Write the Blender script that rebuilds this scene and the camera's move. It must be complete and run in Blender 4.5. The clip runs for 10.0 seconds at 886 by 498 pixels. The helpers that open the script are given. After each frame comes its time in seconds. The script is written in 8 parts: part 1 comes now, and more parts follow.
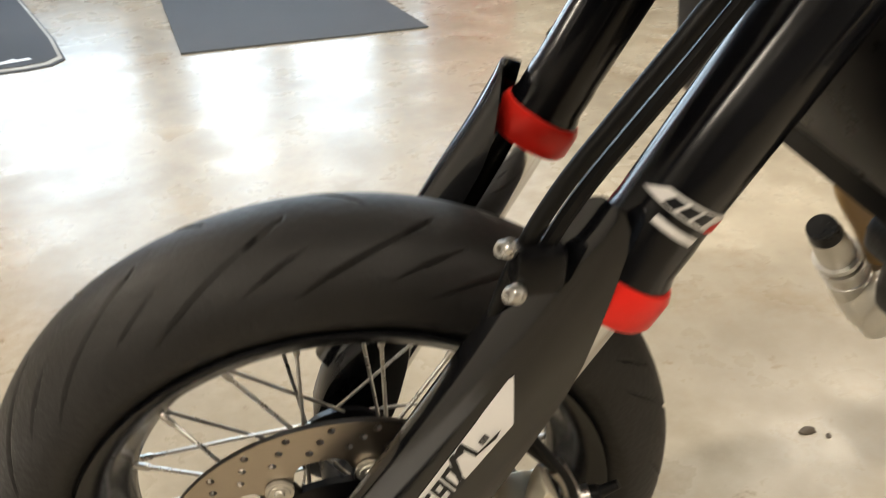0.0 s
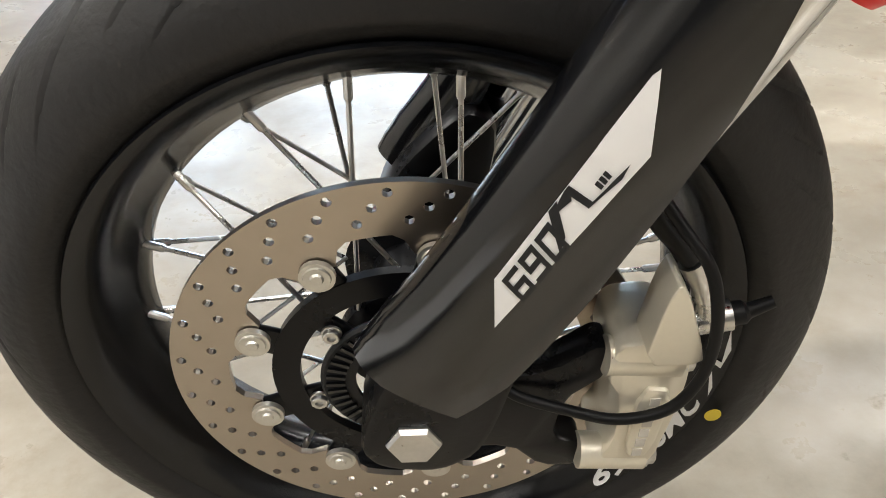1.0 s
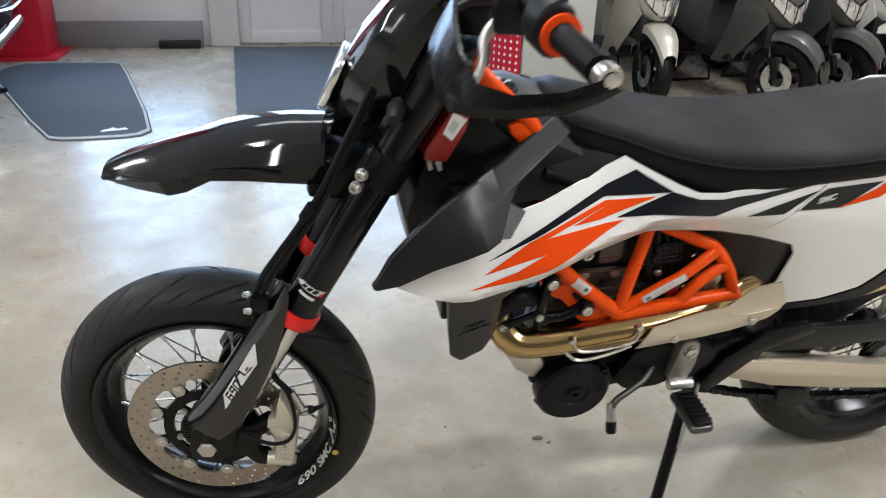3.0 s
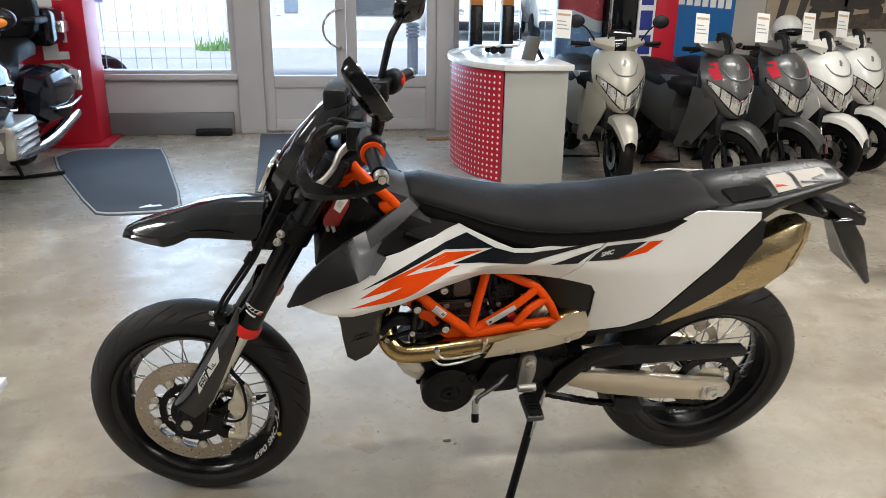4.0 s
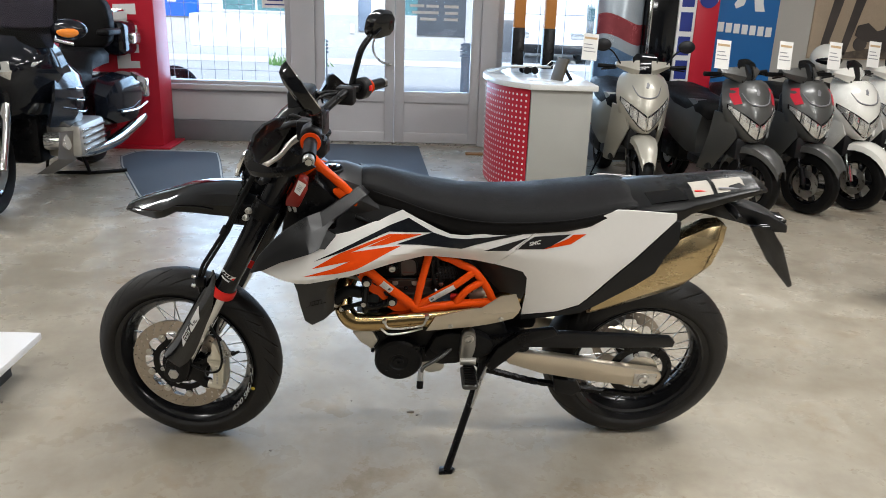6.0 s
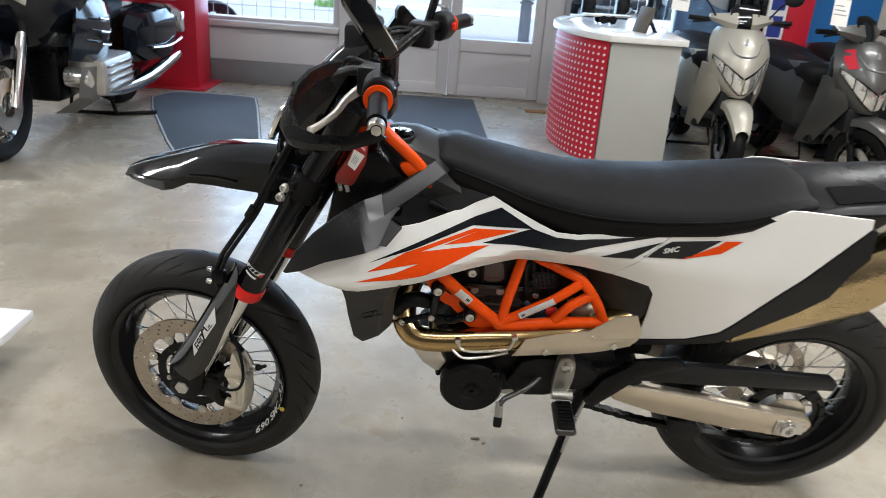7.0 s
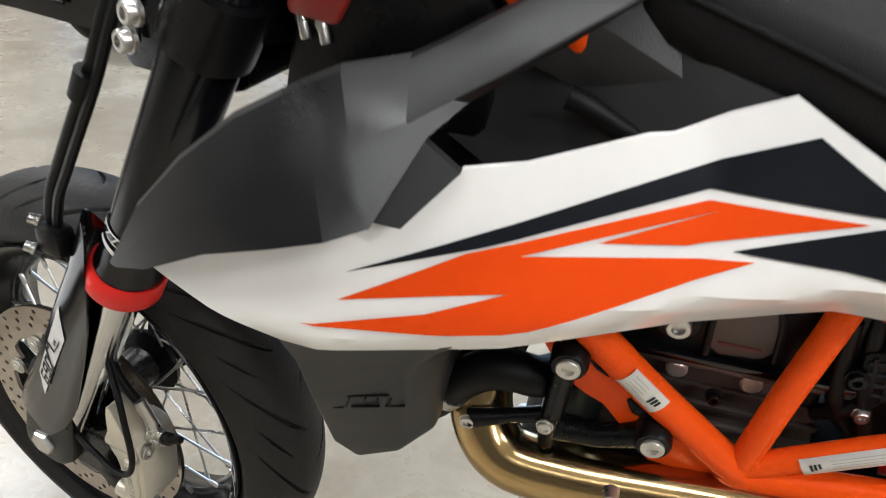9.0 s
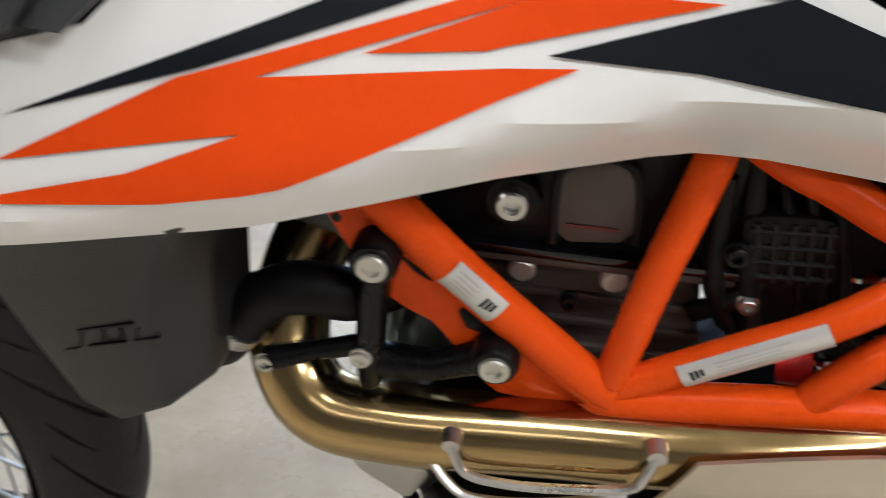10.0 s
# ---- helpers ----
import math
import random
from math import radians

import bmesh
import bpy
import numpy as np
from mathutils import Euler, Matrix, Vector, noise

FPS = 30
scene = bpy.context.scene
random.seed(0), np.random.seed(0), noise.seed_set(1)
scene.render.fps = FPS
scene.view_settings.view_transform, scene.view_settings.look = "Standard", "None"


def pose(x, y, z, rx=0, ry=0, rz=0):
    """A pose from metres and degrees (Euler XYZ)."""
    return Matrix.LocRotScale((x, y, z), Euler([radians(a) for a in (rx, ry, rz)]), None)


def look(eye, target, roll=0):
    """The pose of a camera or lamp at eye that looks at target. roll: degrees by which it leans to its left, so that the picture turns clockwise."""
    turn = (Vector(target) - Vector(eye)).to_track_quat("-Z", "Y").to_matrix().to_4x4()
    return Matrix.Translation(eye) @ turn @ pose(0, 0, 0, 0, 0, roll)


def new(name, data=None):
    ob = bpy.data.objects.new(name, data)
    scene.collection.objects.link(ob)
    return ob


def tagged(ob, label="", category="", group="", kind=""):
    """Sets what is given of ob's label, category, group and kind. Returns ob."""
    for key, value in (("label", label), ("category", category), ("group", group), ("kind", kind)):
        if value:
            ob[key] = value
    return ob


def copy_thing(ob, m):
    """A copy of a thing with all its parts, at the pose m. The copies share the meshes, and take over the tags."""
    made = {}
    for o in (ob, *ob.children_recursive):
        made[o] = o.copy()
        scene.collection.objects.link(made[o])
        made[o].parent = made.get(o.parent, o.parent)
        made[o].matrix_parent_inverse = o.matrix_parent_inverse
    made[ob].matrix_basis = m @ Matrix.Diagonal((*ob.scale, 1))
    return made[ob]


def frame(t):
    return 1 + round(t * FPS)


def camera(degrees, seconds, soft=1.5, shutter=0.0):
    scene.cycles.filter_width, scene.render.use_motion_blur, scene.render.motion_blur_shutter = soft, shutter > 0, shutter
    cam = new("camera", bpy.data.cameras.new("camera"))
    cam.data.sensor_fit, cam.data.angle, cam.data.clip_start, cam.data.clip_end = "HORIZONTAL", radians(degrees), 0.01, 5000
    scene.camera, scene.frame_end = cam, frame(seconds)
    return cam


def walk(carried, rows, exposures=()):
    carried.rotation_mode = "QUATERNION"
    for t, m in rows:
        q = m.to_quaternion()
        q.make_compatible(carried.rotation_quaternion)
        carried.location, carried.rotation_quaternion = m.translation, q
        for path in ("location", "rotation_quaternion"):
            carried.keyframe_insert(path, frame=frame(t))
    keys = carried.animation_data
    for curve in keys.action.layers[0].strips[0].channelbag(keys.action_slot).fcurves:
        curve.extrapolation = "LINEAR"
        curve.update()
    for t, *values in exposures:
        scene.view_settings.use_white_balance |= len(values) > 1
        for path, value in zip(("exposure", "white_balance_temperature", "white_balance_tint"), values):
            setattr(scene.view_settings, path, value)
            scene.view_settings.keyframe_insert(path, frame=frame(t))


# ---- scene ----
cam = camera(59.6, 10.0, soft=0.8, shutter=0.3)
PATH = [
    (0, (-0.022, -0.381, 0.855), (0.496, 1.278, -0.135), -2.0),
    (0.5, (-0.018, -0.304, 0.689), (0.364, 1.348, -0.371), -1.2),
    (1, (-0.014, -0.311, 0.662), (0.286, 1.323, -0.452), -1.8),
    (1.5, (0.0, -0.322, 0.681), (0.257, 1.292, -0.473), -2.4),
    (2, (0.033, -0.519, 0.832), (0.303, 1.081, -0.338), -2.0),
    (2.5, (0.087, -0.884, 1.112), (0.45, 0.79, 0.079), 0.7),
    (3, (0.212, -1.171, 1.245), (0.578, 0.604, 0.397), 1.7),
    (4.3, (0.492, -2.003, 1.461), (0.733, -0.123, 0.823), 0.7),
    (4.5, (0.54, -2.086, 1.465), (0.756, -0.196, 0.847), 0.8),
    (5, (0.729, -2.257, 1.457), (0.877, -0.352, 0.867), 1.0),
    (5.5, (0.79, -2.292, 1.452), (0.903, -0.384, 0.863), 1.5),
    (5.7, (0.78, -2.274, 1.454), (0.885, -0.369, 0.854), 1.7),
    (7, (0.625, -1.594, 1.348), (0.638, 0.263, 0.607), 4.1),
    (7.5, (0.643, -1.248, 1.298), (0.506, 0.554, 0.442), 5.0),
    (8, (0.606, -0.91, 1.182), (0.421, 0.857, 0.265), 7.1),
    (8.5, (0.601, -0.681, 1.109), (0.37, 1.066, 0.162), 7.8),
    (9, (0.648, -0.558, 0.976), (0.219, 1.167, 0.059), 5.3),
    (9.5, (0.675, -0.496, 0.882), (0.192, 1.232, -0.001), 4.0),
    (10, (0.725, -0.451, 0.837), (0.472, 1.342, -0.012), 4.2),
]
walk(cam, [(t, look(eye, target, roll)) for t, eye, target, roll in PATH], exposures=(
    (0.0, 0.86, 6500, 10), (1.0, 1.08, 5650, 10), (1.5, 1.05, 5500, 10), (2.0, 0.94, 5200, 10), (2.5, 0.72, 5100, 10), (3.0, 0.7, 5300, 10), (4.5, 0.36, 5600, 10), (5.5, 0.36, 5550, 10),
    (7.0, 0.55, 5400, 10), (7.5, 0.63, 5350, 10), (8.5, 0.88, 5350, 10), (9.0, 0.9, 5350, 10), (9.5, 0.77, 5350, 10), (10.0, 0.75, 5300, 10)))

# ---------------------------------------------------------------- light
world = bpy.data.worlds.new("overcast_sky")
scene.world = world
world.use_nodes = True
wn, wl = world.node_tree.nodes, world.node_tree.links
sky = wn.new("ShaderNodeTexSky")
sky.sky_type, sky.sun_disc = "NISHITA", False
sky.sun_elevation, sky.sun_rotation = radians(48), radians(200)
wl.new(sky.outputs["Color"], wn["Background"].inputs["Color"])
wn["Background"].inputs["Strength"].default_value = 0.15

sun = new("sun", bpy.data.lights.new("sun", "SUN"))
sun.data.energy, sun.data.angle, sun.data.color = 4.6, radians(6), (1.0, 0.96, 0.9)
sun.matrix_world = look((4, -8, 12), (0, 10, 0))


def area(name, place, target, w, h, watts, colour):
    lamp = new(name, bpy.data.lights.new(name, "AREA"))
    lamp.data.shape, lamp.data.size, lamp.data.size_y = "RECTANGLE", w, h
    lamp.data.energy, lamp.data.color = watts, colour
    lamp.matrix_world = look(place, target)
    return lamp


COOL = (0.62, 0.81, 1.0)
area("daylight_window_left", (-1.0, 5.75, 1.75), (-1.0, 0, 1.3), 1.2, 2.4, 34, COOL)
area("daylight_door", (0.6, 5.75, 1.6), (0.6, 0, 1.2), 1.5, 2.2, 43, COOL)
area("daylight_window_right", (2.2, 5.75, 1.75), (2.2, 0, 1.3), 1.3, 2.4, 30, COOL)

# ---------------------------------------------------------------- materials
def mat(name, col, rough=0.5, metal=0.0, vary=0.12, scale=6.0, fine=90.0, bump=0.0, coat=0.0, stretch=None, spread=0.12, specular=0.5):
    """A surface with two scales of variation in colour and roughness and an optional fine relief."""
    m = bpy.data.materials.new(name)
    m.use_nodes = True
    nt = m.node_tree
    n, l = nt.nodes, nt.links
    b = n["Principled BSDF"]
    co = n.new("ShaderNodeTexCoord")
    mp = n.new("ShaderNodeMapping")
    l.new(co.outputs["Object"], mp.inputs["Vector"])
    if stretch:
        mp.inputs["Scale"].default_value = stretch
    big = n.new("ShaderNodeTexNoise")
    big.inputs["Scale"].default_value, big.inputs["Detail"].default_value = scale, 5
    small = n.new("ShaderNodeTexNoise")
    small.inputs["Scale"].default_value, small.inputs["Detail"].default_value = fine, 3
    for k in (big, small):
        l.new(mp.outputs["Vector"], k.inputs["Vector"])
    add = n.new("ShaderNodeMath")
    add.operation = "MULTIPLY_ADD"
    add.inputs[1].default_value = 0.35
    l.new(small.outputs["Fac"], add.inputs[0])
    l.new(big.outputs["Fac"], add.inputs[2])
    ramp = n.new("ShaderNodeMapRange")
    ramp.inputs["From Min"].default_value, ramp.inputs["From Max"].default_value = 0.4, 0.95
    l.new(add.outputs[0], ramp.inputs["Value"])
    mix = n.new("ShaderNodeMix")
    mix.data_type = "RGBA"
    lo = [c * (1 - vary) for c in col]
    hi = [min(1.0, c * (1 + vary)) for c in col]
    mix.inputs["A"].default_value, mix.inputs["B"].default_value = (*lo, 1), (*hi, 1)
    l.new(ramp.outputs[0], mix.inputs["Factor"])
    l.new(mix.outputs["Result"], b.inputs["Base Color"])
    rr = n.new("ShaderNodeMapRange")
    rr.inputs["To Min"].default_value = max(0.02, rough * (1 - spread * 2))
    rr.inputs["To Max"].default_value = min(1.0, rough * (1 + spread * 2))
    l.new(ramp.outputs[0], rr.inputs["Value"])
    l.new(rr.outputs[0], b.inputs["Roughness"])
    b.inputs["Metallic"].default_value = metal
    b.inputs["Specular IOR Level"].default_value = specular
    b.inputs["Coat Weight"].default_value = coat
    b.inputs["Coat Roughness"].default_value = 0.06
    if bump:
        bp = n.new("ShaderNodeBump")
        bp.inputs["Strength"].default_value, bp.inputs["Distance"].default_value = bump, 0.002
        l.new(small.outputs["Fac"], bp.inputs["Height"])
        l.new(bp.outputs["Normal"], b.inputs["Normal"])
    return m


def floor_mat():
    m = bpy.data.materials.new("polished_concrete")
    m.use_nodes = True
    n, l = m.node_tree.nodes, m.node_tree.links
    b = n["Principled BSDF"]
    co = n.new("ShaderNodeTexCoord")

    def tex(s, d, r=0.6):
        t = n.new("ShaderNodeTexNoise")
        t.inputs["Scale"].default_value, t.inputs["Detail"].default_value, t.inputs["Roughness"].default_value = s, d, r
        l.new(co.outputs["Object"], t.inputs["Vector"])
        return t
    cloud, blot, grain = tex(0.9, 6, 0.62), tex(4.5, 8, 0.65), tex(60, 4)
    r1 = n.new("ShaderNodeValToRGB")
    r1.color_ramp.elements[0].position, r1.color_ramp.elements[0].color = 0.32, (0.258, 0.230, 0.181, 1)
    r1.color_ramp.elements[1].position, r1.color_ramp.elements[1].color = 0.68, (0.43, 0.391, 0.318, 1)
    l.new(cloud.outputs["Fac"], r1.inputs["Fac"])
    r2 = n.new("ShaderNodeValToRGB")
    r2.color_ramp.elements[0].position, r2.color_ramp.elements[0].color = 0.36, (0.66, 0.63, 0.58, 1)
    r2.color_ramp.elements[1].position, r2.color_ramp.elements[1].color = 0.60, (1, 1, 1, 1)
    l.new(blot.outputs["Fac"], r2.inputs["Fac"])
    mix = n.new("ShaderNodeMix")
    mix.data_type, mix.blend_type = "RGBA", "MULTIPLY"
    mix.inputs["Factor"].default_value = 0.75
    l.new(r1.outputs["Color"], mix.inputs["A"])
    l.new(r2.outputs["Color"], mix.inputs["B"])
    # brown scuffs and small dark spots
    scuff, spot = tex(2.3, 9, 0.72), tex(14, 6, 0.7)
    r3 = n.new("ShaderNodeValToRGB")
    r3.color_ramp.elements[0].position, r3.color_ramp.elements[0].color = 0.54, (1, 1, 1, 1)
    r3.color_ramp.elements[1].position, r3.color_ramp.elements[1].color = 0.70, (0.62, 0.52, 0.40, 1)
    l.new(scuff.outputs["Fac"], r3.inputs["Fac"])
    r4 = n.new("ShaderNodeValToRGB")
    r4.color_ramp.elements[0].position, r4.color_ramp.elements[0].color = 0.63, (1, 1, 1, 1)
    r4.color_ramp.elements[1].position, r4.color_ramp.elements[1].color = 0.72, (0.55, 0.46, 0.36, 1)
    l.new(spot.outputs["Fac"], r4.inputs["Fac"])
    last = mix.outputs["Result"]
    for layer in (r3, r4):
        mm = n.new("ShaderNodeMix")
        mm.data_type, mm.blend_type = "RGBA", "MULTIPLY"
        mm.inputs["Factor"].default_value = 0.8
        l.new(last, mm.inputs["A"])
        l.new(layer.outputs["Color"], mm.inputs["B"])
        last = mm.outputs["Result"]
    l.new(last, b.inputs["Base Color"])
    mr = n.new("ShaderNodeMapRange")
    mr.inputs["From Min"].default_value, mr.inputs["From Max"].default_value = 0.35, 0.7
    mr.inputs["To Min"].default_value, mr.inputs["To Max"].default_value = 0.36, 0.21
    l.new(blot.outputs["Fac"], mr.inputs["Value"])
    l.new(mr.outputs[0], b.inputs["Roughness"])
    b.inputs["Specular IOR Level"].default_value = 0.36
    bp = n.new("ShaderNodeBump")
    bp.inputs["Strength"].default_value, bp.inputs["Distance"].default_value = 0.12, 0.002
    l.new(grain.outputs["Fac"], bp.inputs["Height"])
    l.new(bp.outputs["Normal"], b.inputs["Normal"])
    return m


def glow(name, col, strength):
    m = bpy.data.materials.new(name)
    m.use_nodes = True
    b = m.node_tree.nodes["Principled BSDF"]
    b.inputs["Base Color"].default_value = (*col, 1)
    b.inputs["Emission Color"].default_value, b.inputs["Emission Strength"].default_value = (*col, 1), strength
    return m


def glass_mat(name, col=(1, 1, 1), rough=0.0, alpha=0.12):
    """Thin clear pane: mostly see-through, with a glossy surface."""
    m = bpy.data.materials.new(name)
    m.use_nodes = True
    n, l = m.node_tree.nodes, m.node_tree.links
    out = n["Material Output"]
    tr, gl, mx, fr = n.new("ShaderNodeBsdfTransparent"), n.new("ShaderNodeBsdfGlossy"), n.new("ShaderNodeMixShader"), n.new("ShaderNodeFresnel")
    tr.inputs["Color"].default_value = (*col, 1)
    gl.inputs["Roughness"].default_value = rough
    fr.inputs["IOR"].default_value = 1.45
    l.new(fr.outputs[0], mx.inputs[0])
    l.new(tr.outputs[0], mx.inputs[1])
    l.new(gl.outputs[0], mx.inputs[2])
    l.new(mx.outputs[0], out.inputs["Surface"])
    return m


FLOOR = floor_mat()
WALL = mat("painted_plaster", (0.50, 0.48, 0.44), 0.8, vary=0.06, scale=2, bump=0.15)
# colour of the unseen back wall, kept dark so black parts reflect less light
BACKWALL = mat("dim_unseen_plaster", (0.13, 0.125, 0.12), 0.8, vary=0.08, scale=2, bump=0.15)
CEIL = mat("ceiling_white", (0.72, 0.71, 0.68), 0.9, vary=0.05, scale=2)
DOORGREY = mat("door_frame_grey", (0.46, 0.45, 0.46), 0.42, vary=0.05, scale=3)
DARKGREY = mat("dark_grey_frame", (0.16, 0.16, 0.17), 0.45, vary=0.08)
GRILLE = mat("grey_steel_grille", (0.30, 0.30, 0.31), 0.5, vary=0.1)
GLASS = glass_mat("window_glass", (0.96, 0.98, 0.98))
GUARDBLACK = mat("polished_black_guard", (0.0035, 0.0038, 0.0048), 0.13, vary=0.2, scale=14, coat=0.15, spread=0.15, specular=0.6)
RUBBER = mat("tyre_rubber", (0.0092, 0.0084, 0.0080), 0.56, vary=0.25, scale=9, fine=160, bump=0.32, spread=0.1, specular=0.38)
RUBBER_SIDE = mat("black_rubber", (0.0035, 0.0035, 0.0037), 0.45, vary=0.2, specular=0.18)
BLACKGLOSS = mat("gloss_black_plastic", (0.0033, 0.0037, 0.0048), 0.08, vary=0.2, scale=14, coat=0.12, spread=0.3, specular=0.45)
BLACKMATT = mat("matt_black_plastic", (0.0075, 0.0078, 0.009), 0.44, vary=0.1, scale=12, fine=700, bump=0.1, specular=0.28)
BLACKSATIN = mat("satin_black_metal", (0.003, 0.003, 0.0036), 0.3, vary=0.25, scale=20, fine=220, bump=0.04, specular=0.2)
FORKBLACK = mat("anodised_black_tube", (0.003, 0.0032, 0.0045), 0.2, vary=0.2, scale=20, specular=0.35)
WHITE = mat("gloss_white_plastic", (0.80, 0.79, 0.77), 0.16, vary=0.025, scale=5, coat=0.4, spread=0.25)
DECALBLACK = mat("black_sticker_film", (0.006, 0.0075, 0.011), 0.2, vary=0.15, specular=0.4)
ORANGE = mat("orange_sticker_film", (0.70, 0.062, 0.0005), 0.3, vary=0.06, specular=0.08)
FRAMEORANGE = mat("orange_powder_coat", (0.72, 0.074, 0.0003), 0.26, vary=0.08, scale=15, fine=300, bump=0.03, specular=0.12)
REDANO = mat("red_plastic_ring", (0.72, 0.022, 0.014), 0.32, vary=0.12, specular=0.25)
# red darkened in its colour for the handlebar's shade on the block
SHADEDRED = mat("shaded_red_block", (0.27, 0.021, 0.014), 0.35, vary=0.15)
CHROME = mat("polished_chrome", (0.66, 0.66, 0.66), 0.1, metal=1.0, vary=0.06, scale=30)
STEEL = mat("bare_steel", (0.56, 0.55, 0.53), 0.3, metal=1.0, vary=0.14, scale=25, fine=300)
DISCSTEEL = mat("brushed_disc_steel", (0.42, 0.37, 0.31), 0.30, metal=1.0, vary=0.07, scale=5, fine=60, spread=0.05)
ALU = mat("cast_aluminium", (0.60, 0.58, 0.53), 0.4, metal=0.85, vary=0.12, scale=18, fine=300, bump=0.06)
ALUPALE = mat("swingarm_aluminium", (0.60, 0.53, 0.42), 0.36, metal=0.75, vary=0.08, scale=10, fine=300, bump=0.05)
GOLD = mat("heat_tinted_steel", (0.46, 0.33, 0.15), 0.17, metal=1.0, vary=0.18, scale=7, fine=60)
MUFFLER = mat("brushed_titanium_gold", (0.46, 0.36, 0.20), 0.27, metal=1.0, vary=0.12, scale=5, fine=120, stretch=(1, 6, 6))
SHIELD = mat("silver_heat_shield", (0.56, 0.50, 0.40), 0.34, metal=0.8, vary=0.06, scale=8)
CALIPER = mat("nickel_caliper", (0.62, 0.58, 0.48), 0.36, metal=0.6, vary=0.06, scale=22, fine=300)
ENGINE = mat("engine_dark_bronze", (0.085, 0.065, 0.058), 0.5, metal=0.4, vary=0.2, scale=16, fine=200, bump=0.2)
ENGINEBLACK = mat("engine_black_paint", (0.0045, 0.0045, 0.005), 0.45, vary=0.2, scale=16, fine=260, bump=0.25, specular=0.2)
SEAT = mat("grained_seat_vinyl", (0.0062, 0.0058, 0.0060), 0.5, vary=0.12, scale=8, fine=900, bump=0.35, specular=0.12)
PAPER = mat("white_paper", (0.78, 0.77, 0.74), 0.8, vary=0.03)
STICKER = mat("cream_matt_sticker", (0.42, 0.39, 0.34), 0.7, vary=0.08, scale=20)
INK = mat("grey_print", (0.25, 0.25, 0.27), 0.8, vary=0.1)
MAT = mat("charcoal_floor_mat", (0.075, 0.085, 0.1), 0.9, vary=0.22, scale=3, fine=400, bump=0.6, specular=0.2)
MATEDGE = mat("pale_mat_border", (0.42, 0.43, 0.42), 0.8, vary=0.1)
REDPANEL = mat("red_gloss_panel", (0.44, 0.012, 0.028), 0.42, vary=0.06, scale=3, specular=0.3)
LOGOWHITE = mat("white_lettering_film", (0.72, 0.71, 0.70), 0.35, vary=0.03)
COUNTERGREY = mat("grey_green_laminate", (0.36, 0.36, 0.33), 0.5, vary=0.04)
COUNTERTOP = mat("white_marbled_top", (0.70, 0.70, 0.68), 0.22, vary=0.08, scale=9)
BLUE = mat("blue_banner", (0.012, 0.11, 0.33), 0.5, vary=0.08, scale=2)
DEEPBLUE = mat("deep_blue_print", (0.015, 0.03, 0.22), 0.45, vary=0.08)
BOARDWHITE = mat("white_platform_board", (0.74, 0.73, 0.72), 0.4, vary=0.04)
BOARDBLACK = mat("black_platform_base", (0.02, 0.02, 0.022), 0.45, vary=0.15)
MIRROR = mat("mirror_glass", (0.8, 0.8, 0.8), 0.03, metal=1.0, vary=0.02)
AMBER = mat("amber_lens", (0.9, 0.28, 0.02), 0.15, vary=0.1, coat=0.5)
LENS = mat("headlight_lens", (0.80, 0.80, 0.78), 0.10, metal=0.8, vary=0.15, scale=14, fine=42, bump=0.7)
PLASTIC = mat("grained_black_plastic", (0.018, 0.0177, 0.0183), 0.40, vary=0.12, scale=12, fine=700, bump=0.12, specular=0.45)
SHROUDBLACK = mat("satin_shroud_plastic", (0.009, 0.0092, 0.0100), 0.32, vary=0.12, scale=12, fine=700, bump=0.06, specular=0.48)
RIMBLACK = mat("anodised_black_rim", (0.004, 0.0042, 0.0052), 0.22, vary=0.2, scale=14, specular=0.4)
TAILBLACK = mat("satin_tail_plastic", (0.0035, 0.0036, 0.004), 0.30, vary=0.12, scale=12, fine=700, bump=0.06, specular=0.3)
SILVERFILM = mat("silver_label_film", (0.62, 0.60, 0.57), 0.32, metal=0.35, vary=0.05)
DULLRED = mat("dull_red_paint", (0.10, 0.015, 0.012), 0.6)
DULLALU = mat("dull_cast_aluminium", (0.30, 0.29, 0.27), 0.42, metal=0.8, vary=0.15, scale=18, fine=300, bump=0.08)
DARKSTEEL = mat("dark_worn_steel", (0.10, 0.098, 0.095), 0.35, metal=0.8, vary=0.2, scale=25)
PALEINK = mat("faint_grey_print", (0.40, 0.39, 0.38), 0.6)
BLUESTEEL = mat("blued_steel_pipe", (0.12, 0.15, 0.18), 0.28, metal=0.9, vary=0.15)
BROWN = mat("brown_strip", (0.25, 0.12, 0.03), 0.6)

# ---------------------------------------------------------------- shapes
def obj(name, bm, material, parent=None, label="", angle=38, m=None):
    """Links a bmesh as one mesh object, smooth but for edges sharper than the angle."""
    if m is not None:
        bm.transform(m)
    bmesh.ops.recalc_face_normals(bm, faces=bm.faces)
    me = bpy.data.meshes.new(name)
    bm.to_mesh(me)
    bm.free()
    for p in me.polygons:
        p.use_smooth = True
    me.set_sharp_from_angle(angle=radians(angle))
    me.materials.append(material)
    ob = new(name, me)
    if parent:
        ob.parent = parent
    return tagged(ob, label)


part = obj


def thing(name, label, category, m=None, group="", kind=""):
    e = new(name)
    e.empty_display_size = 0.1
    if m is not None:
        e.matrix_world = m
    return tagged(e, label, category, group, kind)


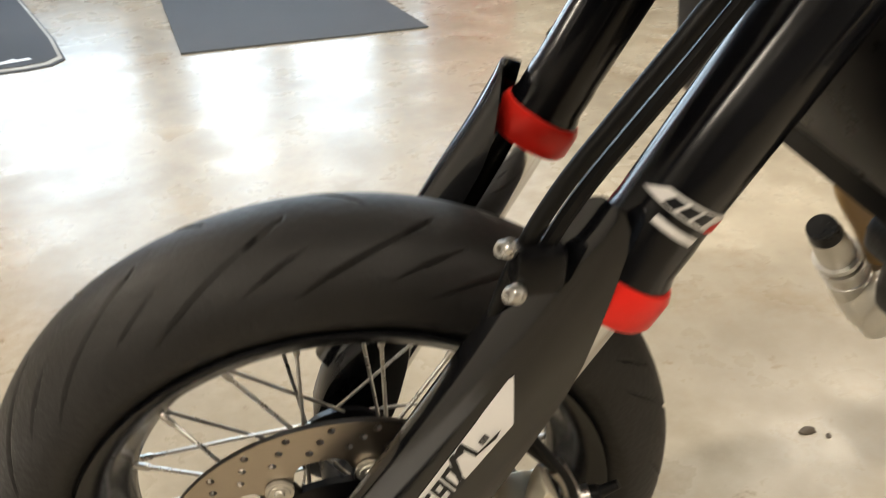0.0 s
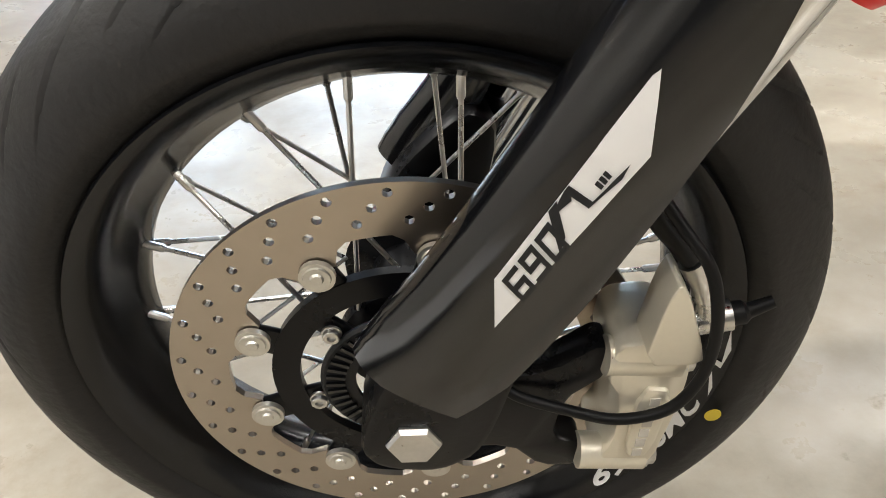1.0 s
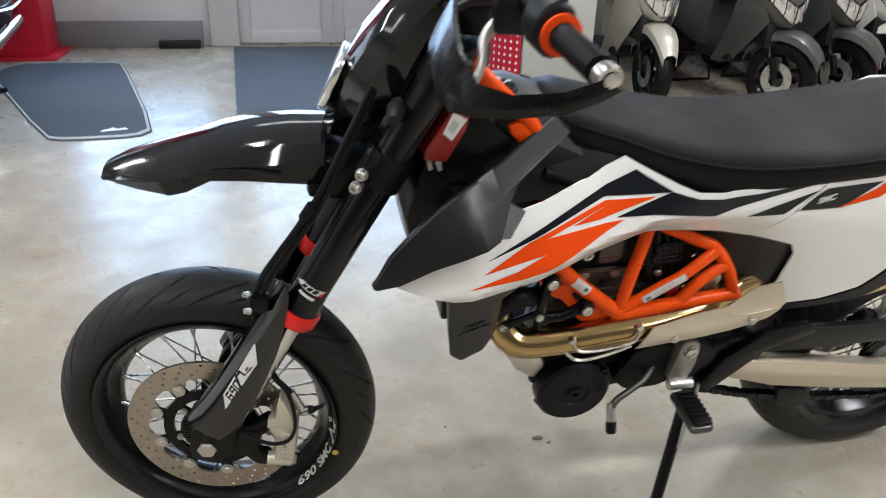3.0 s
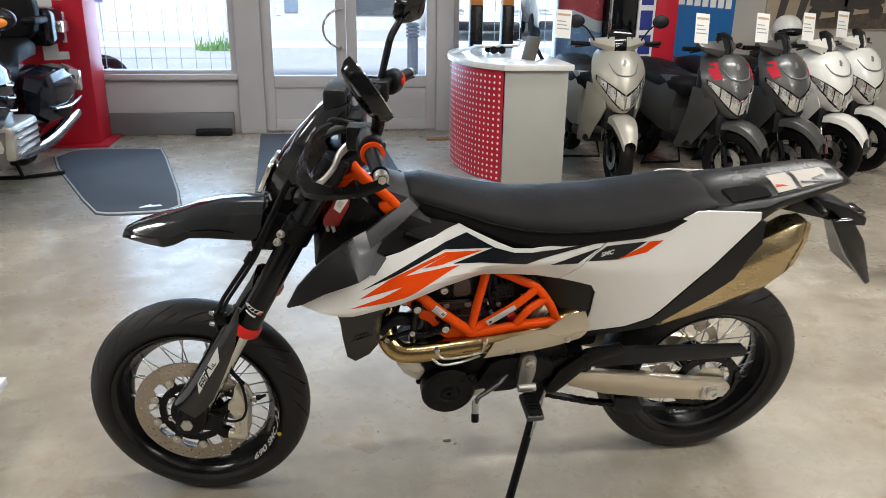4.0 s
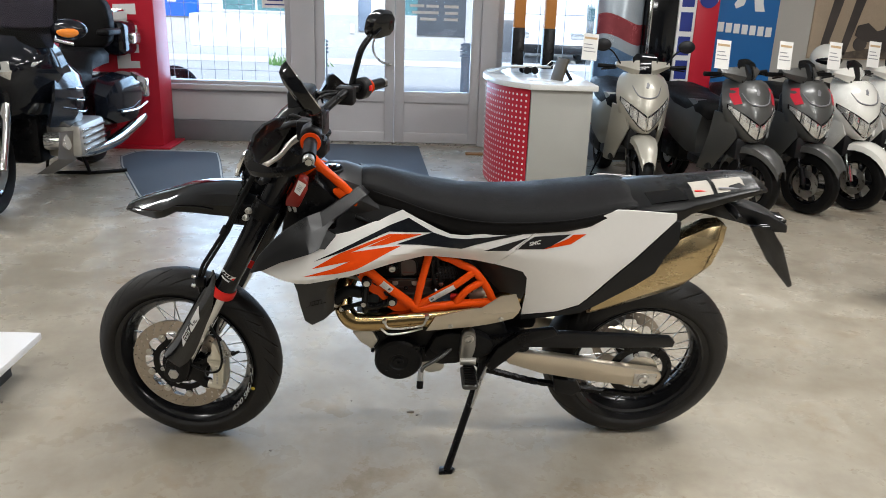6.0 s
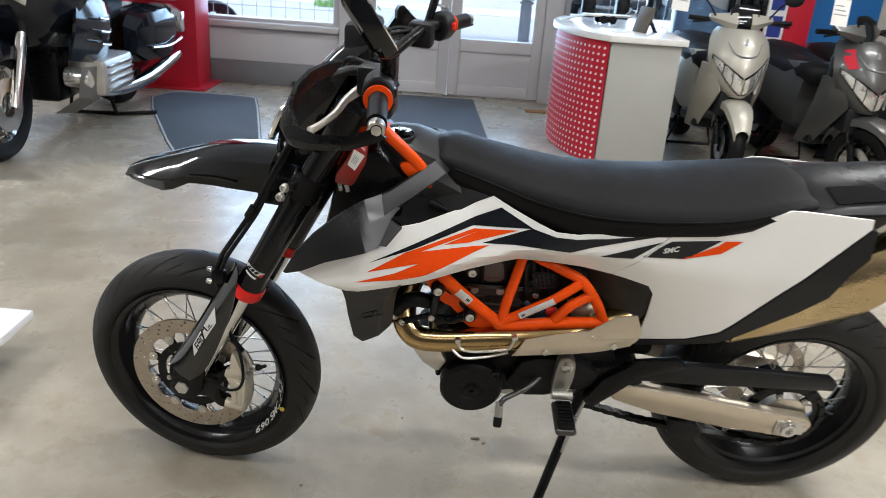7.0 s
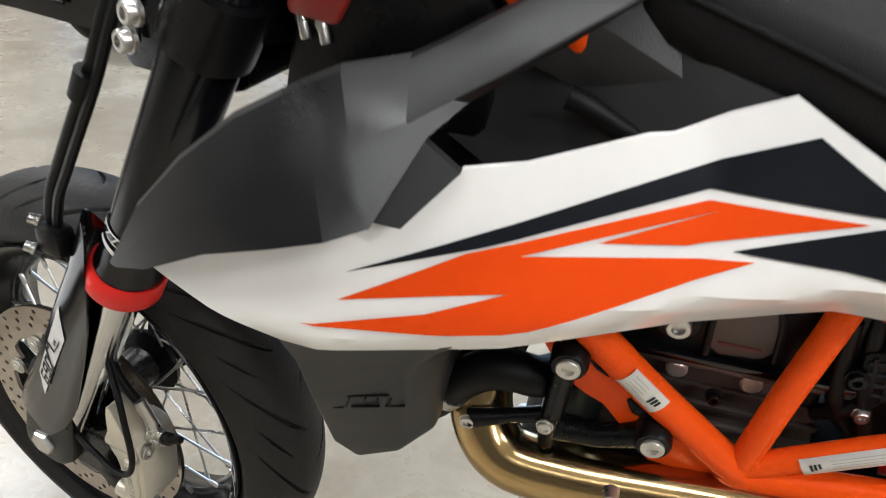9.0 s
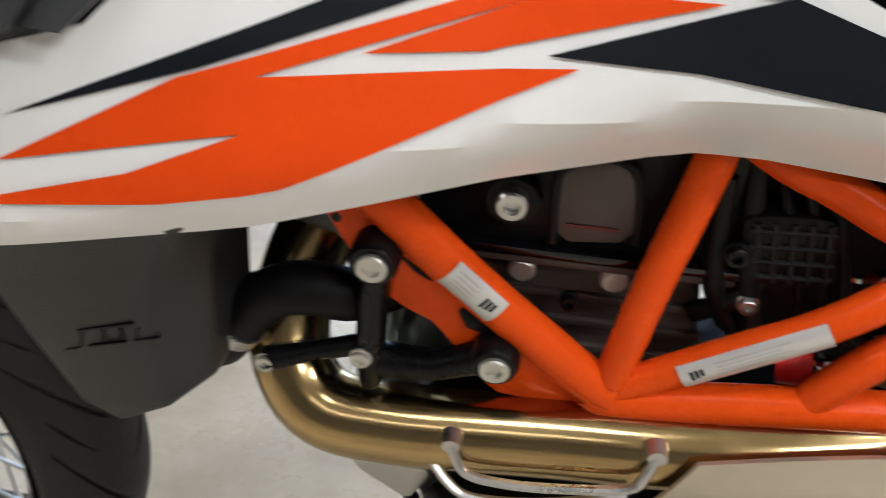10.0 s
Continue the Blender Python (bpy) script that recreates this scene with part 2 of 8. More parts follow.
def smooth_path(pts, n):
    """Catmull-Rom through the points, n steps a span."""
    p = [Vector(q) for q in pts]
    if n < 2 or len(p) < 3:
        return p
    out = []
    for i in range(len(p) - 1):
        a, b, c, d = p[max(i - 1, 0)], p[i], p[i + 1], p[min(i + 2, len(p) - 1)]
        for k in range(n):
            t = k / n
            out.append(0.5 * ((2 * b) + (c - a) * t + (2 * a - 5 * b + 4 * c - d) * t * t + (3 * b - a - 3 * c + d) * t ** 3))
    return out + [p[-1]]


def tube(pts, r, seg=12, n=1, bm=None, caps=True, flat=1.0, up=None):
    """A tube along points; r: one radius, or one for each given point."""
    bm = bm or bmesh.new()
    rs = list(r) if isinstance(r, (list, tuple)) else [r] * len(pts)
    path = smooth_path(pts, n)
    if len(path) != len(pts):
        rs = [float(np.interp(i / (len(path) - 1) * (len(pts) - 1), range(len(pts)), rs)) for i in range(len(path))]
    side = None
    rings = []
    for i, p in enumerate(path):
        d = (path[min(i + 1, len(path) - 1)] - path[max(i - 1, 0)]).normalized()
        if side is None:
            ref = Vector(up) if up else (Vector((0, 0, 1)) if abs(d.z) < 0.9 else Vector((1, 0, 0)))
            side = d.cross(ref).normalized()
        side = (side - d * side.dot(d)).normalized()
        oth = side.cross(d)
        rings.append([bm.verts.new(p + rs[i] * (math.cos(2 * math.pi * k / seg) * side + flat * math.sin(2 * math.pi * k / seg) * oth)) for k in range(seg)])
    for a, b in zip(rings, rings[1:]):
        for k in range(seg):
            bm.faces.new((a[k], a[(k + 1) % seg], b[(k + 1) % seg], b[k]))
    if caps:
        bm.faces.new(rings[0][::-1])
        bm.faces.new(rings[-1])
    return bm


def lathe(profile, seg=48, centre=(0, 0, 0), axis="y", bm=None, closed=False):
    """Turns (radius, along) round an axis through the centre."""
    bm = bm or bmesh.new()
    c = Vector(centre)
    rings = []
    for r, a in profile:
        ring = []
        for k in range(seg):
            t = 2 * math.pi * k / seg
            u, v = r * math.cos(t), r * math.sin(t)
            ring.append(bm.verts.new(c + Vector({"y": (u, a, v), "x": (a, u, v), "z": (u, v, a)}[axis])))
        rings.append(ring)
    pairs = list(zip(rings, rings[1:])) + ([(rings[-1], rings[0])] if closed else [])
    for a, b in pairs:
        for k in range(seg):
            bm.faces.new((a[k], a[(k + 1) % seg], b[(k + 1) % seg], b[k]))
    if not closed:
        for ring, (r, _) in ((rings[0], profile[0]), (rings[-1], profile[-1])):
            if r > 1e-5:
                bm.faces.new(ring)
    return bm


def loft(sections, bm=None, caps=True, ring=True):
    """Skins rings (or open lines) of equally many points."""
    bm = bm or bmesh.new()
    rows = [[bm.verts.new(p) for p in s] for s in sections]
    n = len(rows[0])
    for a, b in zip(rows, rows[1:]):
        for k in range(n if ring else n - 1):
            bm.faces.new((a[k], a[(k + 1) % n], b[(k + 1) % n], b[k]))
    if caps and ring:
        bm.faces.new(rows[0][::-1])
        bm.faces.new(rows[-1])
    return bm


def thicken(bm, t):
    bmesh.ops.recalc_face_normals(bm, faces=bm.faces)
    bmesh.ops.solidify(bm, geom=bm.faces[:], thickness=t)
    return bm


def soften(bm, width, seg=2, angle=30):
    bmesh.ops.recalc_face_normals(bm, faces=bm.faces)
    es = [e for e in bm.edges if len(e.link_faces) == 2 and e.calc_face_angle(0) > radians(angle)]
    if es and width:
        bmesh.ops.bevel(bm, geom=es, offset=width, segments=seg, profile=0.5, affect="EDGES", clamp_overlap=True)
    return bm


def box(lo, hi, bevel=0.0, bm=None, seg=2):
    b = bmesh.new()
    bmesh.ops.create_cube(b, size=1)
    for v in b.verts:
        v.co = Vector([lo[i] + (v.co[i] + 0.5) * (hi[i] - lo[i]) for i in range(3)])
    if bevel:
        soften(b, bevel, seg)
    return join(bm, b)


def join(bm, b):
    if bm is None:
        return b
    me = bpy.data.meshes.new("tmp")
    b.to_mesh(me)
    b.free()
    bm.from_mesh(me)
    bpy.data.meshes.remove(me)
    return bm


def prism(outline, y0, y1, bevel=0.0, seg=2, bm=None, plane="xz"):
    """An outline in x, z stretched from y0 to y1."""
    b = bmesh.new()
    put3 = {"xz": lambda u, v, w: (u, w, v), "yz": lambda u, v, w: (w, u, v), "xy": lambda u, v, w: (u, v, w)}[plane]
    lo = [b.verts.new(put3(u, v, y0)) for u, v in outline]
    hi = [b.verts.new(put3(u, v, y1)) for u, v in outline]
    n = len(lo)
    b.faces.new(lo)
    b.faces.new(hi[::-1])
    for k in range(n):
        b.faces.new((lo[k], hi[k], hi[(k + 1) % n], lo[(k + 1) % n]))
    if bevel:
        soften(b, bevel, seg)
    return join(bm, b)


def rounded(outline, n):
    """A closed outline with its corners eased by chords (one corner-cutting pass a step)."""
    p = [Vector(q) for q in outline]
    for _ in range(n):
        q = []
        for a, b in zip(p, p[1:] + p[:1]):
            q += [a.lerp(b, 0.2), a.lerp(b, 0.8)]
        p = q
    return [tuple(q) for q in p]


def sheet(outline, surface, thick, cell=0.02, off=0.0, bm=None):
    """A panel: an x, z outline laid on y = surface(x, z), off outwards (to -y), thick inwards."""
    b = bmesh.new()
    b.faces.new([b.verts.new((x, 0, z)) for x, z in outline])
    xs, zs = [p[0] for p in outline], [p[1] for p in outline]
    for axis, lo, hi in ((0, min(xs), max(xs)), (2, min(zs), max(zs))):
        k = math.ceil(lo / cell)
        while k * cell < hi:
            co, no = [0, 0, 0], [0, 0, 0]
            co[axis], no[axis] = k * cell, 1
            bmesh.ops.bisect_plane(b, geom=b.verts[:] + b.edges[:] + b.faces[:], plane_co=co, plane_no=no)
            k += 1
    bmesh.ops.triangulate(b, faces=[f for f in b.faces if len(f.verts) > 4])
    if thick:
        for f in b.faces:
            f.normal_update()
        if sum(f.normal.y * f.calc_area() for f in b.faces) > 0:
            bmesh.ops.reverse_faces(b, faces=b.faces[:])
        back = bmesh.ops.extrude_face_region(b, geom=b.faces[:])
        moved = {v for v in back["geom"] if isinstance(v, bmesh.types.BMVert)}
        for v in b.verts:
            v.co.y = surface(v.co.x, v.co.z) - off + (thick if v in moved else 0)
    else:
        for v in b.verts:
            v.co.y = surface(v.co.x, v.co.z) - off
    return join(bm, b)


def bolt(centre, direction, r, h, sides=6, bm=None):
    """A bolt head with a flange and a hollow in its top."""
    b = bmesh.new()
    lathe([(r * 1.15, 0), (r * 1.15, h * 0.3), (r, h * 0.35), (r * 0.96, h * 0.9), (r * 0.85, h), (r * 0.5, h), (r * 0.46, h * 0.6), (0.0001, h * 0.6)], max(sides, 6) if sides > 6 else 18, axis="z", bm=b)
    d = Vector(direction).normalized()
    b.transform(Matrix.Translation(centre) @ d.to_track_quat("Z", "Y").to_matrix().to_4x4())
    return join(bm, b)


def text_mesh(body, size, depth=0.0006, shear=0.0, bold=0.035):
    """Letters as a bmesh in x, y, lying on z = 0."""
    cu = bpy.data.curves.new("txt", "FONT")
    cu.body, cu.size, cu.extrude, cu.shear, cu.resolution_u, cu.offset = body, size, depth / 2, shear, 3, size * bold
    ob = new("txt", cu)
    bpy.context.view_layer.update()
    me = bpy.data.meshes.new_from_object(ob.evaluated_get(bpy.context.evaluated_depsgraph_get()))
    bm = bmesh.new()
    bm.from_mesh(me)
    bpy.data.objects.remove(ob)
    bpy.data.curves.remove(cu)
    bpy.data.meshes.remove(me)
    return bm


def sphere(centre, r, scale=(1, 1, 1), bm=None, u=20, v=12):
    b = bmesh.new()
    bmesh.ops.create_uvsphere(b, u_segments=u, v_segments=v, radius=r)
    b.transform(Matrix.Translation(centre) @ Matrix.Diagonal((*scale, 1)))
    return join(bm, b)


def interp(x, xs, ys):
    return float(np.interp(x, xs, ys))

# ---------------------------------------------------------------- room
X0, X1, Y0, Y1, H = -5.2, 7.2, -6.0, 5.66, 3.3
tagged(obj("floor", box((X0, Y0, -0.12), (X1, Y1, 0)), FLOOR), "polished beige-grey concrete floor with stains", "floor", kind="structure")
tagged(obj("ceiling", box((X0, Y0, H), (X1, Y1 + 0.2, H + 0.15)), CEIL), "white ceiling of the showroom", "ceiling", kind="structure")
tagged(obj("wall_west", box((X0 - 0.2, Y0 - 0.2, -0.12), (X0, Y1 + 0.2, H)), WALL), "painted plaster side wall", "wall", kind="structure")
tagged(obj("wall_east", box((X1, Y0 - 0.2, -0.12), (X1 + 0.2, Y1 + 0.2, H)), WALL), "painted plaster side wall", "wall", kind="structure")
tagged(obj("wall_south", box((X0, Y0 - 0.2, -0.12), (X1, Y0, H)), BACKWALL), "unseen back wall, made dark to dim reflections", "wall", kind="structure")

# the glazed front: piers, parapets and lintel round real openings
WY0, WY1 = 5.60, 5.78
tagged(obj("wall_north", box((2.98, WY0 - 0.15, 0), (X1, WY1, H)), WALL), "beige painted wall beside the shop window", "wall", kind="structure")
tagged(obj("wall_north_lintel", box((X0, WY0, 2.75), (2.98, WY1, H)), WALL), "plaster band above the windows", "wall", kind="structure")
tagged(obj("wall_north_parapet", box((X0, WY0 + 0.02, 0), (-0.40, WY1, 0.50), 0.004), DOORGREY), "grey panelled parapet below the shop window", "wall", kind="structure")
tagged(obj("wall_north_parapet_east", box((1.60, WY0 + 0.02, 0), (2.98, WY1, 0.50), 0.004), DOORGREY), "grey panelled parapet below the shop window", "wall", kind="structure")
tagged(obj("baseboard", box((-1.62, WY0 - 0.05, 0.0), (-0.46, WY0 + 0.018, 0.2), 0.006), DARKGREY), "dark grey floor convector along the parapet", "convector", kind="structure")
tagged(obj("trim", box((-0.80, WY0 - 0.13, 0.0), (-0.48, WY0 - 0.055, 0.06), 0.006), BLACKMATT), "black floor box beside the door", "floor box", kind="structure")


def window(name, xa, xb, za, zb, bars, label):
    w = thing(name, label, "window", kind="structure")
    fr = 0.06
    for nm, lo, hi in (("window_sill", (xa, WY0 - 0.05, za - 0.05), (xb, WY1, za)),
                       ("window_frame", (xa, WY0 + 0.03, za), (xa + fr, WY1 - 0.03, zb)), ("window_frame", (xb - fr, WY0 + 0.03, za), (xb, WY1 - 0.03, zb)),
                       ("window_frame", (xa + fr, WY0 + 0.03, zb - fr), (xb - fr, WY1 - 0.03, zb)), ("window_frame", (xa + fr, WY0 + 0.03, za), (xb - fr, WY1 - 0.03, za + 0.03))):
        part(nm, box(lo, hi, 0.006), DOORGREY, w)
    p = part("pane", box((xa + fr, WY0 + 0.08, za + 0.03), (xb - fr, WY0 + 0.086, zb - fr)), GLASS, w, "clear glass pane")
    p.visible_shadow = False
    for k in range(bars):
        x = xa + fr + (xb - xa - 2 * fr) * (k + 0.5) / bars
        part("grille_bar", tube([(x, WY1 + 0.03, za), (x, WY1 + 0.03, zb)], 0.0032, 6), GRILLE, w)
    for z in (za + 0.12, za + 0.75, za + 1.4):
        if bars:
            part("grille_rail", tube([(xa + fr, WY1 + 0.04, z), (xb - fr, WY1 + 0.04, z)], 0.0032, 6), GRILLE, w)
    return w


window("window_1", -1.72, -0.40, 0.55, 2.75, 9, "shop window with a thin steel grille behind the glass")
window("window_2", 1.60, 2.98, 0.55, 2.75, 5, "shop window looking on to the bright street")
window("window_3", -5.0, -1.85, 0.55, 2.75, 7, "shop window behind the touring motorcycle")
tagged(obj("wall_north_pier", box((-1.85, WY0, 0.5), (-1.72, WY1, 2.75)), DOORGREY), "narrow pier between two windows", "wall", kind="structure")
for nm, xa, xb in (("door_post", -0.40, -0.17), ("door_post_east", 1.44, 1.60)):
    tagged(obj(nm, box((xa, WY0 - 0.03, 0), (xb, WY1, 2.75), 0.01), DOORGREY), "grey metal post beside the entrance door", "door post", kind="structure")


def door(name, xa, xb, handle_x, side):
    d = thing(name, "closed grey metal entrance door leaf with a glass pane", "door", kind="structure")
    st, y0, y1 = 0.095, WY0, WY0 + 0.06
    part("stile", box((xa, y0, 0.02), (xa + st, y1, 2.45), 0.006), DOORGREY, d)
    part("stile", box((xb - st, y0, 0.02), (xb, y1, 2.45), 0.006), DOORGREY, d)
    part("rail", box((xa + st, y0, 2.35), (xb - st, y1, 2.45), 0.006), DOORGREY, d)
    part("rail", box((xa + st, y0, 0.42), (xb - st, y1, 0.53), 0.006), DOORGREY, d)
    part("rail", box((xa + st, y0, 0.02), (xb - st, y1, 0.12), 0.006), DOORGREY, d)
    part("panel", box((xa + st, y0 + 0.018, 0.12), (xb - st, y1 - 0.015, 0.42)), DOORGREY, d, "recessed metal panel")
    p = part("pane", box((xa + st, y0 + 0.03, 0.53), (xb - st, y0 + 0.036, 2.35)), GLASS, d, "clear glass pane")
    p.visible_shadow = False
    if handle_x:
        arc = [(handle_x + side * 0.17 * math.sin(a), y0 - 0.055, 0.96 + 0.17 * math.cos(a)) for a in [math.pi * k / 10 for k in range(11)]]
        h = part("door_handle", tube([(arc[0][0], y0, arc[0][2])] + arc + [(arc[-1][0], y0, arc[-1][2])], 0.012, 10), STEEL, d, "half-round brushed steel pull handle")
        part("lock", lathe([(0.012, y0 - 0.012), (0.012, y0)], 14, (handle_x + 0.03, 0, 0.72)), STEEL, d)


door("door_1", -0.17, 0.598, 0.56, -1)
door("door_2", 0.602, 1.44, 0, 1)
tagged(obj("door_transom", box((-0.17, WY0, 2.452), (1.44, WY1, 2.75)), DOORGREY), "grey metal panel above the doors", "door panel", kind="structure")
tagged(obj("door_sill", box((-0.17, WY0 - 0.02, 0.0), (1.44, WY1, 0.018)), STEEL), "metal threshold below the doors", "threshold", kind="structure")

# notices on the glass
def notice(name, xa, xb, za, zb, y, base, rows, ink, label):
    n = thing(name, label, "notice")
    part("sheet", box((xa, y, za), (xb, y + 0.002, zb)), base, n)
    for k in range(rows):
        z = zb - (zb - za) * (k + 0.8) / (rows + 0.6)
        w = (xb - xa) * (0.78 if k % 3 else 0.6)
        part("text_bar", box(((xa + xb - w) / 2, y - 0.0015, z - 0.006), ((xa + xb + w) / 2, y - 0.0005, z + 0.006)), ink, n)


notice("notice", -0.68, -0.43, 1.28, 1.50, WY0 + 0.07, PAPER, 5, DEEPBLUE, "white printed notice taped to the window pane")
opening = thing("opening_hours", "lettering film on the door glass, printed side outwards", "lettering")
for xa, xb, z in ((0.82, 1.14, 1.425), (0.74, 0.88, 1.345), (0.90, 1.02, 1.345), (1.07, 1.21, 1.345), (0.76, 1.02, 1.285), (1.08, 1.21, 1.285), (0.84, 1.00, 1.225), (1.07, 1.21, 1.225)):
    part("text_bar", box((xa, WY0 + 0.026, z - 0.013), (xb, WY0 + 0.0285, z + 0.013)), LOGOWHITE, opening)
for k, xa in enumerate((0.52,)):
    b = thing("door_sticker", "small blue sticker on the door glass", "sticker")
    part("film", box((0.30, WY0 + 0.026, 1.44), (0.42, WY0 + 0.028, 1.52)), mat("teal_print", (0.05, 0.35, 0.4), 0.5), b)

# ceiling lights
WARM = (1.0, 0.89, 0.73)
TUBEGLOW = glow("fluorescent_tube", WARM, 7.0)
first = None
for j, y in enumerate((-3.6, -1.5, 0.6, 2.7)):
    for i, x in enumerate((-3.2, 0.2, 3.6)):
        if first is None:
            first = thing("ceiling_light", "white ceiling batten with a warm glowing tube", "ceiling light", pose(x, y, H), "ceiling lights")
            part("housing", box((-0.75, -0.09, -0.07), (0.75, 0.09, 0), 0.01), CEIL, first)
            part("diffuser", box((-0.73, -0.075, -0.105), (0.73, 0.075, -0.072), 0.015), TUBEGLOW, first, "warm glowing diffuser")
        else:
            copy_thing(first, pose(x, y, H))
for x, y, watts in ((-3.2, -1.5, 56), (-3.2, 2.7, 60), (0.2, -1.5, 15), (0.2, 0.6, 26), (3.6, -3.6, 60), (3.6, -1.5, 60), (3.6, 0.6, 62), (3.6, 2.7, 28)):
    area("ceiling_tube_light", (x, y, H - 0.12), (x, y, 0), 1.5, 0.2, watts, WARM)

# ---------------------------------------------------------------- street
ST = mat("street_concrete", (0.55, 0.54, 0.52), 0.85, vary=0.1, scale=0.8, bump=0.2)
tagged(obj("ground", box((-150, WY1, -0.3), (150, 260, -0.06)), ST), "pale concrete street in daylight", "ground", kind="structure")
FACADE = mat("white_facade", (0.72, 0.71, 0.68), 0.85, vary=0.06, scale=0.6, bump=0.1)
FACWIN = mat("teal_window_glass", (0.10, 0.20, 0.21), 0.15, vary=0.2)
house = thing("street_building", "long white building across the street with teal windows", "building", pose(0, 21, -0.06))
part("wall", box((-26, 0, 0), (30, 6, 7.5)), FACADE, house)
part("plinth", box((-26, -0.06, 0), (30, -0.004, 0.9)), mat("grey_plinth", (0.45, 0.44, 0.42), 0.9), house)
part("roof", box((-26.5, -0.5, 7.5), (30.5, 6.5, 7.8)), DARKGREY, house)
for k in range(11):
    x = -23 + k * 4.6
    w = part("window", box((x, -0.05, 0.90), (x + 2.0, -0.003, 1.45), 0.02), LOGOWHITE, house)
    part("pane", box((x + 0.06, -0.07, 0.95), (x + 0.97, -0.052, 1.40)), FACWIN, w)
    part("pane", box((x + 1.03, -0.07, 0.95), (x + 1.94, -0.052, 1.40)), FACWIN, w)
GATEDARK = mat("dark_gateway", (0.045, 0.05, 0.058), 0.6, vary=0.3, scale=2)
# flat dark panel set before the wall, with no opening behind it
part("gateway", box((0.96, -0.12, 0.40), (2.34, -0.07, 3.4)), GATEDARK, house, "flat dark panel at the gateway")
part("gateway_post", box((2.34, -0.14, 0.0), (2.52, -0.06, 3.4)), DOORGREY, house)
part("side_door", box((-0.72, -0.12, 0.46), (-0.36, -0.07, 1.36), 0.01), mat("blue_grey_door", (0.16, 0.20, 0.26), 0.5), house, "blue-grey side door")
part("house_sign", box((-0.96, -0.12, 0.40), (-0.84, -0.09, 0.66)), LOGOWHITE, house, "small white and red sign")
part("loading_ledge", box((-5.2, -1.2, 0.0), (-2.2, -0.07, 0.85), 0.03), FACADE, house, "low white loading ledge")
sign = thing("street_sign_board", "blue sign board on the facade across the street", "sign", pose(-5.2, 20.9, 0.67))
part("board", box((-0.98, -0.04, 0), (0.0, 0.0, 0.92)), mat("bright_blue_board", (0.01, 0.09, 0.55), 0.5), sign)
part("text_bar", box((-0.86, -0.05, 0.38), (-0.62, -0.042, 0.50)), LOGOWHITE, sign)
kerb = tagged(obj("kerb", box((-40, 15.2, -0.06), (40, 15.5, 0.08), 0.02), ST), "pale kerb of the street", "kerb", kind="structure")

bollard = thing("bollard", "grey metal bollard on the pavement outside the door", "bollard", pose(-0.40, 8.3, -0.06), "bollards outside")
BOL = mat("bollard_grey", (0.28, 0.29, 0.31), 0.5)
part("post", lathe([(0.07, 0), (0.07, 0.72), (0.06, 0.74), (0.0001, 0.74)], 18, axis="z"), BOL, bollard)
for k in range(4):
    part("collar", lathe([(0.085, 0.745 + 0.045 * k), (0.085, 0.77 + 0.045 * k), (0.06, 0.775 + 0.045 * k), (0.06, 0.785 + 0.045 * k)], 18, axis="z"), BOL, bollard)
copy_thing(bollard, pose(1.50, 8.3, -0.06))

# a tuft of grass at the kerb
bm = bmesh.new()
for k in range(150):
    a, rr, h = random.uniform(0, 6.28), random.uniform(0, 0.45), random.uniform(0.1, 0.32)
    x, y = rr * 1.6 * math.cos(a), rr * 0.5 * math.sin(a)
    lean = Vector((random.uniform(-0.12, 0.12), random.uniform(-0.1, 0.1), h))
    v = [bm.verts.new((x - 0.02, y, 0)), bm.verts.new((x + 0.02, y, 0)), bm.verts.new(Vector((x, y, 0)) + lean)]
    bm.faces.new(v)
for spot in ((-1.55, 14.6, -0.05),):
    g = obj("grass_tuft", bm, mat("grass_green", (0.10, 0.20, 0.05), 0.8, vary=0.3))
    g.matrix_world = pose(*spot)
    tagged(g, "tuft of green grass at the kerb", "grass", kind="stuff")


def street_car(x, y, heading, paint, label, van=False):
    c = thing("car", label, "car", pose(x, y, -0.06, 0, 0, heading), "parked cars")
    hh = 1.85 if van else 1.45
    side = [(-2.1, 0.35), (-2.15, 0.75), (-1.7, 0.95), (-1.05, hh - 0.05), (-0.6, hh), (1.5, hh - 0.02), (1.95, hh - 0.45), (2.1, 0.8), (2.1, 0.35)]
    part("body", prism(side, -0.82, 0.82, 0.08, 3), paint, c)
    part("windscreen", prism([(-1.66, 1.0), (-1.08, hh - 0.12), (-1.0, hh - 0.12), (-1.5, 1.0)], -0.66, 0.66), FACWIN, c)
    for s in (-1, 1):
        part("side_window", prism([(-1.2, 1.0), (-0.8, hh - 0.14), (1.4, hh - 0.14), (1.6, 1.0)], s * 0.825 - 0.004, s * 0.825 + 0.004), FACWIN, c)
        part("headlight", box((-2.17, s * 0.62 - 0.16, 0.66), (-2.02, s * 0.62 + 0.16, 0.82), 0.03), LENS, c)
        for wx in (-1.3, 1.3):
            w = part("wheel", lathe([(0.18, -0.1), (0.3, -0.11), (0.33, -0.06), (0.33, 0.06), (0.3, 0.11), (0.18, 0.1)], 24, (wx, s * 0.76, 0.33)), RUBBER_SIDE, c)
            part("rim", lathe([(0.0001, -0.07), (0.19, -0.08), (0.19, 0.08), (0.0001, 0.07)], 18, (wx, s * 0.76, 0.33)), ALU, w)
    part("bumper", box((-2.2, -0.78, 0.32), (-2.06, 0.78, 0.52), 0.05), BLACKMATT, c)
    return c


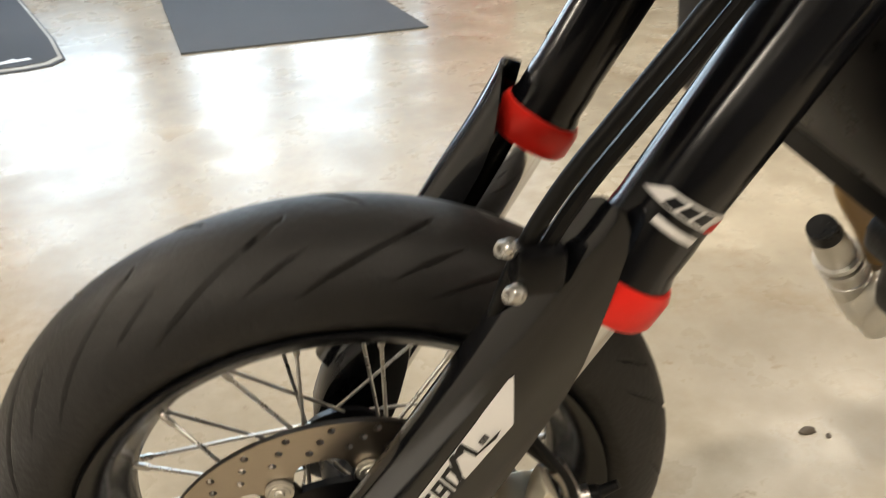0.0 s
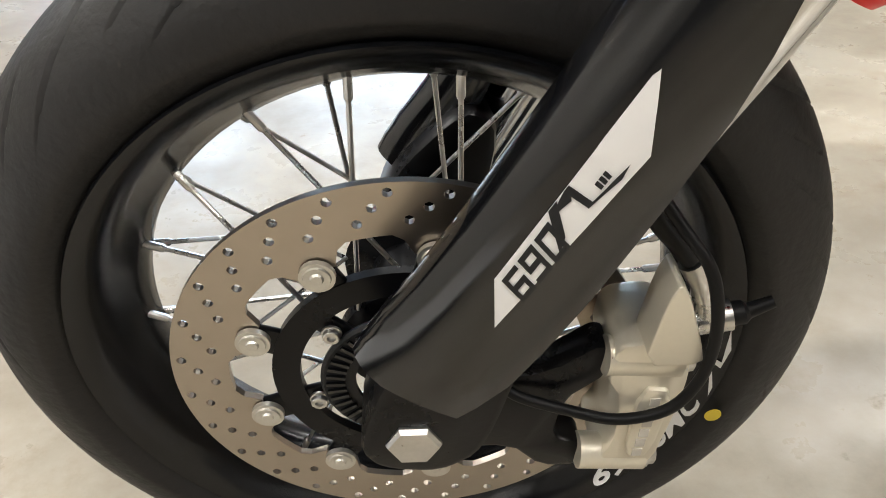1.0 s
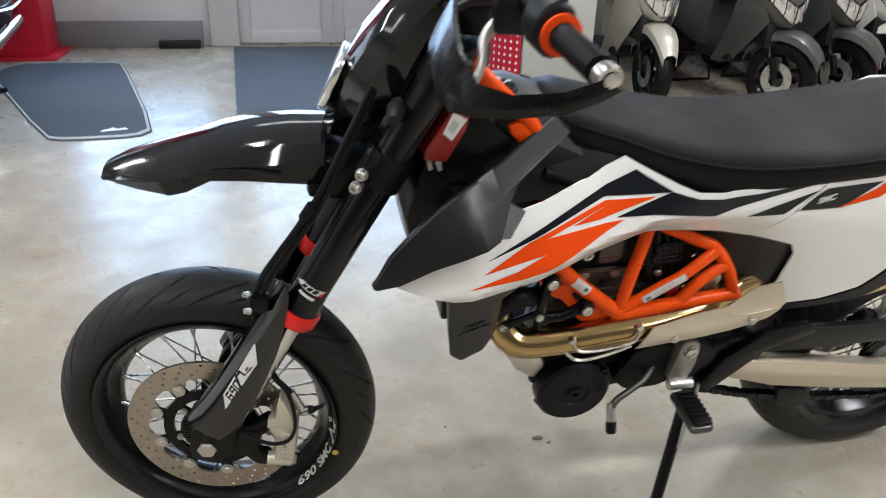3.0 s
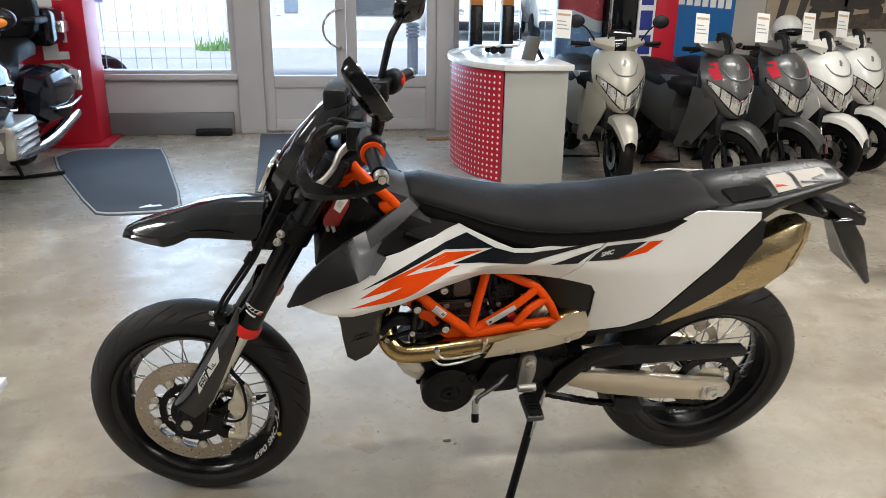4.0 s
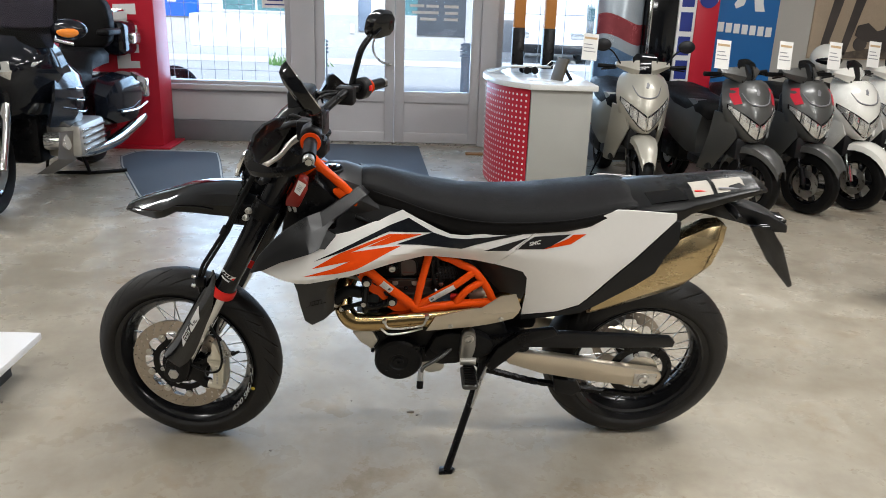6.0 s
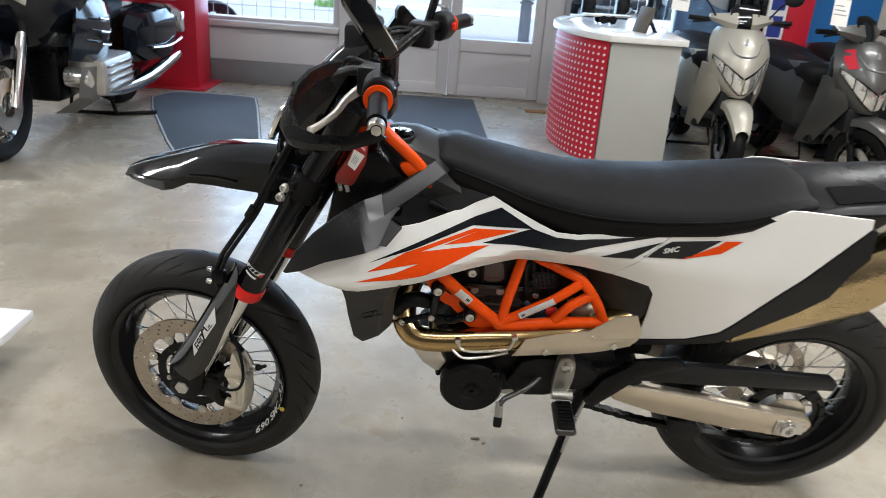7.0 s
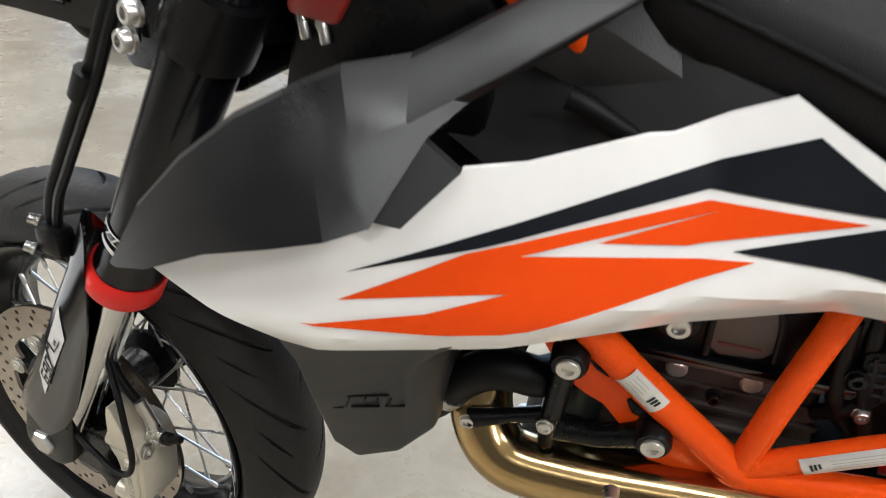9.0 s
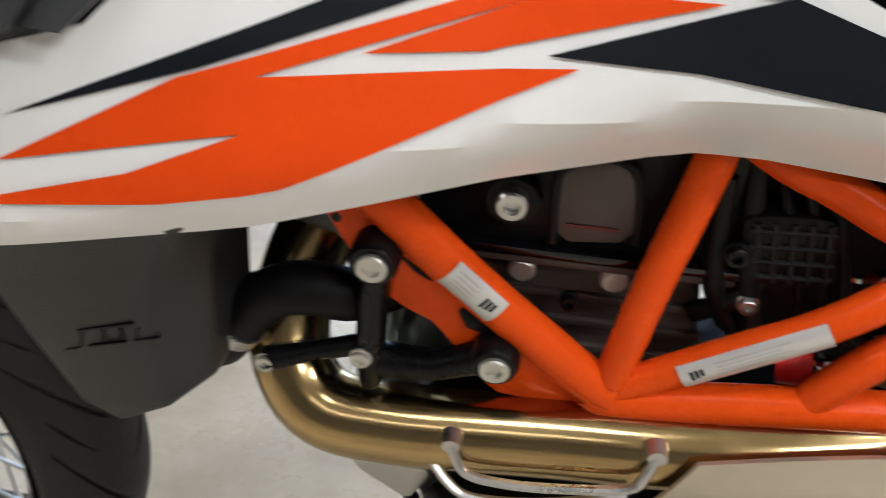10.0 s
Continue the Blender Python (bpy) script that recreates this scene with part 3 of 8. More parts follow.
CARWHITE = mat("white_car_paint", (0.75, 0.75, 0.75), 0.25, coat=0.5, vary=0.02)
CARGREY = mat("grey_car_paint", (0.35, 0.36, 0.38), 0.25, coat=0.5, vary=0.03)
street_car(4.3, 18.0, 80, CARWHITE, "white van parked across the street", True)
street_car(6.3, 18.4, 84, CARWHITE, "white car parked across the street")
street_car(8.4, 16.8, 84, CARGREY, "silver car parked across the street")

# ---------------------------------------------------------------- the supermoto on its side stand
BIKE = thing("motorcycle", "black, white and orange supermoto motorcycle leaning on its side stand", "motorcycle", pose(0.04, 0.20, 0, 11.5, 0, 1.5))
AXF, AXR = Vector((0, 0, 0.305)), Vector((1.478, 0, 0.312))
RAKE = math.tan(radians(27.3))
AXIS_FOOT, AXIS = Vector((-0.10, 0, 0)), Vector((math.sin(radians(27)), 0, math.cos(radians(27))))
STEER = Matrix.Translation(AXIS_FOOT) @ Matrix.Rotation(radians(-12), 4, AXIS) @ Matrix.Translation(-AXIS_FOOT)


def bp(name, bm, material, parent=None, label="", steer=False, angle=38):
    return part(name, bm, material, parent or BIKE, label, angle, STEER if steer else None)


def leg(z, side=-1, y=0.105):
    """A place on the centre line of a fork leg."""
    if side > 0:
        return Vector((0.027 + RAKE * (z - 0.305), y + 0.014, z))
    return Vector((0.018 + RAKE * (z - 0.305), -y, z))


# ---- wheels
def tyre_bm(r_out, half, bead, r_bead, seg, grooves):
    """A tyre with a round crown and cut grooves sweeping back from the middle."""
    prof = []
    top = r_out - 0.058 if half < 0.07 else r_out - 0.072
    steps = 60
    for k in range(steps + 1):
        a = math.pi * (k / steps - 0.5) * 1.34
        s, c = math.sin(a), math.cos(a)
        y = half * math.copysign(min(1, abs(s)) ** 0.92, s)
        r = top + (r_out - top) * c
        if abs(a) > math.pi / 2:
            y = half * (1 - 0.75 * (abs(a) - math.pi / 2)) * math.copysign(1, a)
        prof.append((r, y, a / (math.pi * 0.5)))
    prof = [(r_bead, -bead, -1.5)] + prof + [(r_bead, bead, 1.5)]
    bm = bmesh.new()
    rings = []
    pitch = 2 * math.pi / grooves
    for r, y, s in prof:
        ring = []
        for k in range(seg):
            t0 = 2 * math.pi * k / seg
            u = abs(s)
            t = t0 + pitch * 1.5 * min(u, 1.0) ** 1.25
            shift = 0.0 if s < 0 else 0.5
            dep = 0.0
            if 0.06 < u < 0.74:
                ph = ((t0 / pitch - shift) % 1.0 - 0.5) * pitch * r
                w = 0.0040 * min(1, (u - 0.06) * 9, (0.74 - u) * 7)
                if abs(ph) < w:
                    dep = 0.0065 * min(1, (1 - abs(ph) / w) * 2.5)
            if 0.34 < u < 0.62:
                ph = ((t0 / pitch - shift - 0.5) % 1.0 - 0.5) * pitch * r
                w = 0.0034 * min(1, (u - 0.34) * 9, (0.62 - u) * 8)
                if abs(ph) < w:
                    dep = max(dep, 0.0055 * min(1, (1 - abs(ph) / w) * 2.5))
            rr = r - dep
            ring.append(bm.verts.new((rr * math.cos(t), y, rr * math.sin(t))))
        rings.append(ring)
    for a, b in zip(rings, rings[1:]):
        for k in range(seg):
            bm.faces.new((a[k], a[(k + 1) % seg], b[(k + 1) % seg], b[k]))
    return bm


def wheel(name, centre, r_out, half, bead, steer, seg, label):
    c = Matrix.Translation(centre)
    half_p = [(0.234, bead + 0.006), (0.2325, bead + 0.009), (0.2300, bead + 0.008), (0.216, bead - 0.001), (0.209, bead * 0.60), (0.198, bead * 0.36), (0.191, bead * 0.14)]
    outer_p = [(0.233, bead + 0.003), (0.228, bead - 0.004), (0.219, bead - 0.007), (0.212, bead * 0.62), (0.201, bead * 0.34)]
    rim_p = half_p + [(r, -y) for r, y in half_p[::-1]] + [(r, -y) for r, y in outer_p] + outer_p[::-1]
    b = lathe(rim_p, 96, closed=True)
    b.transform(c)
    w = bp(name, b, RIMBLACK, None, label, steer)
    t = tyre_bm(r_out, half, bead - 0.003, 0.226, seg, 17)
    t.transform(c)
    bp("tyre", t, RUBBER, w, "black road tyre with swept grooves", steer, 60)
    hub = lathe([(0.018, -0.062), (0.034, -0.058), (0.05, -0.048), (0.052, -0.04), (0.03, -0.03), (0.026, 0), (0.03, 0.03), (0.052, 0.04), (0.05, 0.048), (0.034, 0.058), (0.018, 0.062)], 36)
    hub.transform(c)
    bp("hub", hub, BLACKSATIN, w, "black anodised hub", steer)
    n = 18
    for s in (-1, 1):
        for k in range(n):
            a = 2 * math.pi * (k + (0.25 if s > 0 else 0)) / n
            da = 0.62 * (1 if k % 2 else -1)
            p0 = Vector((0.049 * math.cos(a + da), s * (0.047 if k % 2 else 0.041), 0.049 * math.sin(a + da)))
            p1 = Vector((0.195 * math.cos(a), s * 0.010, 0.195 * math.sin(a)))
            d = (p1 - p0).normalized()
            b = tube([p0, p1 - d * 0.012], 0.0018, 8)
            b = tube([p1 - d * 0.016, p1 - d * 0.014, p1], [0.0022, 0.0030, 0.0030], 8, bm=b)
            b.transform(c)
            bp("spoke", b, STEEL, w, "", steer)
    return w


FW = wheel("front_wheel", AXF + Vector((0.002, 0.007, 0.002)), 0.305, 0.064, 0.050, True, 760, "black wire-spoked front wheel")
wheel("rear_wheel", AXR + Vector((0.006, 0, 0.002)), 0.315, 0.079, 0.064, False, 420, "black wire-spoked rear wheel")
# wheel lettering and paint dot on the rim and tyre side
FWC = AXF + Vector((0.002, 0.007, 0.002))


def on_rim(rr):
    """The outer flank of the front rim."""
    return FWC.y - interp(rr, (0.209, 0.216, 0.230), (0.030, 0.049, 0.058))


def rim_print(b, a0, a1, r, high, label):
    """Bends flat print of any size round the rim's flank, its foot outwards, from angle a0 to a1."""
    lo = [min(v.co[k] for v in b.verts) for k in (0, 1)]
    hi = [max(v.co[k] for v in b.verts) for k in (0, 1)]
    for v in b.verts:
        a = radians(a0 + (a1 - a0) * (v.co.x - lo[0]) / (hi[0] - lo[0]))
        rr = r - high * (v.co.y - lo[1]) / (hi[1] - lo[1])
        v.co = Vector((FWC.x + rr * math.cos(a), on_rim(rr) - (0.0012 if v.co.z > 0 else 0.0004), FWC.z + rr * math.sin(a)))
    bp("lettering", b, LOGOWHITE, FW, label, True)


rim_print(text_mesh("690", 0.02, 0.0006, 0.35, 0.02), -48, -32.5, 0.2300, 0.0125, "white model lettering")
rim_print(text_mesh("SMC", 0.02, 0.0006, 0.35, 0.02), -31, -14.5, 0.2300, 0.0125, "white model lettering")
bz = bmesh.new()
for pts in (((0, 0), (0.2, 0.05), (0.52, 0.46), (0.40, 0.46)), ((0.34, 0.40), (0.70, 1.0), (0.78, 1.0), (0.52, 0.46)), ((0.70, 1.0), (0.78, 1.0), (0.74, 0.22), (0.62, 0.16)), ((0.62, 0.16), (0.74, 0.22), (1.45, 0.30), (1.05, 0.04))):
    bz.faces.new([bz.verts.new((u, v, 0.001)) for u, v in pts])
rim_print(bz, -13.5, 4.0, 0.2300, 0.013, "white sweeping emblem")
bz = bmesh.new()
for k in range(3):
    bz.faces.new([bz.verts.new((k + u, v, 0.001)) for u, v in ((0, 0), (0.75, 0), (0.9, 1), (0.15, 1))])
rim_print(bz, 0.5, 3.6, 0.2225, 0.006, "small white emblem")
d = lathe([(0.0065, 0), (0.0065, 0.0008), (0.0001, 0.0012)], 16)
a = radians(-16)
d.transform(Matrix.Translation(AXF + Vector((0.240 * math.cos(a), -0.0592, 0.240 * math.sin(a)))))
bp("paint_dot", d, mat("yellow_paint", (0.55, 0.42, 0.02), 0.6), FW, "yellow chalk dot on the tyre wall", True)

# ---- brake disc, carrier, sensor ring
DY = -0.066


def disc_bm(r_out, r_in, holes, lobes, y, t, centre):
    """A drilled ring with inner tabs, as one pierced plate."""
    b = bmesh.new()

    def ring(pts):
        vs = [b.verts.new((x, 0, z)) for x, z in pts]
        for i in range(len(vs)):
            b.edges.new((vs[i], vs[(i + 1) % len(vs)]))
    n = 120
    ring([(r_out * math.cos(2 * math.pi * k / n), r_out * math.sin(2 * math.pi * k / n)) for k in range(n)])
    inner = []
    for k in range(lobes * 12):
        f = (k / 12) % 1.0
        r = r_in - (0.015 if (f < 0.2 or f > 0.8) else (0.004 if (f < 0.28 or f > 0.72) else 0.0))
        t_ = 2 * math.pi * k / (lobes * 12)
        inner.append((r * math.cos(t_), r * math.sin(t_)))
    ring(inner)
    for r, a, hr in holes:
        cx, cz = r * math.cos(a), r * math.sin(a)
        ring([(cx + hr * math.cos(-2 * math.pi * k / 8), cz + hr * math.sin(-2 * math.pi * k / 8)) for k in range(8)])
    bmesh.ops.triangle_fill(b, use_beauty=True, use_dissolve=False, edges=b.edges[:])
    bmesh.ops.recalc_face_normals(b, faces=b.faces)
    back = bmesh.ops.extrude_face_region(b, geom=b.faces[:])
    for v in back["geom"]:
        if isinstance(v, bmesh.types.BMVert):
            v.co.y += t
    b.transform(Matrix.Translation(Vector(centre) + Vector((0, y, 0))))
    return b


holes = []
for k in range(27):
    a = 2 * math.pi * k / 27
    holes += [(0.153, a, 0.0034), (0.143, a + 0.07, 0.0034), (0.133, a + 0.15, 0.0034)]
DISC = bp("brake_disc", disc_bm(0.160, 0.122, holes, 9, DY, 0.005, AXF), DISCSTEEL, None, "drilled steel front brake disc", True, 30)
cb = lathe([(0.074, DY - 0.001), (0.093, DY - 0.001), (0.093, DY + 0.006), (0.074, DY + 0.006)], 72, closed=True)
cb.transform(Matrix.Translation(AXF))
bp("disc_carrier", cb, BLACKSATIN, DISC, "black disc carrier", True)
for n_, u0, u1, hw, off, nm in ((9, 0.0885, 0.112, 0.011, 0.0, "carrier_tab"), (6, 0.040, 0.0745, 0.008, 0.3, "carrier_arm")):
    for k in range(n_):
        t = box((u0, DY - 0.0005, -hw), (u1, DY + 0.0055, hw), 0.002)
        t.transform(Matrix.Translation(AXF) @ Matrix.Rotation(-2 * math.pi * (k + off) / n_, 4, "Y"))
        bp(nm, t, BLACKSATIN, DISC, "", True)
for k in range(9):
    a = 2 * math.pi * k / 9
    b = lathe([(0.0115, DY - 0.005), (0.0115, DY - 0.001)], 20)
    lathe([(0.0001, DY - 0.0075), (0.0035, DY - 0.0075), (0.0045, DY - 0.006), (0.0085, DY - 0.0065), (0.009, DY - 0.005), (0.0001, DY - 0.0045)], 20, bm=b)
    b.transform(Matrix.Translation(AXF + Vector((0.1075 * math.cos(a), 0, 0.1075 * math.sin(a)))))
    bp("rivet", b, ALU, DISC, "", True)
ar = lathe([(0.058, DY - 0.008), (0.060, DY - 0.006), (0.060, DY - 0.004), (0.036, DY - 0.004), (0.036, DY - 0.007)], 60, closed=True)
ar.transform(Matrix.Translation(AXF))
bp("sensor_ring", ar, BLACKMATT, DISC, "slotted black sensor ring", True)
sl = bmesh.new()
for k in range(46):
    t = box((0.043, DY - 0.0098, -0.0013), (0.056, DY - 0.0062, 0.0013))
    t.transform(Matrix.Rotation(2 * math.pi * k / 46, 4, "Y"))
    join(sl, t)
sl.transform(Matrix.Translation(AXF))
tagged(bp("sensor_teeth", sl, BLACKGLOSS, DISC, "", True), kind="stuff")
for k in range(6):
    a = 2 * math.pi * (k + 0.3) / 6
    bp("carrier_bolt", bolt(AXF + Vector((0.066 * math.cos(a), DY - 0.003, 0.066 * math.sin(a))), (0, -1, 0), 0.006, 0.006, 12), STEEL, DISC, "", True)

# ---- fork
# rows of the fork guard: height, first and last angle, radius, squareness, reach ahead
GUARD = [(0.338, -70, 92, 0.034, 0.2, 0.046), (0.350, -70, 104, 0.035, 0.25, 0.045), (0.37, -70, 122, 0.036, 0.25, 0.042), (0.40, -70, 132, 0.036, 0.25, 0.037), (0.44, -66, 128, 0.038, 0.25, 0.032), (0.50, -62, 118, 0.039, 0.25, 0.028),
         (0.545, -60, 108, 0.040, 0.22, 0.025), (0.572, -58, 98, 0.040, 0.2, 0.023), (0.598, -50, 86, 0.040, 0.2, 0.021), (0.622, -34, 76, 0.041, 0.2, 0.020), (0.645, -4, 66, 0.041, 0.2, 0.020), (0.656, 12, 58, 0.041, 0.2, 0.020), (0.662, 24, 48, 0.041, 0.2, 0.020)]
for s, nm in ((-1, "left"), (1, "right")):
    f = bp("fork_leg", tube([leg(0.607, s), leg(0.630, s), leg(0.635, s), leg(0.655, s), leg(0.66, s), leg(0.86, s), leg(0.865, s), leg(1.065, s)], [0.0325, 0.0325, 0.0305, 0.0305, 0.0298, 0.0305, 0.0275, 0.0275], 32), FORKBLACK, None, "black upside-down fork tube", True)
    bp("inner_tube", tube([leg(0.33, s), leg(0.61, s)], 0.0225, 28), CHROME, f, "chromed inner tube", True)
    bp("guide_ring", tube([leg(0.600, s), leg(0.604, s), leg(0.621, s), leg(0.626, s)], [0.0350, 0.0378, 0.0378, 0.0350], 36), REDANO, f, "red plastic guide ring", True)
    # sticker on the tube
    ax = (leg(0.7) - leg(0.6)).normalized()
    e1 = Vector((-ax.z, 0, ax.x))

    def slant(corners, r):
        """A four-cornered label (angle, height) laid round the tube."""
        q = bmesh.new()
        c = [Vector(p) for p in corners]
        rows = []
        for i in range(7):
            e0, e1_ = c[0].lerp(c[1], i / 6), c[3].lerp(c[2], i / 6)
            rows.append([q.verts.new(leg(p.y, s) + r * (math.cos(radians(p.x)) * e1 + math.sin(radians(p.x)) * Vector((0, s, 0)))) for p in (e0.lerp(e1_, j / 8) for j in range(9))])
        for i in range(6):
            for j in range(8):
                q.faces.new((rows[i][j], rows[i][j + 1], rows[i + 1][j + 1], rows[i + 1][j]))
        return q
    SK_ = bp("sticker", slant(((17, 0.6744), (44, 0.6818), (128, 0.6807), (123, 0.669)), 0.0313), LOGOWHITE, f, "white slotted maker's sticker", True)
    for k in range(3):
        bp("sticker_slot", slant(((46 + 19 * k, 0.6740 - 0.0006 * k), (55 + 19 * k, 0.6800), (69 + 19 * k, 0.6797), (60 + 19 * k, 0.6730 - 0.0006 * k)), 0.0316), DECALBLACK, SK_, "", True)
    bp("sticker_corner", slant(((108, 0.6700), (112, 0.6745), (127, 0.6780), (123, 0.6695)), 0.0316), REDANO, SK_, "red sticker corner", True)
    bp("text_bar", slant(((48, 0.6625), (50, 0.6670), (106, 0.6645), (104, 0.6595)), 0.0314), LOGOWHITE, SK_, "", True)

    # guard: a shell wrapped round front and outer side
    def guard_ring(z, a0, a1, r, flat, ahead=0.017):
        ax_ = (leg(0.7, s) - leg(0.6, s)).normalized()
        fw = Vector((-ax_.z, 0, ax_.x))
        out = []
        for k in range(15):
            a = radians(a0 + (a1 - a0) * k / 14)
            rr = r / max(abs(math.cos(a)), abs(math.sin(a))) ** flat
            c_ = math.cos(a)
            reach = 0.86 * rr + ahead - 0.008 if c_ > 0 else 0.80 * rr
            out.append(leg(z, s) + fw * (0.008 + reach * c_) + 0.88 * rr * math.sin(a) * Vector((0, s, 0)))
        return out
    g = loft([guard_ring(*row) for row in (GUARD if s < 0 else GUARD[:-2])], ring=False)
    bp("fork_guard", thicken(g, 0.003), GUARDBLACK, f, "gloss black fork guard", True, 50)
    # axle lug
    lug = prism(rounded([(-0.034, 0.29), (-0.02, 0.268), (0.02, 0.262), (0.05, 0.285), (0.075, 0.40), (0.045, 0.42), (-0.012, 0.36)], 2), s * 0.075, s * 0.128, 0.006)
    lug.transform(Matrix.Translation((0, 0, 0.012)))
    bp("axle_lug", lug, BLACKSATIN, f, "black cast axle lug", True)
hexb = lathe([(0.0200, -0.122), (0.0200, -0.118), (0.0188, -0.117), (0.0188, -0.108)], 36)
lathe([(0.009, -0.134), (0.0160, -0.133), (0.0178, -0.130), (0.0178, -0.121)], 6, bm=hexb)
hexb.transform(Matrix.Translation(AXF + Vector((0.003, 0, 0.005))))
bp("axle_bolt", hexb, STEEL, None, "bright hexagonal axle bolt", True, 25)
ax_rod = lathe([(0.011, -0.12), (0.011, 0.14)], 20)
ax_rod.transform(Matrix.Translation(AXF))
bp("front_axle", ax_rod, STEEL, None, "", True)
# decal on the left guard
ax = (leg(0.7) - leg(0.6)).normalized()
fw_ = Vector((-ax.z, 0, ax.x))


def guard_skin(x, z):
    """How far out the left guard's skin lies at x, z."""
    base = leg(0.305)
    along = (Vector((x, 0, z)) - Vector((base.x, 0, base.z))).dot(ax)
    foot_ = base + ax * along
    ahead_ = (Vector((x, 0, z)) - Vector((foot_.x, 0, foot_.z))).dot(fw_)
    zs = [row[0] for row in GUARD]
    r, flat, reach0 = (interp(foot_.z, zs, [row[k] for row in GUARD]) for k in (3, 4, 5))
    best, out = 9.0, -0.14
    for a in range(20, 150, 2):
        c_, s_ = math.cos(radians(a)), math.sin(radians(a))
        rr = r / max(abs(c_), abs(s_)) ** flat
        here = 0.008 + (0.86 * rr + reach0 - 0.008 if c_ > 0 else 0.80 * rr) * c_
        if abs(here - ahead_) < best:
            best, out = abs(here - ahead_), -0.105 - 0.88 * rr * s_
    return out


def on_guard(b, off):
    """Lays flat film on the guard's skin."""
    for v in b.verts:
        v.co.y = guard_skin(v.co.x, v.co.z) - off
    return b


DECG = bp("guard_decal", sheet([(0.0475, 0.4193), (0.0460, 0.4517), (0.1062, 0.5641), (0.1092, 0.5673), (0.1108, 0.5273)], guard_skin, 0, 0.006, 0.0012), LOGOWHITE, None, "white guard sticker with black model lettering", True)
ax_d = (Vector((0.1062, 0, 0.5641)) - Vector((0.0460, 0, 0.4517))).normalized()
up_d = Vector((-ax_d.z, 0, ax_d.x))


def film(strokes, origin, parent, label):
    """Dark film cut to four-cornered strokes in the sticker's own directions."""
    b = bmesh.new()
    for q in strokes:
        b.faces.new([b.verts.new(Vector((origin[0], 0, origin[1])) + ax_d * u + up_d * v) for u, v in q])
    bmesh.ops.subdivide_edges(b, edges=b.edges[:], cuts=2, use_grid_fill=True)
    return bp("lettering", on_guard(b, 0.0019), DECALBLACK, parent, label, True)


def digit(code, u0, h=0.0165, w=0.0125, t=0.0030):
    """Angular digit strokes: t top, m middle, b bottom, l and r, upper and lower halves."""
    lean = 0.35
    bars = {"t": (0, h - t, w, h), "m": (0, h / 2 - t / 2, w, h / 2 + t / 2), "b": (0, 0, w, t), "L": (0, h / 2, t, h), "l": (0, 0, t, h / 2), "R": (w - t, h / 2, w, h), "r": (w - t, 0, w, h / 2)}
    return [[(u0 + u + lean * v, v) for u, v in ((x0, y0), (x1, y0), (x1, y1), (x0, y1))] for x0, y0, x1, y1 in (bars[k] for k in code)]


film(digit("tmbLlr", 0.0) + digit("tmbLRr", 0.0150) + digit("tbLlRr", 0.0300), (0.0612, 0.4390), DECG, "black model lettering")
film([[(0.0, 0.0), (0.010, 0.0035), (0.024, 0.0175), (0.017, 0.0175)], [(0.014, 0.0145), (0.030, 0.0175), (0.034, 0.0175), (0.028, 0.0120)], [(0.030, 0.0165), (0.034, 0.0175), (0.033, 0.004), (0.029, 0.0035)], [(0.029, 0.0035), (0.033, 0.004), (0.058, 0.0015), (0.050, 0.0)]], (0.0765, 0.4715), DECG, "black sweeping emblem")
film([[(0.0031 * k, 0.0), (0.0031 * k + 0.0023, 0.0), (0.0031 * k + 0.0031, 0.0042), (0.0031 * k + 0.0008, 0.0042)] for k in range(3)], (0.0915, 0.5090), DECG, "small black emblem")

# ---- caliper, bracket and lines
br = prism(rounded([(0.0, 0.345), (0.045, 0.352), (0.085, 0.358), (0.118, 0.384), (0.124, 0.356), (0.097, 0.330), (0.094, 0.292), (0.114, 0.288), (0.116, 0.262), (0.088, 0.262), (0.066, 0.286), (0.02, 0.285), (-0.01, 0.30)], 1), -0.116, -0.092, 0.004)
bp("caliper_bracket", br, BLACKSATIN, None, "black cast caliper bracket", True)
cal = prism(rounded([(0.120, 0.390), (0.146, 0.394), (0.163, 0.386), (0.167, 0.366), (0.166, 0.333), (0.159, 0.276), (0.140, 0.270), (0.118, 0.276), (0.130, 0.300), (0.128, 0.345), (0.118, 0.362)], 1), -0.127, -0.072, 0.004, 2)
CAL = bp("brake_caliper", cal, CALIPER, None, "pale nickel four-piston brake caliper", True)
for x0, x1, z in ((0.117, 0.162, 0.373), (0.111, 0.155, 0.281)):
    bp("caliper_bolt", tube([(x0, -0.116, z), (x1, -0.116, z - 0.003)], 0.0125, 24), CALIPER, CAL, "", True)
    bp("bolt_head", bolt((x1, -0.116, z - 0.003), (1, 0, 0), 0.0095, 0.008, 12), STEEL, CAL, "", True)
fin = prism(rounded([(0.133, 0.384), (0.138, 0.432), (0.143, 0.447), (0.150, 0.436), (0.163, 0.402), (0.168, 0.384)], 1), -0.136, -0.108, 0.006, 3)
bp("caliper_fin", fin, CALIPER, CAL, "", True)
rib = prism(rounded([(0.137, 0.290), (0.155, 0.290), (0.160, 0.355), (0.138, 0.358)], 1), -0.131, -0.125, 0.003)
bp("caliper_face", rib, CALIPER, CAL, "", True)
for k in range(6):
    z = 0.294 + 0.0098 * k
    bp("text_bar", box((0.1420 + 0.0006 * k, -0.1318, z), (0.1480 + 0.0006 * k, -0.1308, z + 0.0072)), STICKER, CAL, "", True)
banjo = tube([(0.158, -0.106, 0.436), (0.168, -0.106, 0.418), (0.176, -0.106, 0.396)], [0.0075, 0.0065, 0.0085], 14)
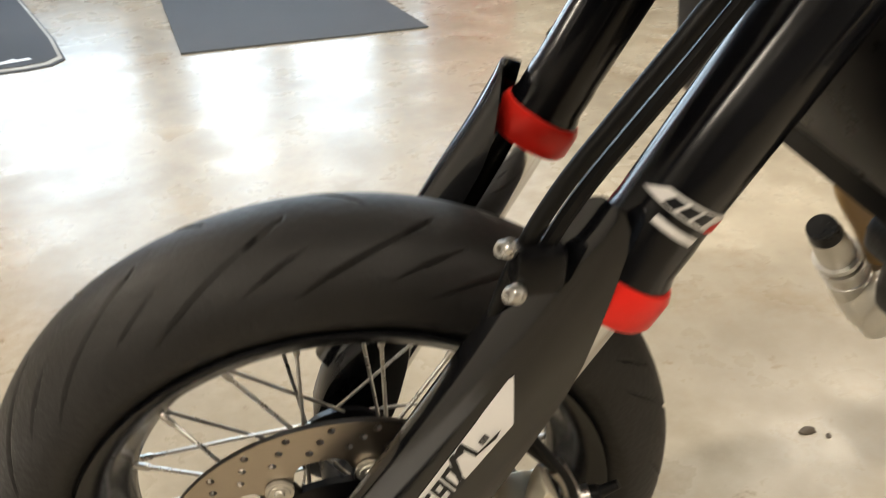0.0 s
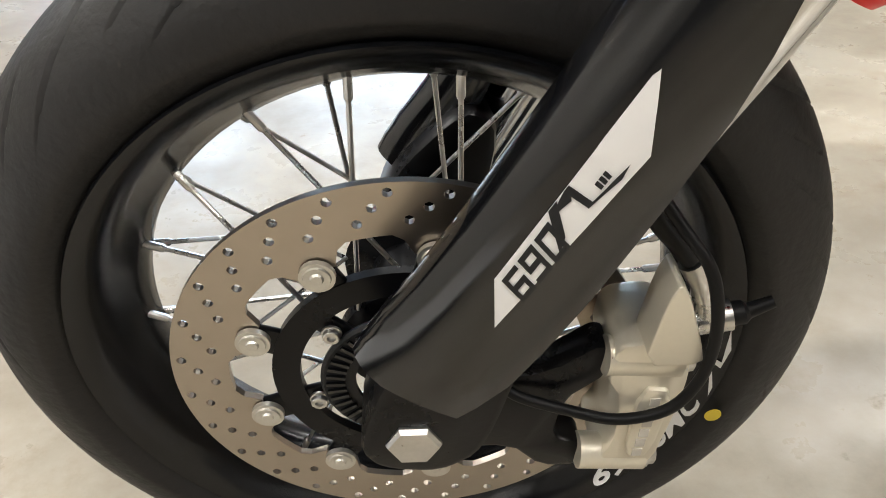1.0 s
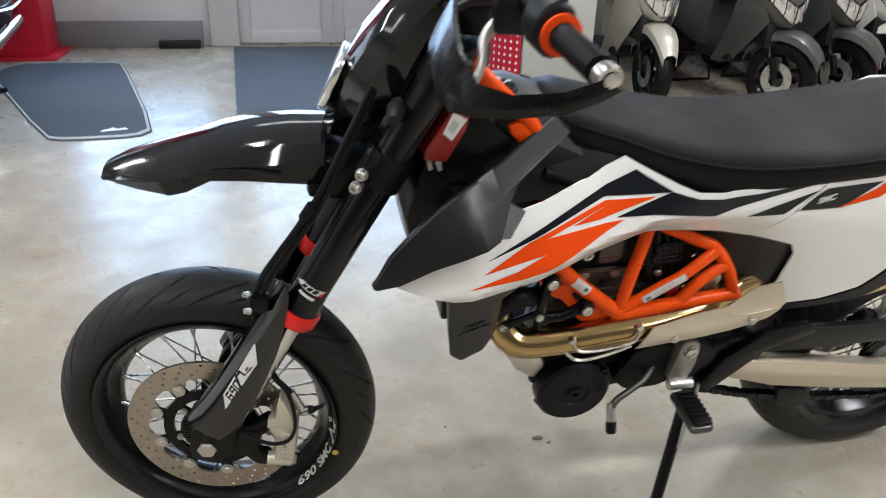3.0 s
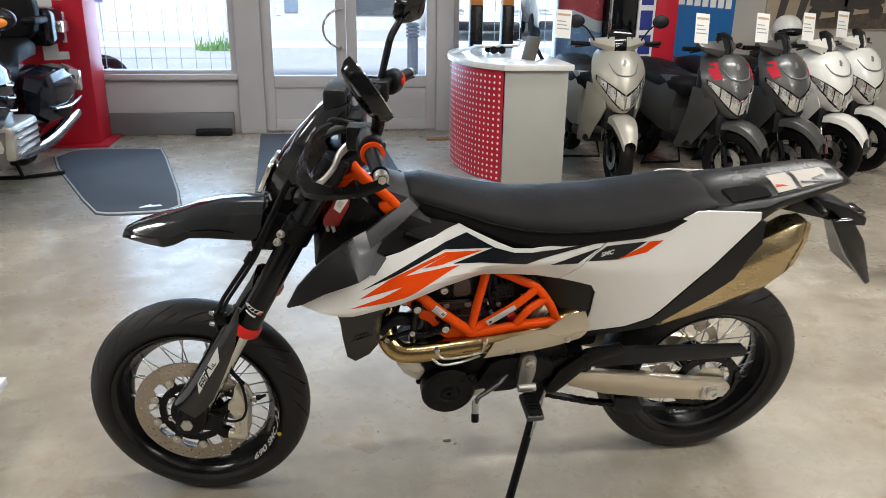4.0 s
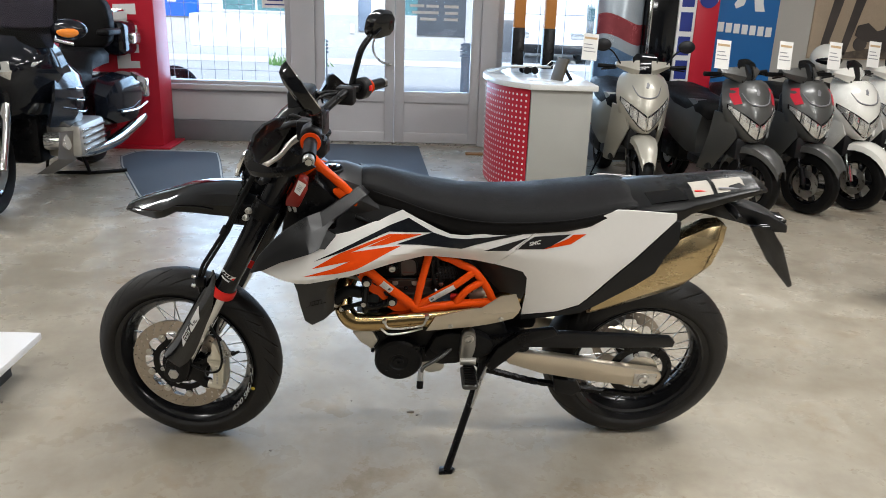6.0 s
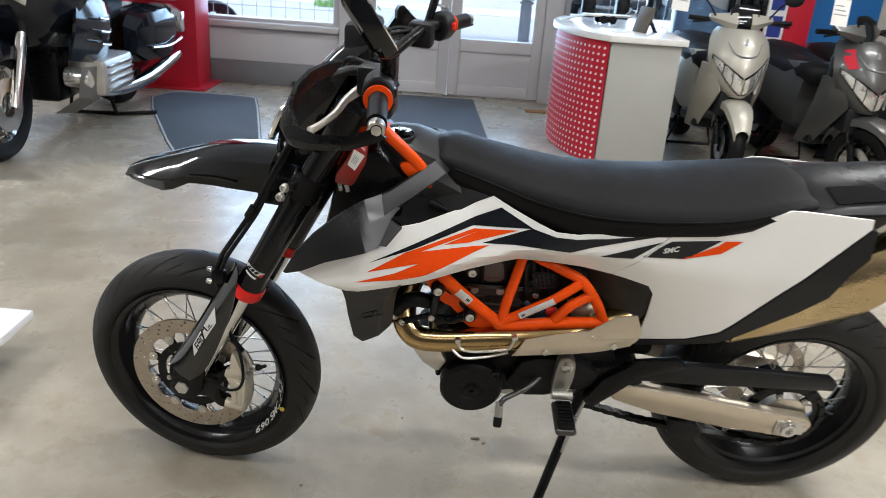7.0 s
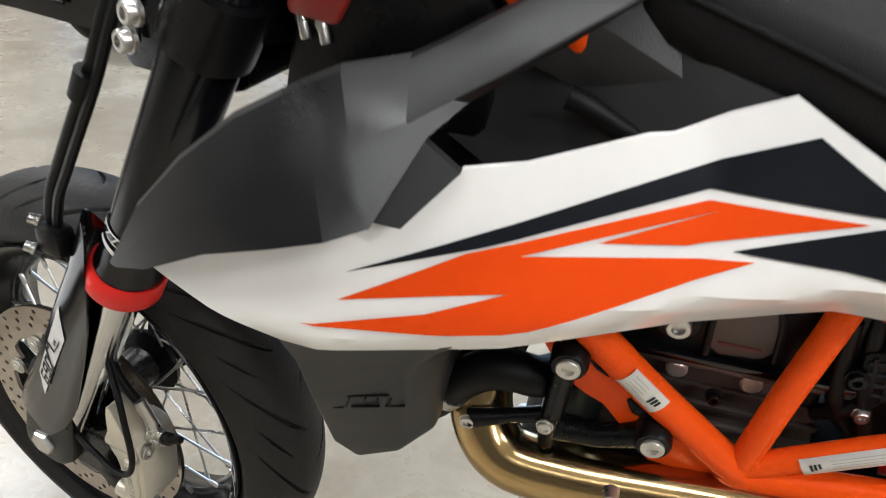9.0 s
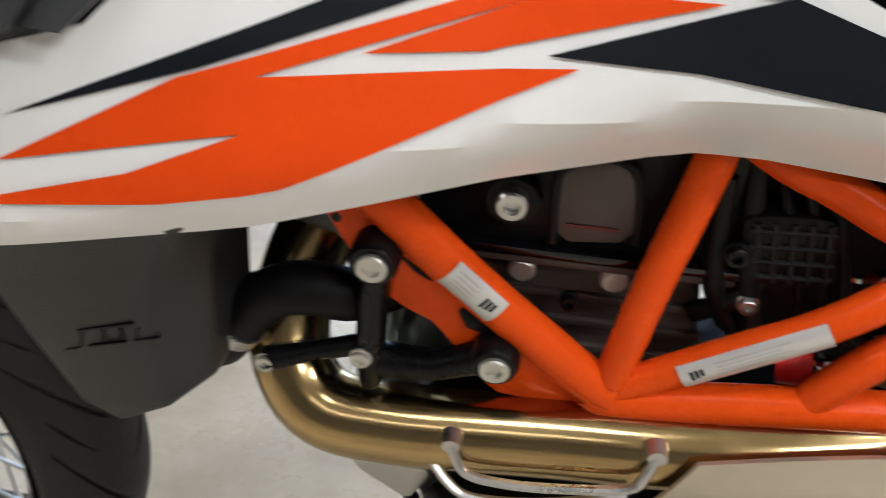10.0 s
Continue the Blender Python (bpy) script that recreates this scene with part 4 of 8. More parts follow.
tube([(0.168, -0.106, 0.390), (0.190, -0.107, 0.395)], 0.0095, 14, bm=banjo)
bp("banjo_fitting", banjo, STEEL, CAL, "steel banjo fitting", True)
bp("bleed_nipple", tube([(0.189, -0.107, 0.395), (0.197, -0.107, 0.397), (0.200, -0.107, 0.398), (0.213, -0.107, 0.405)], [0.0075, 0.0075, 0.005, 0.0038], 12), RUBBER_SIDE, CAL, "black rubber bleed cap", True)
bp("brake_hose", tube([(0.157, -0.107, 0.438), (0.145, -0.108, 0.453), (0.130, -0.105, 0.472), (0.112, -0.100, 0.52), (0.104, -0.095, 0.57), (0.110, -0.120, 0.645), (0.1275, -0.128, 0.695), (0.1535, -0.130, 0.738), (0.184, -0.132, 0.785), (0.212, -0.132, 0.83), (0.242, -0.128, 0.89), (0.270, -0.11, 0.95), (0.31, -0.08, 1.03), (0.36, -0.06, 1.10)], 0.0056, 10, 5), RUBBER_SIDE, None, "black brake hose", True)
bp("sensor_cable", tube([(0.112, -0.100, 0.51), (0.140, -0.118, 0.474), (0.158, -0.130, 0.452), (0.166, -0.136, 0.426), (0.169, -0.138, 0.398), (0.166, -0.138, 0.370), (0.153, -0.137, 0.346), (0.126, -0.134, 0.335), (0.098, -0.128, 0.337), (0.068, -0.124, 0.346), (0.055, -0.118, 0.352)], 0.0036, 10, 5), RUBBER_SIDE, None, "thin black sensor cable", True)
bp("sensor_cable", tube([(0.112, -0.100, 0.51), (0.110, -0.090, 0.57), (0.120, -0.122, 0.642), (0.1385, -0.130, 0.692), (0.1640, -0.132, 0.734), (0.1940, -0.134, 0.781), (0.2215, -0.134, 0.827), (0.250, -0.128, 0.89), (0.272, -0.11, 0.94), (0.30, -0.09, 1.0)], 0.0048, 8, 5), RUBBER_SIDE, None, "thin black sensor cable", True)
bp("hose_grommet", tube([(0.198, -0.133, 0.808), (0.212, -0.134, 0.832)], 0.0095, 12), RUBBER_SIDE, None, "", True)
bp("cable_print", tube([(0.1445, -0.1225, 0.4655), (0.1345, -0.1165, 0.4785)], 0.0012, 6), LOGOWHITE, None, "faint white cable print", True)
# hose clamp with two bolts near the guard's top
cl = box((0.104, -0.140, 0.630), (0.136, -0.115, 0.662), 0.008)
bp("hose_clamp", cl, BLACKSATIN, None, "black hose clamp on the fork guard", True)
for p in ((0.103, -0.128, 0.660), (0.106, -0.141, 0.637)):
    bp("clamp_bolt", bolt(p, (-0.75, -0.5, 0.4), 0.0052, 0.010, 12), STEEL, None, "", True)

# ---- yokes, bar, controls
for z, r, nm in ((0.888, 0.037, "lower_yoke"), (1.045, 0.034, "upper_yoke")):
    b = bmesh.new()
    for s in (-1, 1):
        tube([leg(z - 0.024, s), leg(z + 0.024, s)], r, 28, bm=b)
    x = leg(z).x
    join(b, soften(prism([(x - 0.005, -0.115), (x - 0.03, -0.06), (x - 0.03, 0.06), (x - 0.005, 0.115), (x + 0.03, 0.1), (x + 0.07, 0.03), (x + 0.07, -0.03), (x + 0.03, -0.1)], z - 0.02, z + 0.02, plane="xy"), 0.005))
    Y = bp(nm, b, BLACKSATIN, None, "black forged fork yoke", True)
    if nm == "lower_yoke":
        for p in ((0.287, -0.146, 0.893), (0.278, -0.146, 0.872)):
            bp("yoke_bolt", bolt(p, (-0.3, -1, 0.1), 0.0085, 0.011, 12), STEEL, Y, "bright clamp bolt", True)
bp("fender_mount", box((0.195, -0.085, 0.815), (0.315, 0.085, 0.885), 0.012), BLACKSATIN, None, "black fender mount under the yoke", True)
bp("steering_stem", tube([Vector((0.33, 0, 0.87)), Vector((0.41, 0, 1.05))], 0.03, 20), BLACKSATIN, None, "", True)
bar_l = [(0.538, -0.405, 1.148), (0.512, -0.30, 1.156), (0.488, -0.21, 1.168), (0.458, -0.125, 1.148), (0.442, -0.06, 1.132), (0.440, 0, 1.130)]
bar = bar_l + [(x, -y, z) for x, y, z in bar_l[-2::-1]]
bp("handlebar", tube(bar, 0.0125, 16, 4), BLACKSATIN, None, "black tapered handlebar", True)
bp("bar_clamp", box((0.415, -0.055, 1.075), (0.465, 0.055, 1.152), 0.01), BLACKSATIN, None, "", True)
for s in (-1, 1):
    e, i = Vector((0.543, s * 0.428, 1.149)), Vector((0.516, s * 0.318, 1.156))
    d = (e - i).normalized()
    g = [i + d * t for t in (0.0, 0.004, 0.008, 0.03, 0.06, 0.085, 0.104)]
    GRIP = bp("grip", tube(g, [0.0185, 0.0185, 0.0160, 0.0160, 0.0165, 0.0160, 0.0165], 24), RUBBER_SIDE, None, "black rubber grip", True)
    bp("grip_flange", tube([i - d * 0.004, i - d * 0.001, i + d * 0.004, i + d * 0.007], [0.021, 0.0245, 0.0245, 0.019], 28), ORANGE, GRIP, "orange grip flange", True)
    be = tube([e - d * 0.002, e + d * 0.012, e + d * 0.016], [0.0142, 0.0142, 0.0130], 28)
    BE = bp("bar_end", be, STEEL, None, "bright bar end weight", True)
    bp("bar_end_groove", tube([e + d * 0.0161, e + d * 0.0166], [0.0092, 0.0092], 24), BLACKSATIN, BE, "", True)
    bp("bar_end_screw", tube([e + d * 0.0162, e + d * 0.0190, e + d * 0.0195], [0.0078, 0.0078, 0.0066], 20), ALU, BE, "", True)
    # switch gear
    c = i - d * 0.035
    sw = soften(tube([c - d * 0.024, c - d * 0.020, c + d * 0.020, c + d * 0.024], [0.022, 0.027, 0.027, 0.022], 16, flat=1.25), 0.002)
    SWC = bp("switch_gear", sw, BLACKMATT, None, "black switch housing", True)
    bp("switch_button", box((c.x + 0.018, c.y - 0.009, c.z - 0.006), (c.x + 0.032, c.y + 0.009, c.z + 0.010), 0.003), REDANO if s > 0 else BLACKGLOSS, SWC, "", True)
    # lever
    lv = [(0.475, s * 0.195, 1.140), (0.452, s * 0.205, 1.132), (0.438, s * 0.24, 1.122), (0.434, s * 0.29, 1.112), (0.424, s * 0.335, 1.106), (0.414, s * 0.36, 1.102)]
    bp("lever", tube(lv, [0.010, 0.008, 0.0065, 0.0055, 0.005, 0.0062], 12, 5, flat=1.2), ALU, None, "bare alloy lever", True)
    bp("lever_perch", box((0.450, s * 0.20 - 0.022, 1.125), (0.505, s * 0.20 + 0.022, 1.180), 0.008), BLACKMATT, None, "", True)
    # handguard: a broad moulded band from the bar end round the front
    hg_ = []
    for x, y, z0, z1, dx in ((0.556, 0.442, 1.136, 1.156, 0.0), (0.535, 0.449, 1.126, 1.148, 0.0), (0.50, 0.452, 1.112, 1.136, 0.002), (0.45, 0.449, 1.104, 1.130, 0.003), (0.41, 0.436, 1.098, 1.136, 0.006), (0.388, 0.412, 1.094, 1.160, 0.010), (0.376, 0.370, 1.092, 1.180, 0.016), (0.374, 0.31, 1.096, 1.188, 0.020), (0.383, 0.25, 1.108, 1.188, 0.020), (0.398, 0.20, 1.122, 1.182, 0.018)):
        zm = z0 + (z1 - z0) * 0.45
        hg_.append([(x + 0.006, s * (y - 0.004), z0), (x - 0.004, s * (y + 0.003), zm), (x + dx, s * (y - 0.002), z1)])
    hgb = loft(hg_, ring=False)
    bmesh.ops.subdivide_edges(hgb, edges=hgb.edges[:], cuts=1, use_grid_fill=True, smooth=0.7)
    HG = bp("handguard", thicken(hgb, 0.006), BLACKSATIN, None, "black moulded handguard", True, 50)
    bp("handguard_stay", tube([(0.395, s * 0.205, 1.150), (0.42, s * 0.17, 1.155), (0.455, s * 0.15, 1.155)], [0.008, 0.009, 0.010], 10), BLACKMATT, HG, "", True)
    # mirror
    mc = Vector((0.515, -0.365, 1.297)) if s < 0 else Vector((0.540, 0.375, 1.342))
    stalk = [(0.505, -0.235, 1.150), (0.520, -0.270, 1.190), (0.528, -0.315, 1.235), (0.522, -0.345, 1.268)] if s < 0 else [(0.478, 0.265, 1.165), (0.490, 0.285, 1.225), (0.502, 0.305, 1.275), (0.528, 0.345, 1.318)]
    MS = bp("mirror", tube(stalk, [0.013, 0.014, 0.014, 0.012], 14, 5, flat=0.7), BLACKSATIN, None, "black bar mirror on a stalk", True)
    shape = rounded([(-0.050, -0.034), (0.026, -0.046), (0.056, -0.022), (0.052, 0.022), (0.012, 0.046), (-0.052, 0.036)], 1)
    turn = Matrix.Translation(mc) @ Matrix.Rotation(radians(25 if s < 0 else 145), 4, "Z") @ Matrix.Rotation(radians(-34 if s < 0 else -8), 4, "Y")
    sh2 = [(u * s, v) for u, v in shape] if s > 0 else [(u * 0.8, v * 0.82) for u, v in rounded([(-0.040, -0.075), (0.010, -0.088), (0.045, -0.050), (0.050, 0.010), (0.026, 0.070), (0.004, 0.086), (-0.030, 0.050), (-0.052, -0.010)], 1)]
    hb = loft([[(-0.030, u * 0.55, v * 0.55) for u, v in sh2], [(-0.024, u * 0.85, v * 0.85) for u, v in sh2], [(-0.010, u, v) for u, v in sh2], [(0.004, u * 1.02, v * 1.02) for u, v in sh2]])
    hb.transform(turn)
    bp("mirror_housing", hb, BLACKGLOSS, MS, "black mirror shell", True)
    mg = prism([(u * 0.93, v * 0.93) for u, v in sh2], 0.0042, 0.0062, plane="yz")
    mg.transform(turn)
    bp("mirror_glass", mg, MIRROR, MS, "mirror glass", True)

# ---- headlight mask, dash, cables, fender
mask = []
for z, fx, w, bx in ((0.905, 0.214, 0.035, 0.290), (0.955, 0.226, 0.066, 0.310), (1.010, 0.243, 0.090, 0.335), (1.060, 0.275, 0.100, 0.355), (1.105, 0.310, 0.100, 0.380), (1.150, 0.350, 0.088, 0.405), (1.190, 0.395, 0.060, 0.430)):
    mask.append([(bx, -w, z - 0.012), (fx + 0.045, -w * 1.03, z - 0.006), (fx + 0.014, -w * 0.78, z), (fx, -w * 0.35, z + 0.004), (fx, w * 0.35, z + 0.004), (fx + 0.014, w * 0.78, z), (fx + 0.045, w * 1.03, z - 0.006), (bx, w, z - 0.012)])
MASK = bp("headlight_mask", thicken(loft(mask, ring=False), 0.004), BLACKGLOSS, None, "gloss black headlight mask", True, 30)
hl = prism(rounded([(-0.052, 0.945), (0.052, 0.945), (0.066, 1.0), (0.06, 1.04), (-0.06, 1.04), (-0.066, 1.0)], 1), 0.0, 0.012, 0.004, plane="yz")
hl.transform(Matrix.Translation((0.226 - 0.0, 0, 0)) @ Matrix.Translation((0, 0, 0.99)) @ Matrix.Rotation(radians(24), 4, "Y") @ Matrix.Translation((0, 0, -0.99)))
bp("headlight", hl, LENS, MASK, "clear headlight lens", True)
bp("indicator", tube([(0.335, -0.095, 0.985), (0.333, -0.125, 0.986), (0.330, -0.165, 0.985)], [0.010, 0.014, 0.008], 14, 3), BLACKMATT, None, "small black turn indicator", True)
bp("dash", box((0.375, -0.06, 1.13), (0.43, 0.06, 1.215), 0.012), BLACKMATT, None, "small black instrument panel", True)
bp("dash_screen", box((0.428, -0.045, 1.15), (0.434, 0.045, 1.20), 0.002), BLACKGLOSS, None, "", True)
for k, (y0, y1, top) in enumerate(((-0.17, -0.04, 1.172), (-0.15, -0.06, 1.162), (0.17, 0.03, 1.170), (0.15, 0.05, 1.160))):
    bp("cable", tube([(0.462, y0, 1.168), (0.425, y0 * 0.85, top), (0.395, (y0 + y1) / 2, top - 0.02), (0.375, y1, 1.09), (0.37, y1 * 1.2, 1.00), (0.41, y1, 0.93)], 0.0040, 8, 6), RUBBER_SIDE, None, "black control cable", True)
res = soften(prism([(0.3984, 1.0007), (0.4229, 0.9809), (0.4208, 0.958), (0.3934, 0.9023), (0.3557, 0.9078), (0.3585, 0.9278), (0.3757, 0.9574)], -0.105, -0.06), 0.006)
RES = bp("horn_bracket", res, SHADEDRED, None, "red moulded block behind the fork", False)
LBL = bp("label", prism([(0.3969, 0.9894), (0.4181, 0.9761), (0.398, 0.9417), (0.3834, 0.9547)], -0.1062, -0.1052), PAPER, RES, "white label")
for k in range(4):
    bp("text_bar", prism([(0.3905 + 0.0024 * k, 0.9560 - 0.0021 * k + 0.006), (0.3990 + 0.0024 * k, 0.9705 - 0.0021 * k + 0.006), (0.3999 + 0.0024 * k, 0.9698 - 0.0021 * k + 0.006), (0.3914 + 0.0024 * k, 0.9553 - 0.0021 * k + 0.006)], -0.1066, -0.1058), INK, LBL)
for x, z in ((0.3655, 0.9065), (0.3800, 0.9045)):
    bp("screw", bolt((x, -0.098, z), (0.3, -0.4, -1), 0.0045, 0.016, 12), STEEL, RES)
fen = []
for x, zt, wt, wb, zb in ((-0.138, 0.826, 0.030, 0.036, 0.818), (-0.105, 0.842, 0.044, 0.062, 0.820), (-0.06, 0.858, 0.050, 0.086, 0.822), (-0.010, 0.876, 0.054, 0.102, 0.822), (0.018, 0.886, 0.055, 0.107, 0.832), (0.055, 0.900, 0.056, 0.106, 0.852), (0.105, 0.911, 0.056, 0.102, 0.852), (0.165, 0.918, 0.054, 0.096, 0.848), (0.225, 0.920, 0.052, 0.090, 0.845)):
    zm = zt - 0.010
    fen.append([(x, -wb, zb), (x, -wb * 0.99, zb + (zm - zb) * 0.5), (x, -(wb * 0.45 + wt * 0.55), zm - 0.004), (x, -wt, zm + 0.002), (x, -wt * 0.55, zt), (x, 0, zt + 0.002), (x, wt * 0.55, zt), (x, wt, zm + 0.002), (x, wb * 0.45 + wt * 0.55, zm - 0.004), (x, wb * 0.99, zb + (zm - zb) * 0.5), (x, wb, zb)])
FEN = bp("front_fender", thicken(loft(fen, ring=False), 0.003), BLACKGLOSS, None, "gloss black beak-like front fender", True, 28)
bp("fender_crease", tube([(-0.085, -0.080, 0.842), (-0.03, -0.1005, 0.846), (0.015, -0.1085, 0.852)], 0.0022, 6, 4), BLACKGLOSS, FEN, "", True)
bp("fender_crease", tube([(0.05, -0.1075, 0.868), (0.11, -0.1035, 0.872), (0.16, -0.099, 0.866)], 0.0020, 6, 4), BLACKGLOSS, FEN, "", True)

# ---- body panels of the motorcycle
PX = (.20, .30, .42, .54, .65, .75, .90, 1.05, 1.25, 1.47)
PY = (-.205, -.228, -.236, -.212, -.174, -.150, -.137, -.142, -.148, -.145)
PZ = (.745, .745, .745, .766, .787, .803, .797, .780, .75, .78)
PU = (.38, .36, .33, .56, .58, .42, .25, .15, .12, .12)
PD = (.5, .5, .5, .5, .62, .75, .5, .2, .05, .05)


def side(x, z):
    """How far out the left bodywork lies at x, z: a crease line with slopes above and below."""
    d = z - interp(x, PX, PZ)
    k = interp(x, PX, PU) if d > 0 else interp(x, PX, PD)
    return interp(x, PX, PY) + k * (math.sqrt(d * d + 0.00002) - 0.0045)


def panel(name, outline, material, parent=None, label="", thick=0.004, cell=0.018, off=0.0, mirrored=True, surface=side):
    p = bp(name, sheet(outline, surface, thick, cell, off), material, parent, label, angle=30)
    if mirrored:
        b = sheet(outline, surface, thick, cell, off)
        b.transform(Matrix.Diagonal((1, -1, 1, 1)))
        bp(name, b, material, parent, label, angle=30)
    return p


seat_line = [(0.6855, 0.9035), (0.730, 0.881), (0.784, 0.855), (0.824, 0.838), (0.872, 0.834), (0.935, 0.841), (1.0, 0.852), (1.076, 0.861)]
WHITEP = panel("front_side_panel", [(0.290, 0.768), (0.366, 0.803), (0.428, 0.8205), (0.4715, 0.829), (0.5000, 0.8565), (0.5370, 0.8600), (0.6055, 0.8775), (0.6195, 0.8785)] + seat_line +
               [(0.957, 0.735), (0.900, 0.744), (0.850, 0.752), (0.784, 0.761), (0.725, 0.761), (0.665, 0.754), (0.582, 0.743), (0.517, 0.736), (0.446, 0.731), (0.392, 0.729), (0.340, 0.748)], WHITE, None, "gloss white side panel with orange and black graphics", 0.004, 0.011)
REARP = panel("rear_side_panel", [(1.079, 0.8605), (1.15, 0.868), (1.192, 0.870), (1.25, 0.900), (1.300, 0.922), (1.330, 0.922), (1.474, 0.913), (1.476, 0.893), (1.324, 0.722), (1.226, 0.604), (1.163, 0.570), (1.060, 0.540), (1.063, 0.62), (1.060, 0.690), (1.045, 0.714), (1.00, 0.726), (0.960, 0.735)], WHITE, None, "gloss white rear side panel")
# graphics
ORG = [(0.434, 0.776), (0.510, 0.810), (0.648, 0.8455), (0.743, 0.8425), (0.641, 0.8205), (0.588, 0.8195), (0.656, 0.840), (0.543, 0.8105), (0.683, 0.815), (0.556, 0.765), (0.505, 0.759), (0.410, 0.7565), (0.490, 0.772), (0.539, 0.789)]
BLK = [(0.438, 0.7945), (0.703, 0.8855), (0.774, 0.846), (0.824, 0.830), (0.870, 0.826), (0.935, 0.831), (1.070, 0.853), (0.856, 0.798), (0.735, 0.815), (0.668, 0.8195), (0.770, 0.846), (0.647, 0.8515), (0.520, 0.814)]
panel("graphic", ORG, ORANGE, WHITEP, "orange flash sticker", 0, 0.010, 0.0017)
panel("graphic", BLK, DECALBLACK, WHITEP, "black sweep sticker", 0, 0.010, 0.0017)
panel("graphic", [(0.921, 0.790), (1.049, 0.834), (0.993, 0.792)], DECALBLACK, WHITEP, "black wedge sticker", 0, 0.010, 0.0017)
panel("graphic", [(1.012, 0.797), (1.066, 0.837), (1.172, 0.8465), (1.104, 0.7995)], DECALBLACK, REARP, "black wedge sticker", 0, 0.010, 0.0017)
panel("graphic", [(1.094, 0.7985), (1.166, 0.834), (1.178, 0.8455), (1.216, 0.848), (1.174, 0.816)], ORANGE, REARP, "orange flash sticker", 0, 0.010, 0.0017)
panel("emblem", [(1.118, 0.826), (1.136, 0.828), (1.148, 0.840), (1.140, 0.840), (1.126, 0.8315), (1.100, 0.816), (1.094, 0.812)], LOGOWHITE, REARP, "white emblem", 0, 0.02, 0.0016)
tx = text_mesh("SMC", 0.017, 0.0004, 0.35)
tx.transform(Matrix.Translation((1.052, side(1.07, 0.815) - 0.0022, 0.808)) @ Matrix.Rotation(radians(90), 4, "X") @ Matrix.Rotation(radians(14), 4, "Z"))
bp("lettering", tx, LOGOWHITE, REARP, "white model lettering")
# seam rib between the two panels
bp("panel_seam", tube([(0.960, side(0.96, 0.74) - 0.001, 0.738), (1.02, side(1.02, 0.80) - 0.0015, 0.80), (1.078, side(1.078, 0.858) - 0.001, 0.858)], 0.0016, 6), WHITE, REARP)

# black shroud above the white panel: a pointed body that runs back into a sloping arm
SHROUD = [  # top edge, crease, foot
    ((0.2665, -0.226, 0.7660), (0.2690, -0.228, 0.7655), (0.2720, -0.228, 0.7640)),
    ((0.2925, -0.217, 0.8130), (0.2990, -0.230, 0.7960), (0.3050, -0.239, 0.7790)),
    ((0.3280, -0.211, 0.8530), (0.3410, -0.229, 0.8300), (0.3540, -0.243, 0.8065)),
    ((0.3650, -0.202, 0.8847), (0.3830, -0.225, 0.8540), (0.4000, -0.243, 0.8215)),
    ((0.4045, -0.186, 0.9053), (0.4190, -0.214, 0.8690), (0.4330, -0.238, 0.8305)),
    ((0.4245, -0.177, 0.9134), (0.4379, -0.201, 0.8748), (0.4560, -0.222, 0.8345)),
    ((0.4560, -0.140, 0.9090), (0.4640, -0.175, 0.8815), (0.4780, -0.178, 0.8760)),
    ((0.4760, -0.129, 0.9185), (0.4880, -0.160, 0.8935), (0.4960, -0.150, 0.8880)),
    ((0.5063, -0.113, 0.9345), (0.5180, -0.142, 0.9085), (0.5260, -0.128, 0.9040)),
    ((0.5606, -0.083, 0.9620), (0.5848, -0.104, 0.9470), (0.5900, -0.087, 0.9430)),
    ((0.5680, -0.066, 0.9590), (0.5900, -0.084, 0.9470), (0.5950, -0.070, 0.9430))]


def shroud_ring(top, crease, under):
    """Section of the shroud: over the top edge, down the face to the crease, on to the foot, and back inside."""
    t_, c_, u_ = (Vector(p) for p in (top, crease, under))
    return [t_ + Vector((0, 0.016, -0.006)), t_ + Vector((0, 0.003, 0.0004)), t_.lerp(c_, 0.06), t_.lerp(c_, 0.95), c_.lerp(u_, 0.05), u_, u_ + Vector((0, 0.010, 0.001)), c_ + Vector((0, 0.026, -0.004))]


def shroud_bm(flip):
    q = loft([shroud_ring(*row) for row in SHROUD])
    if flip < 0:
        q.transform(Matrix.Diagonal((1, -1, 1, 1)))
    bmesh.ops.recalc_face_normals(q, faces=q.faces[:])
    return q


WING = bp("tank_shroud", shroud_bm(1), SHROUDBLACK, None, "satin black pointed tank shroud with a sloping arm", angle=19)
bp("tank_shroud", shroud_bm(-1), SHROUDBLACK, None, "satin black pointed tank shroud with a sloping arm", angle=19)
# facet where the shroud meets the white panel
fin_pts = [(0.4330, 0.8660), (0.4480, 0.8735), (0.4715, 0.8768), (0.5010, 0.8590), (0.4725, 0.8320), (0.4450, 0.8360)]
bp("shroud_fin", sheet(fin_pts, lambda x, z: -0.190 + 0.25 * (x - 0.4383) + 0.80 * (z - 0.8717), 0.006, 0.02), SHROUDBLACK, WING, "", angle=20)
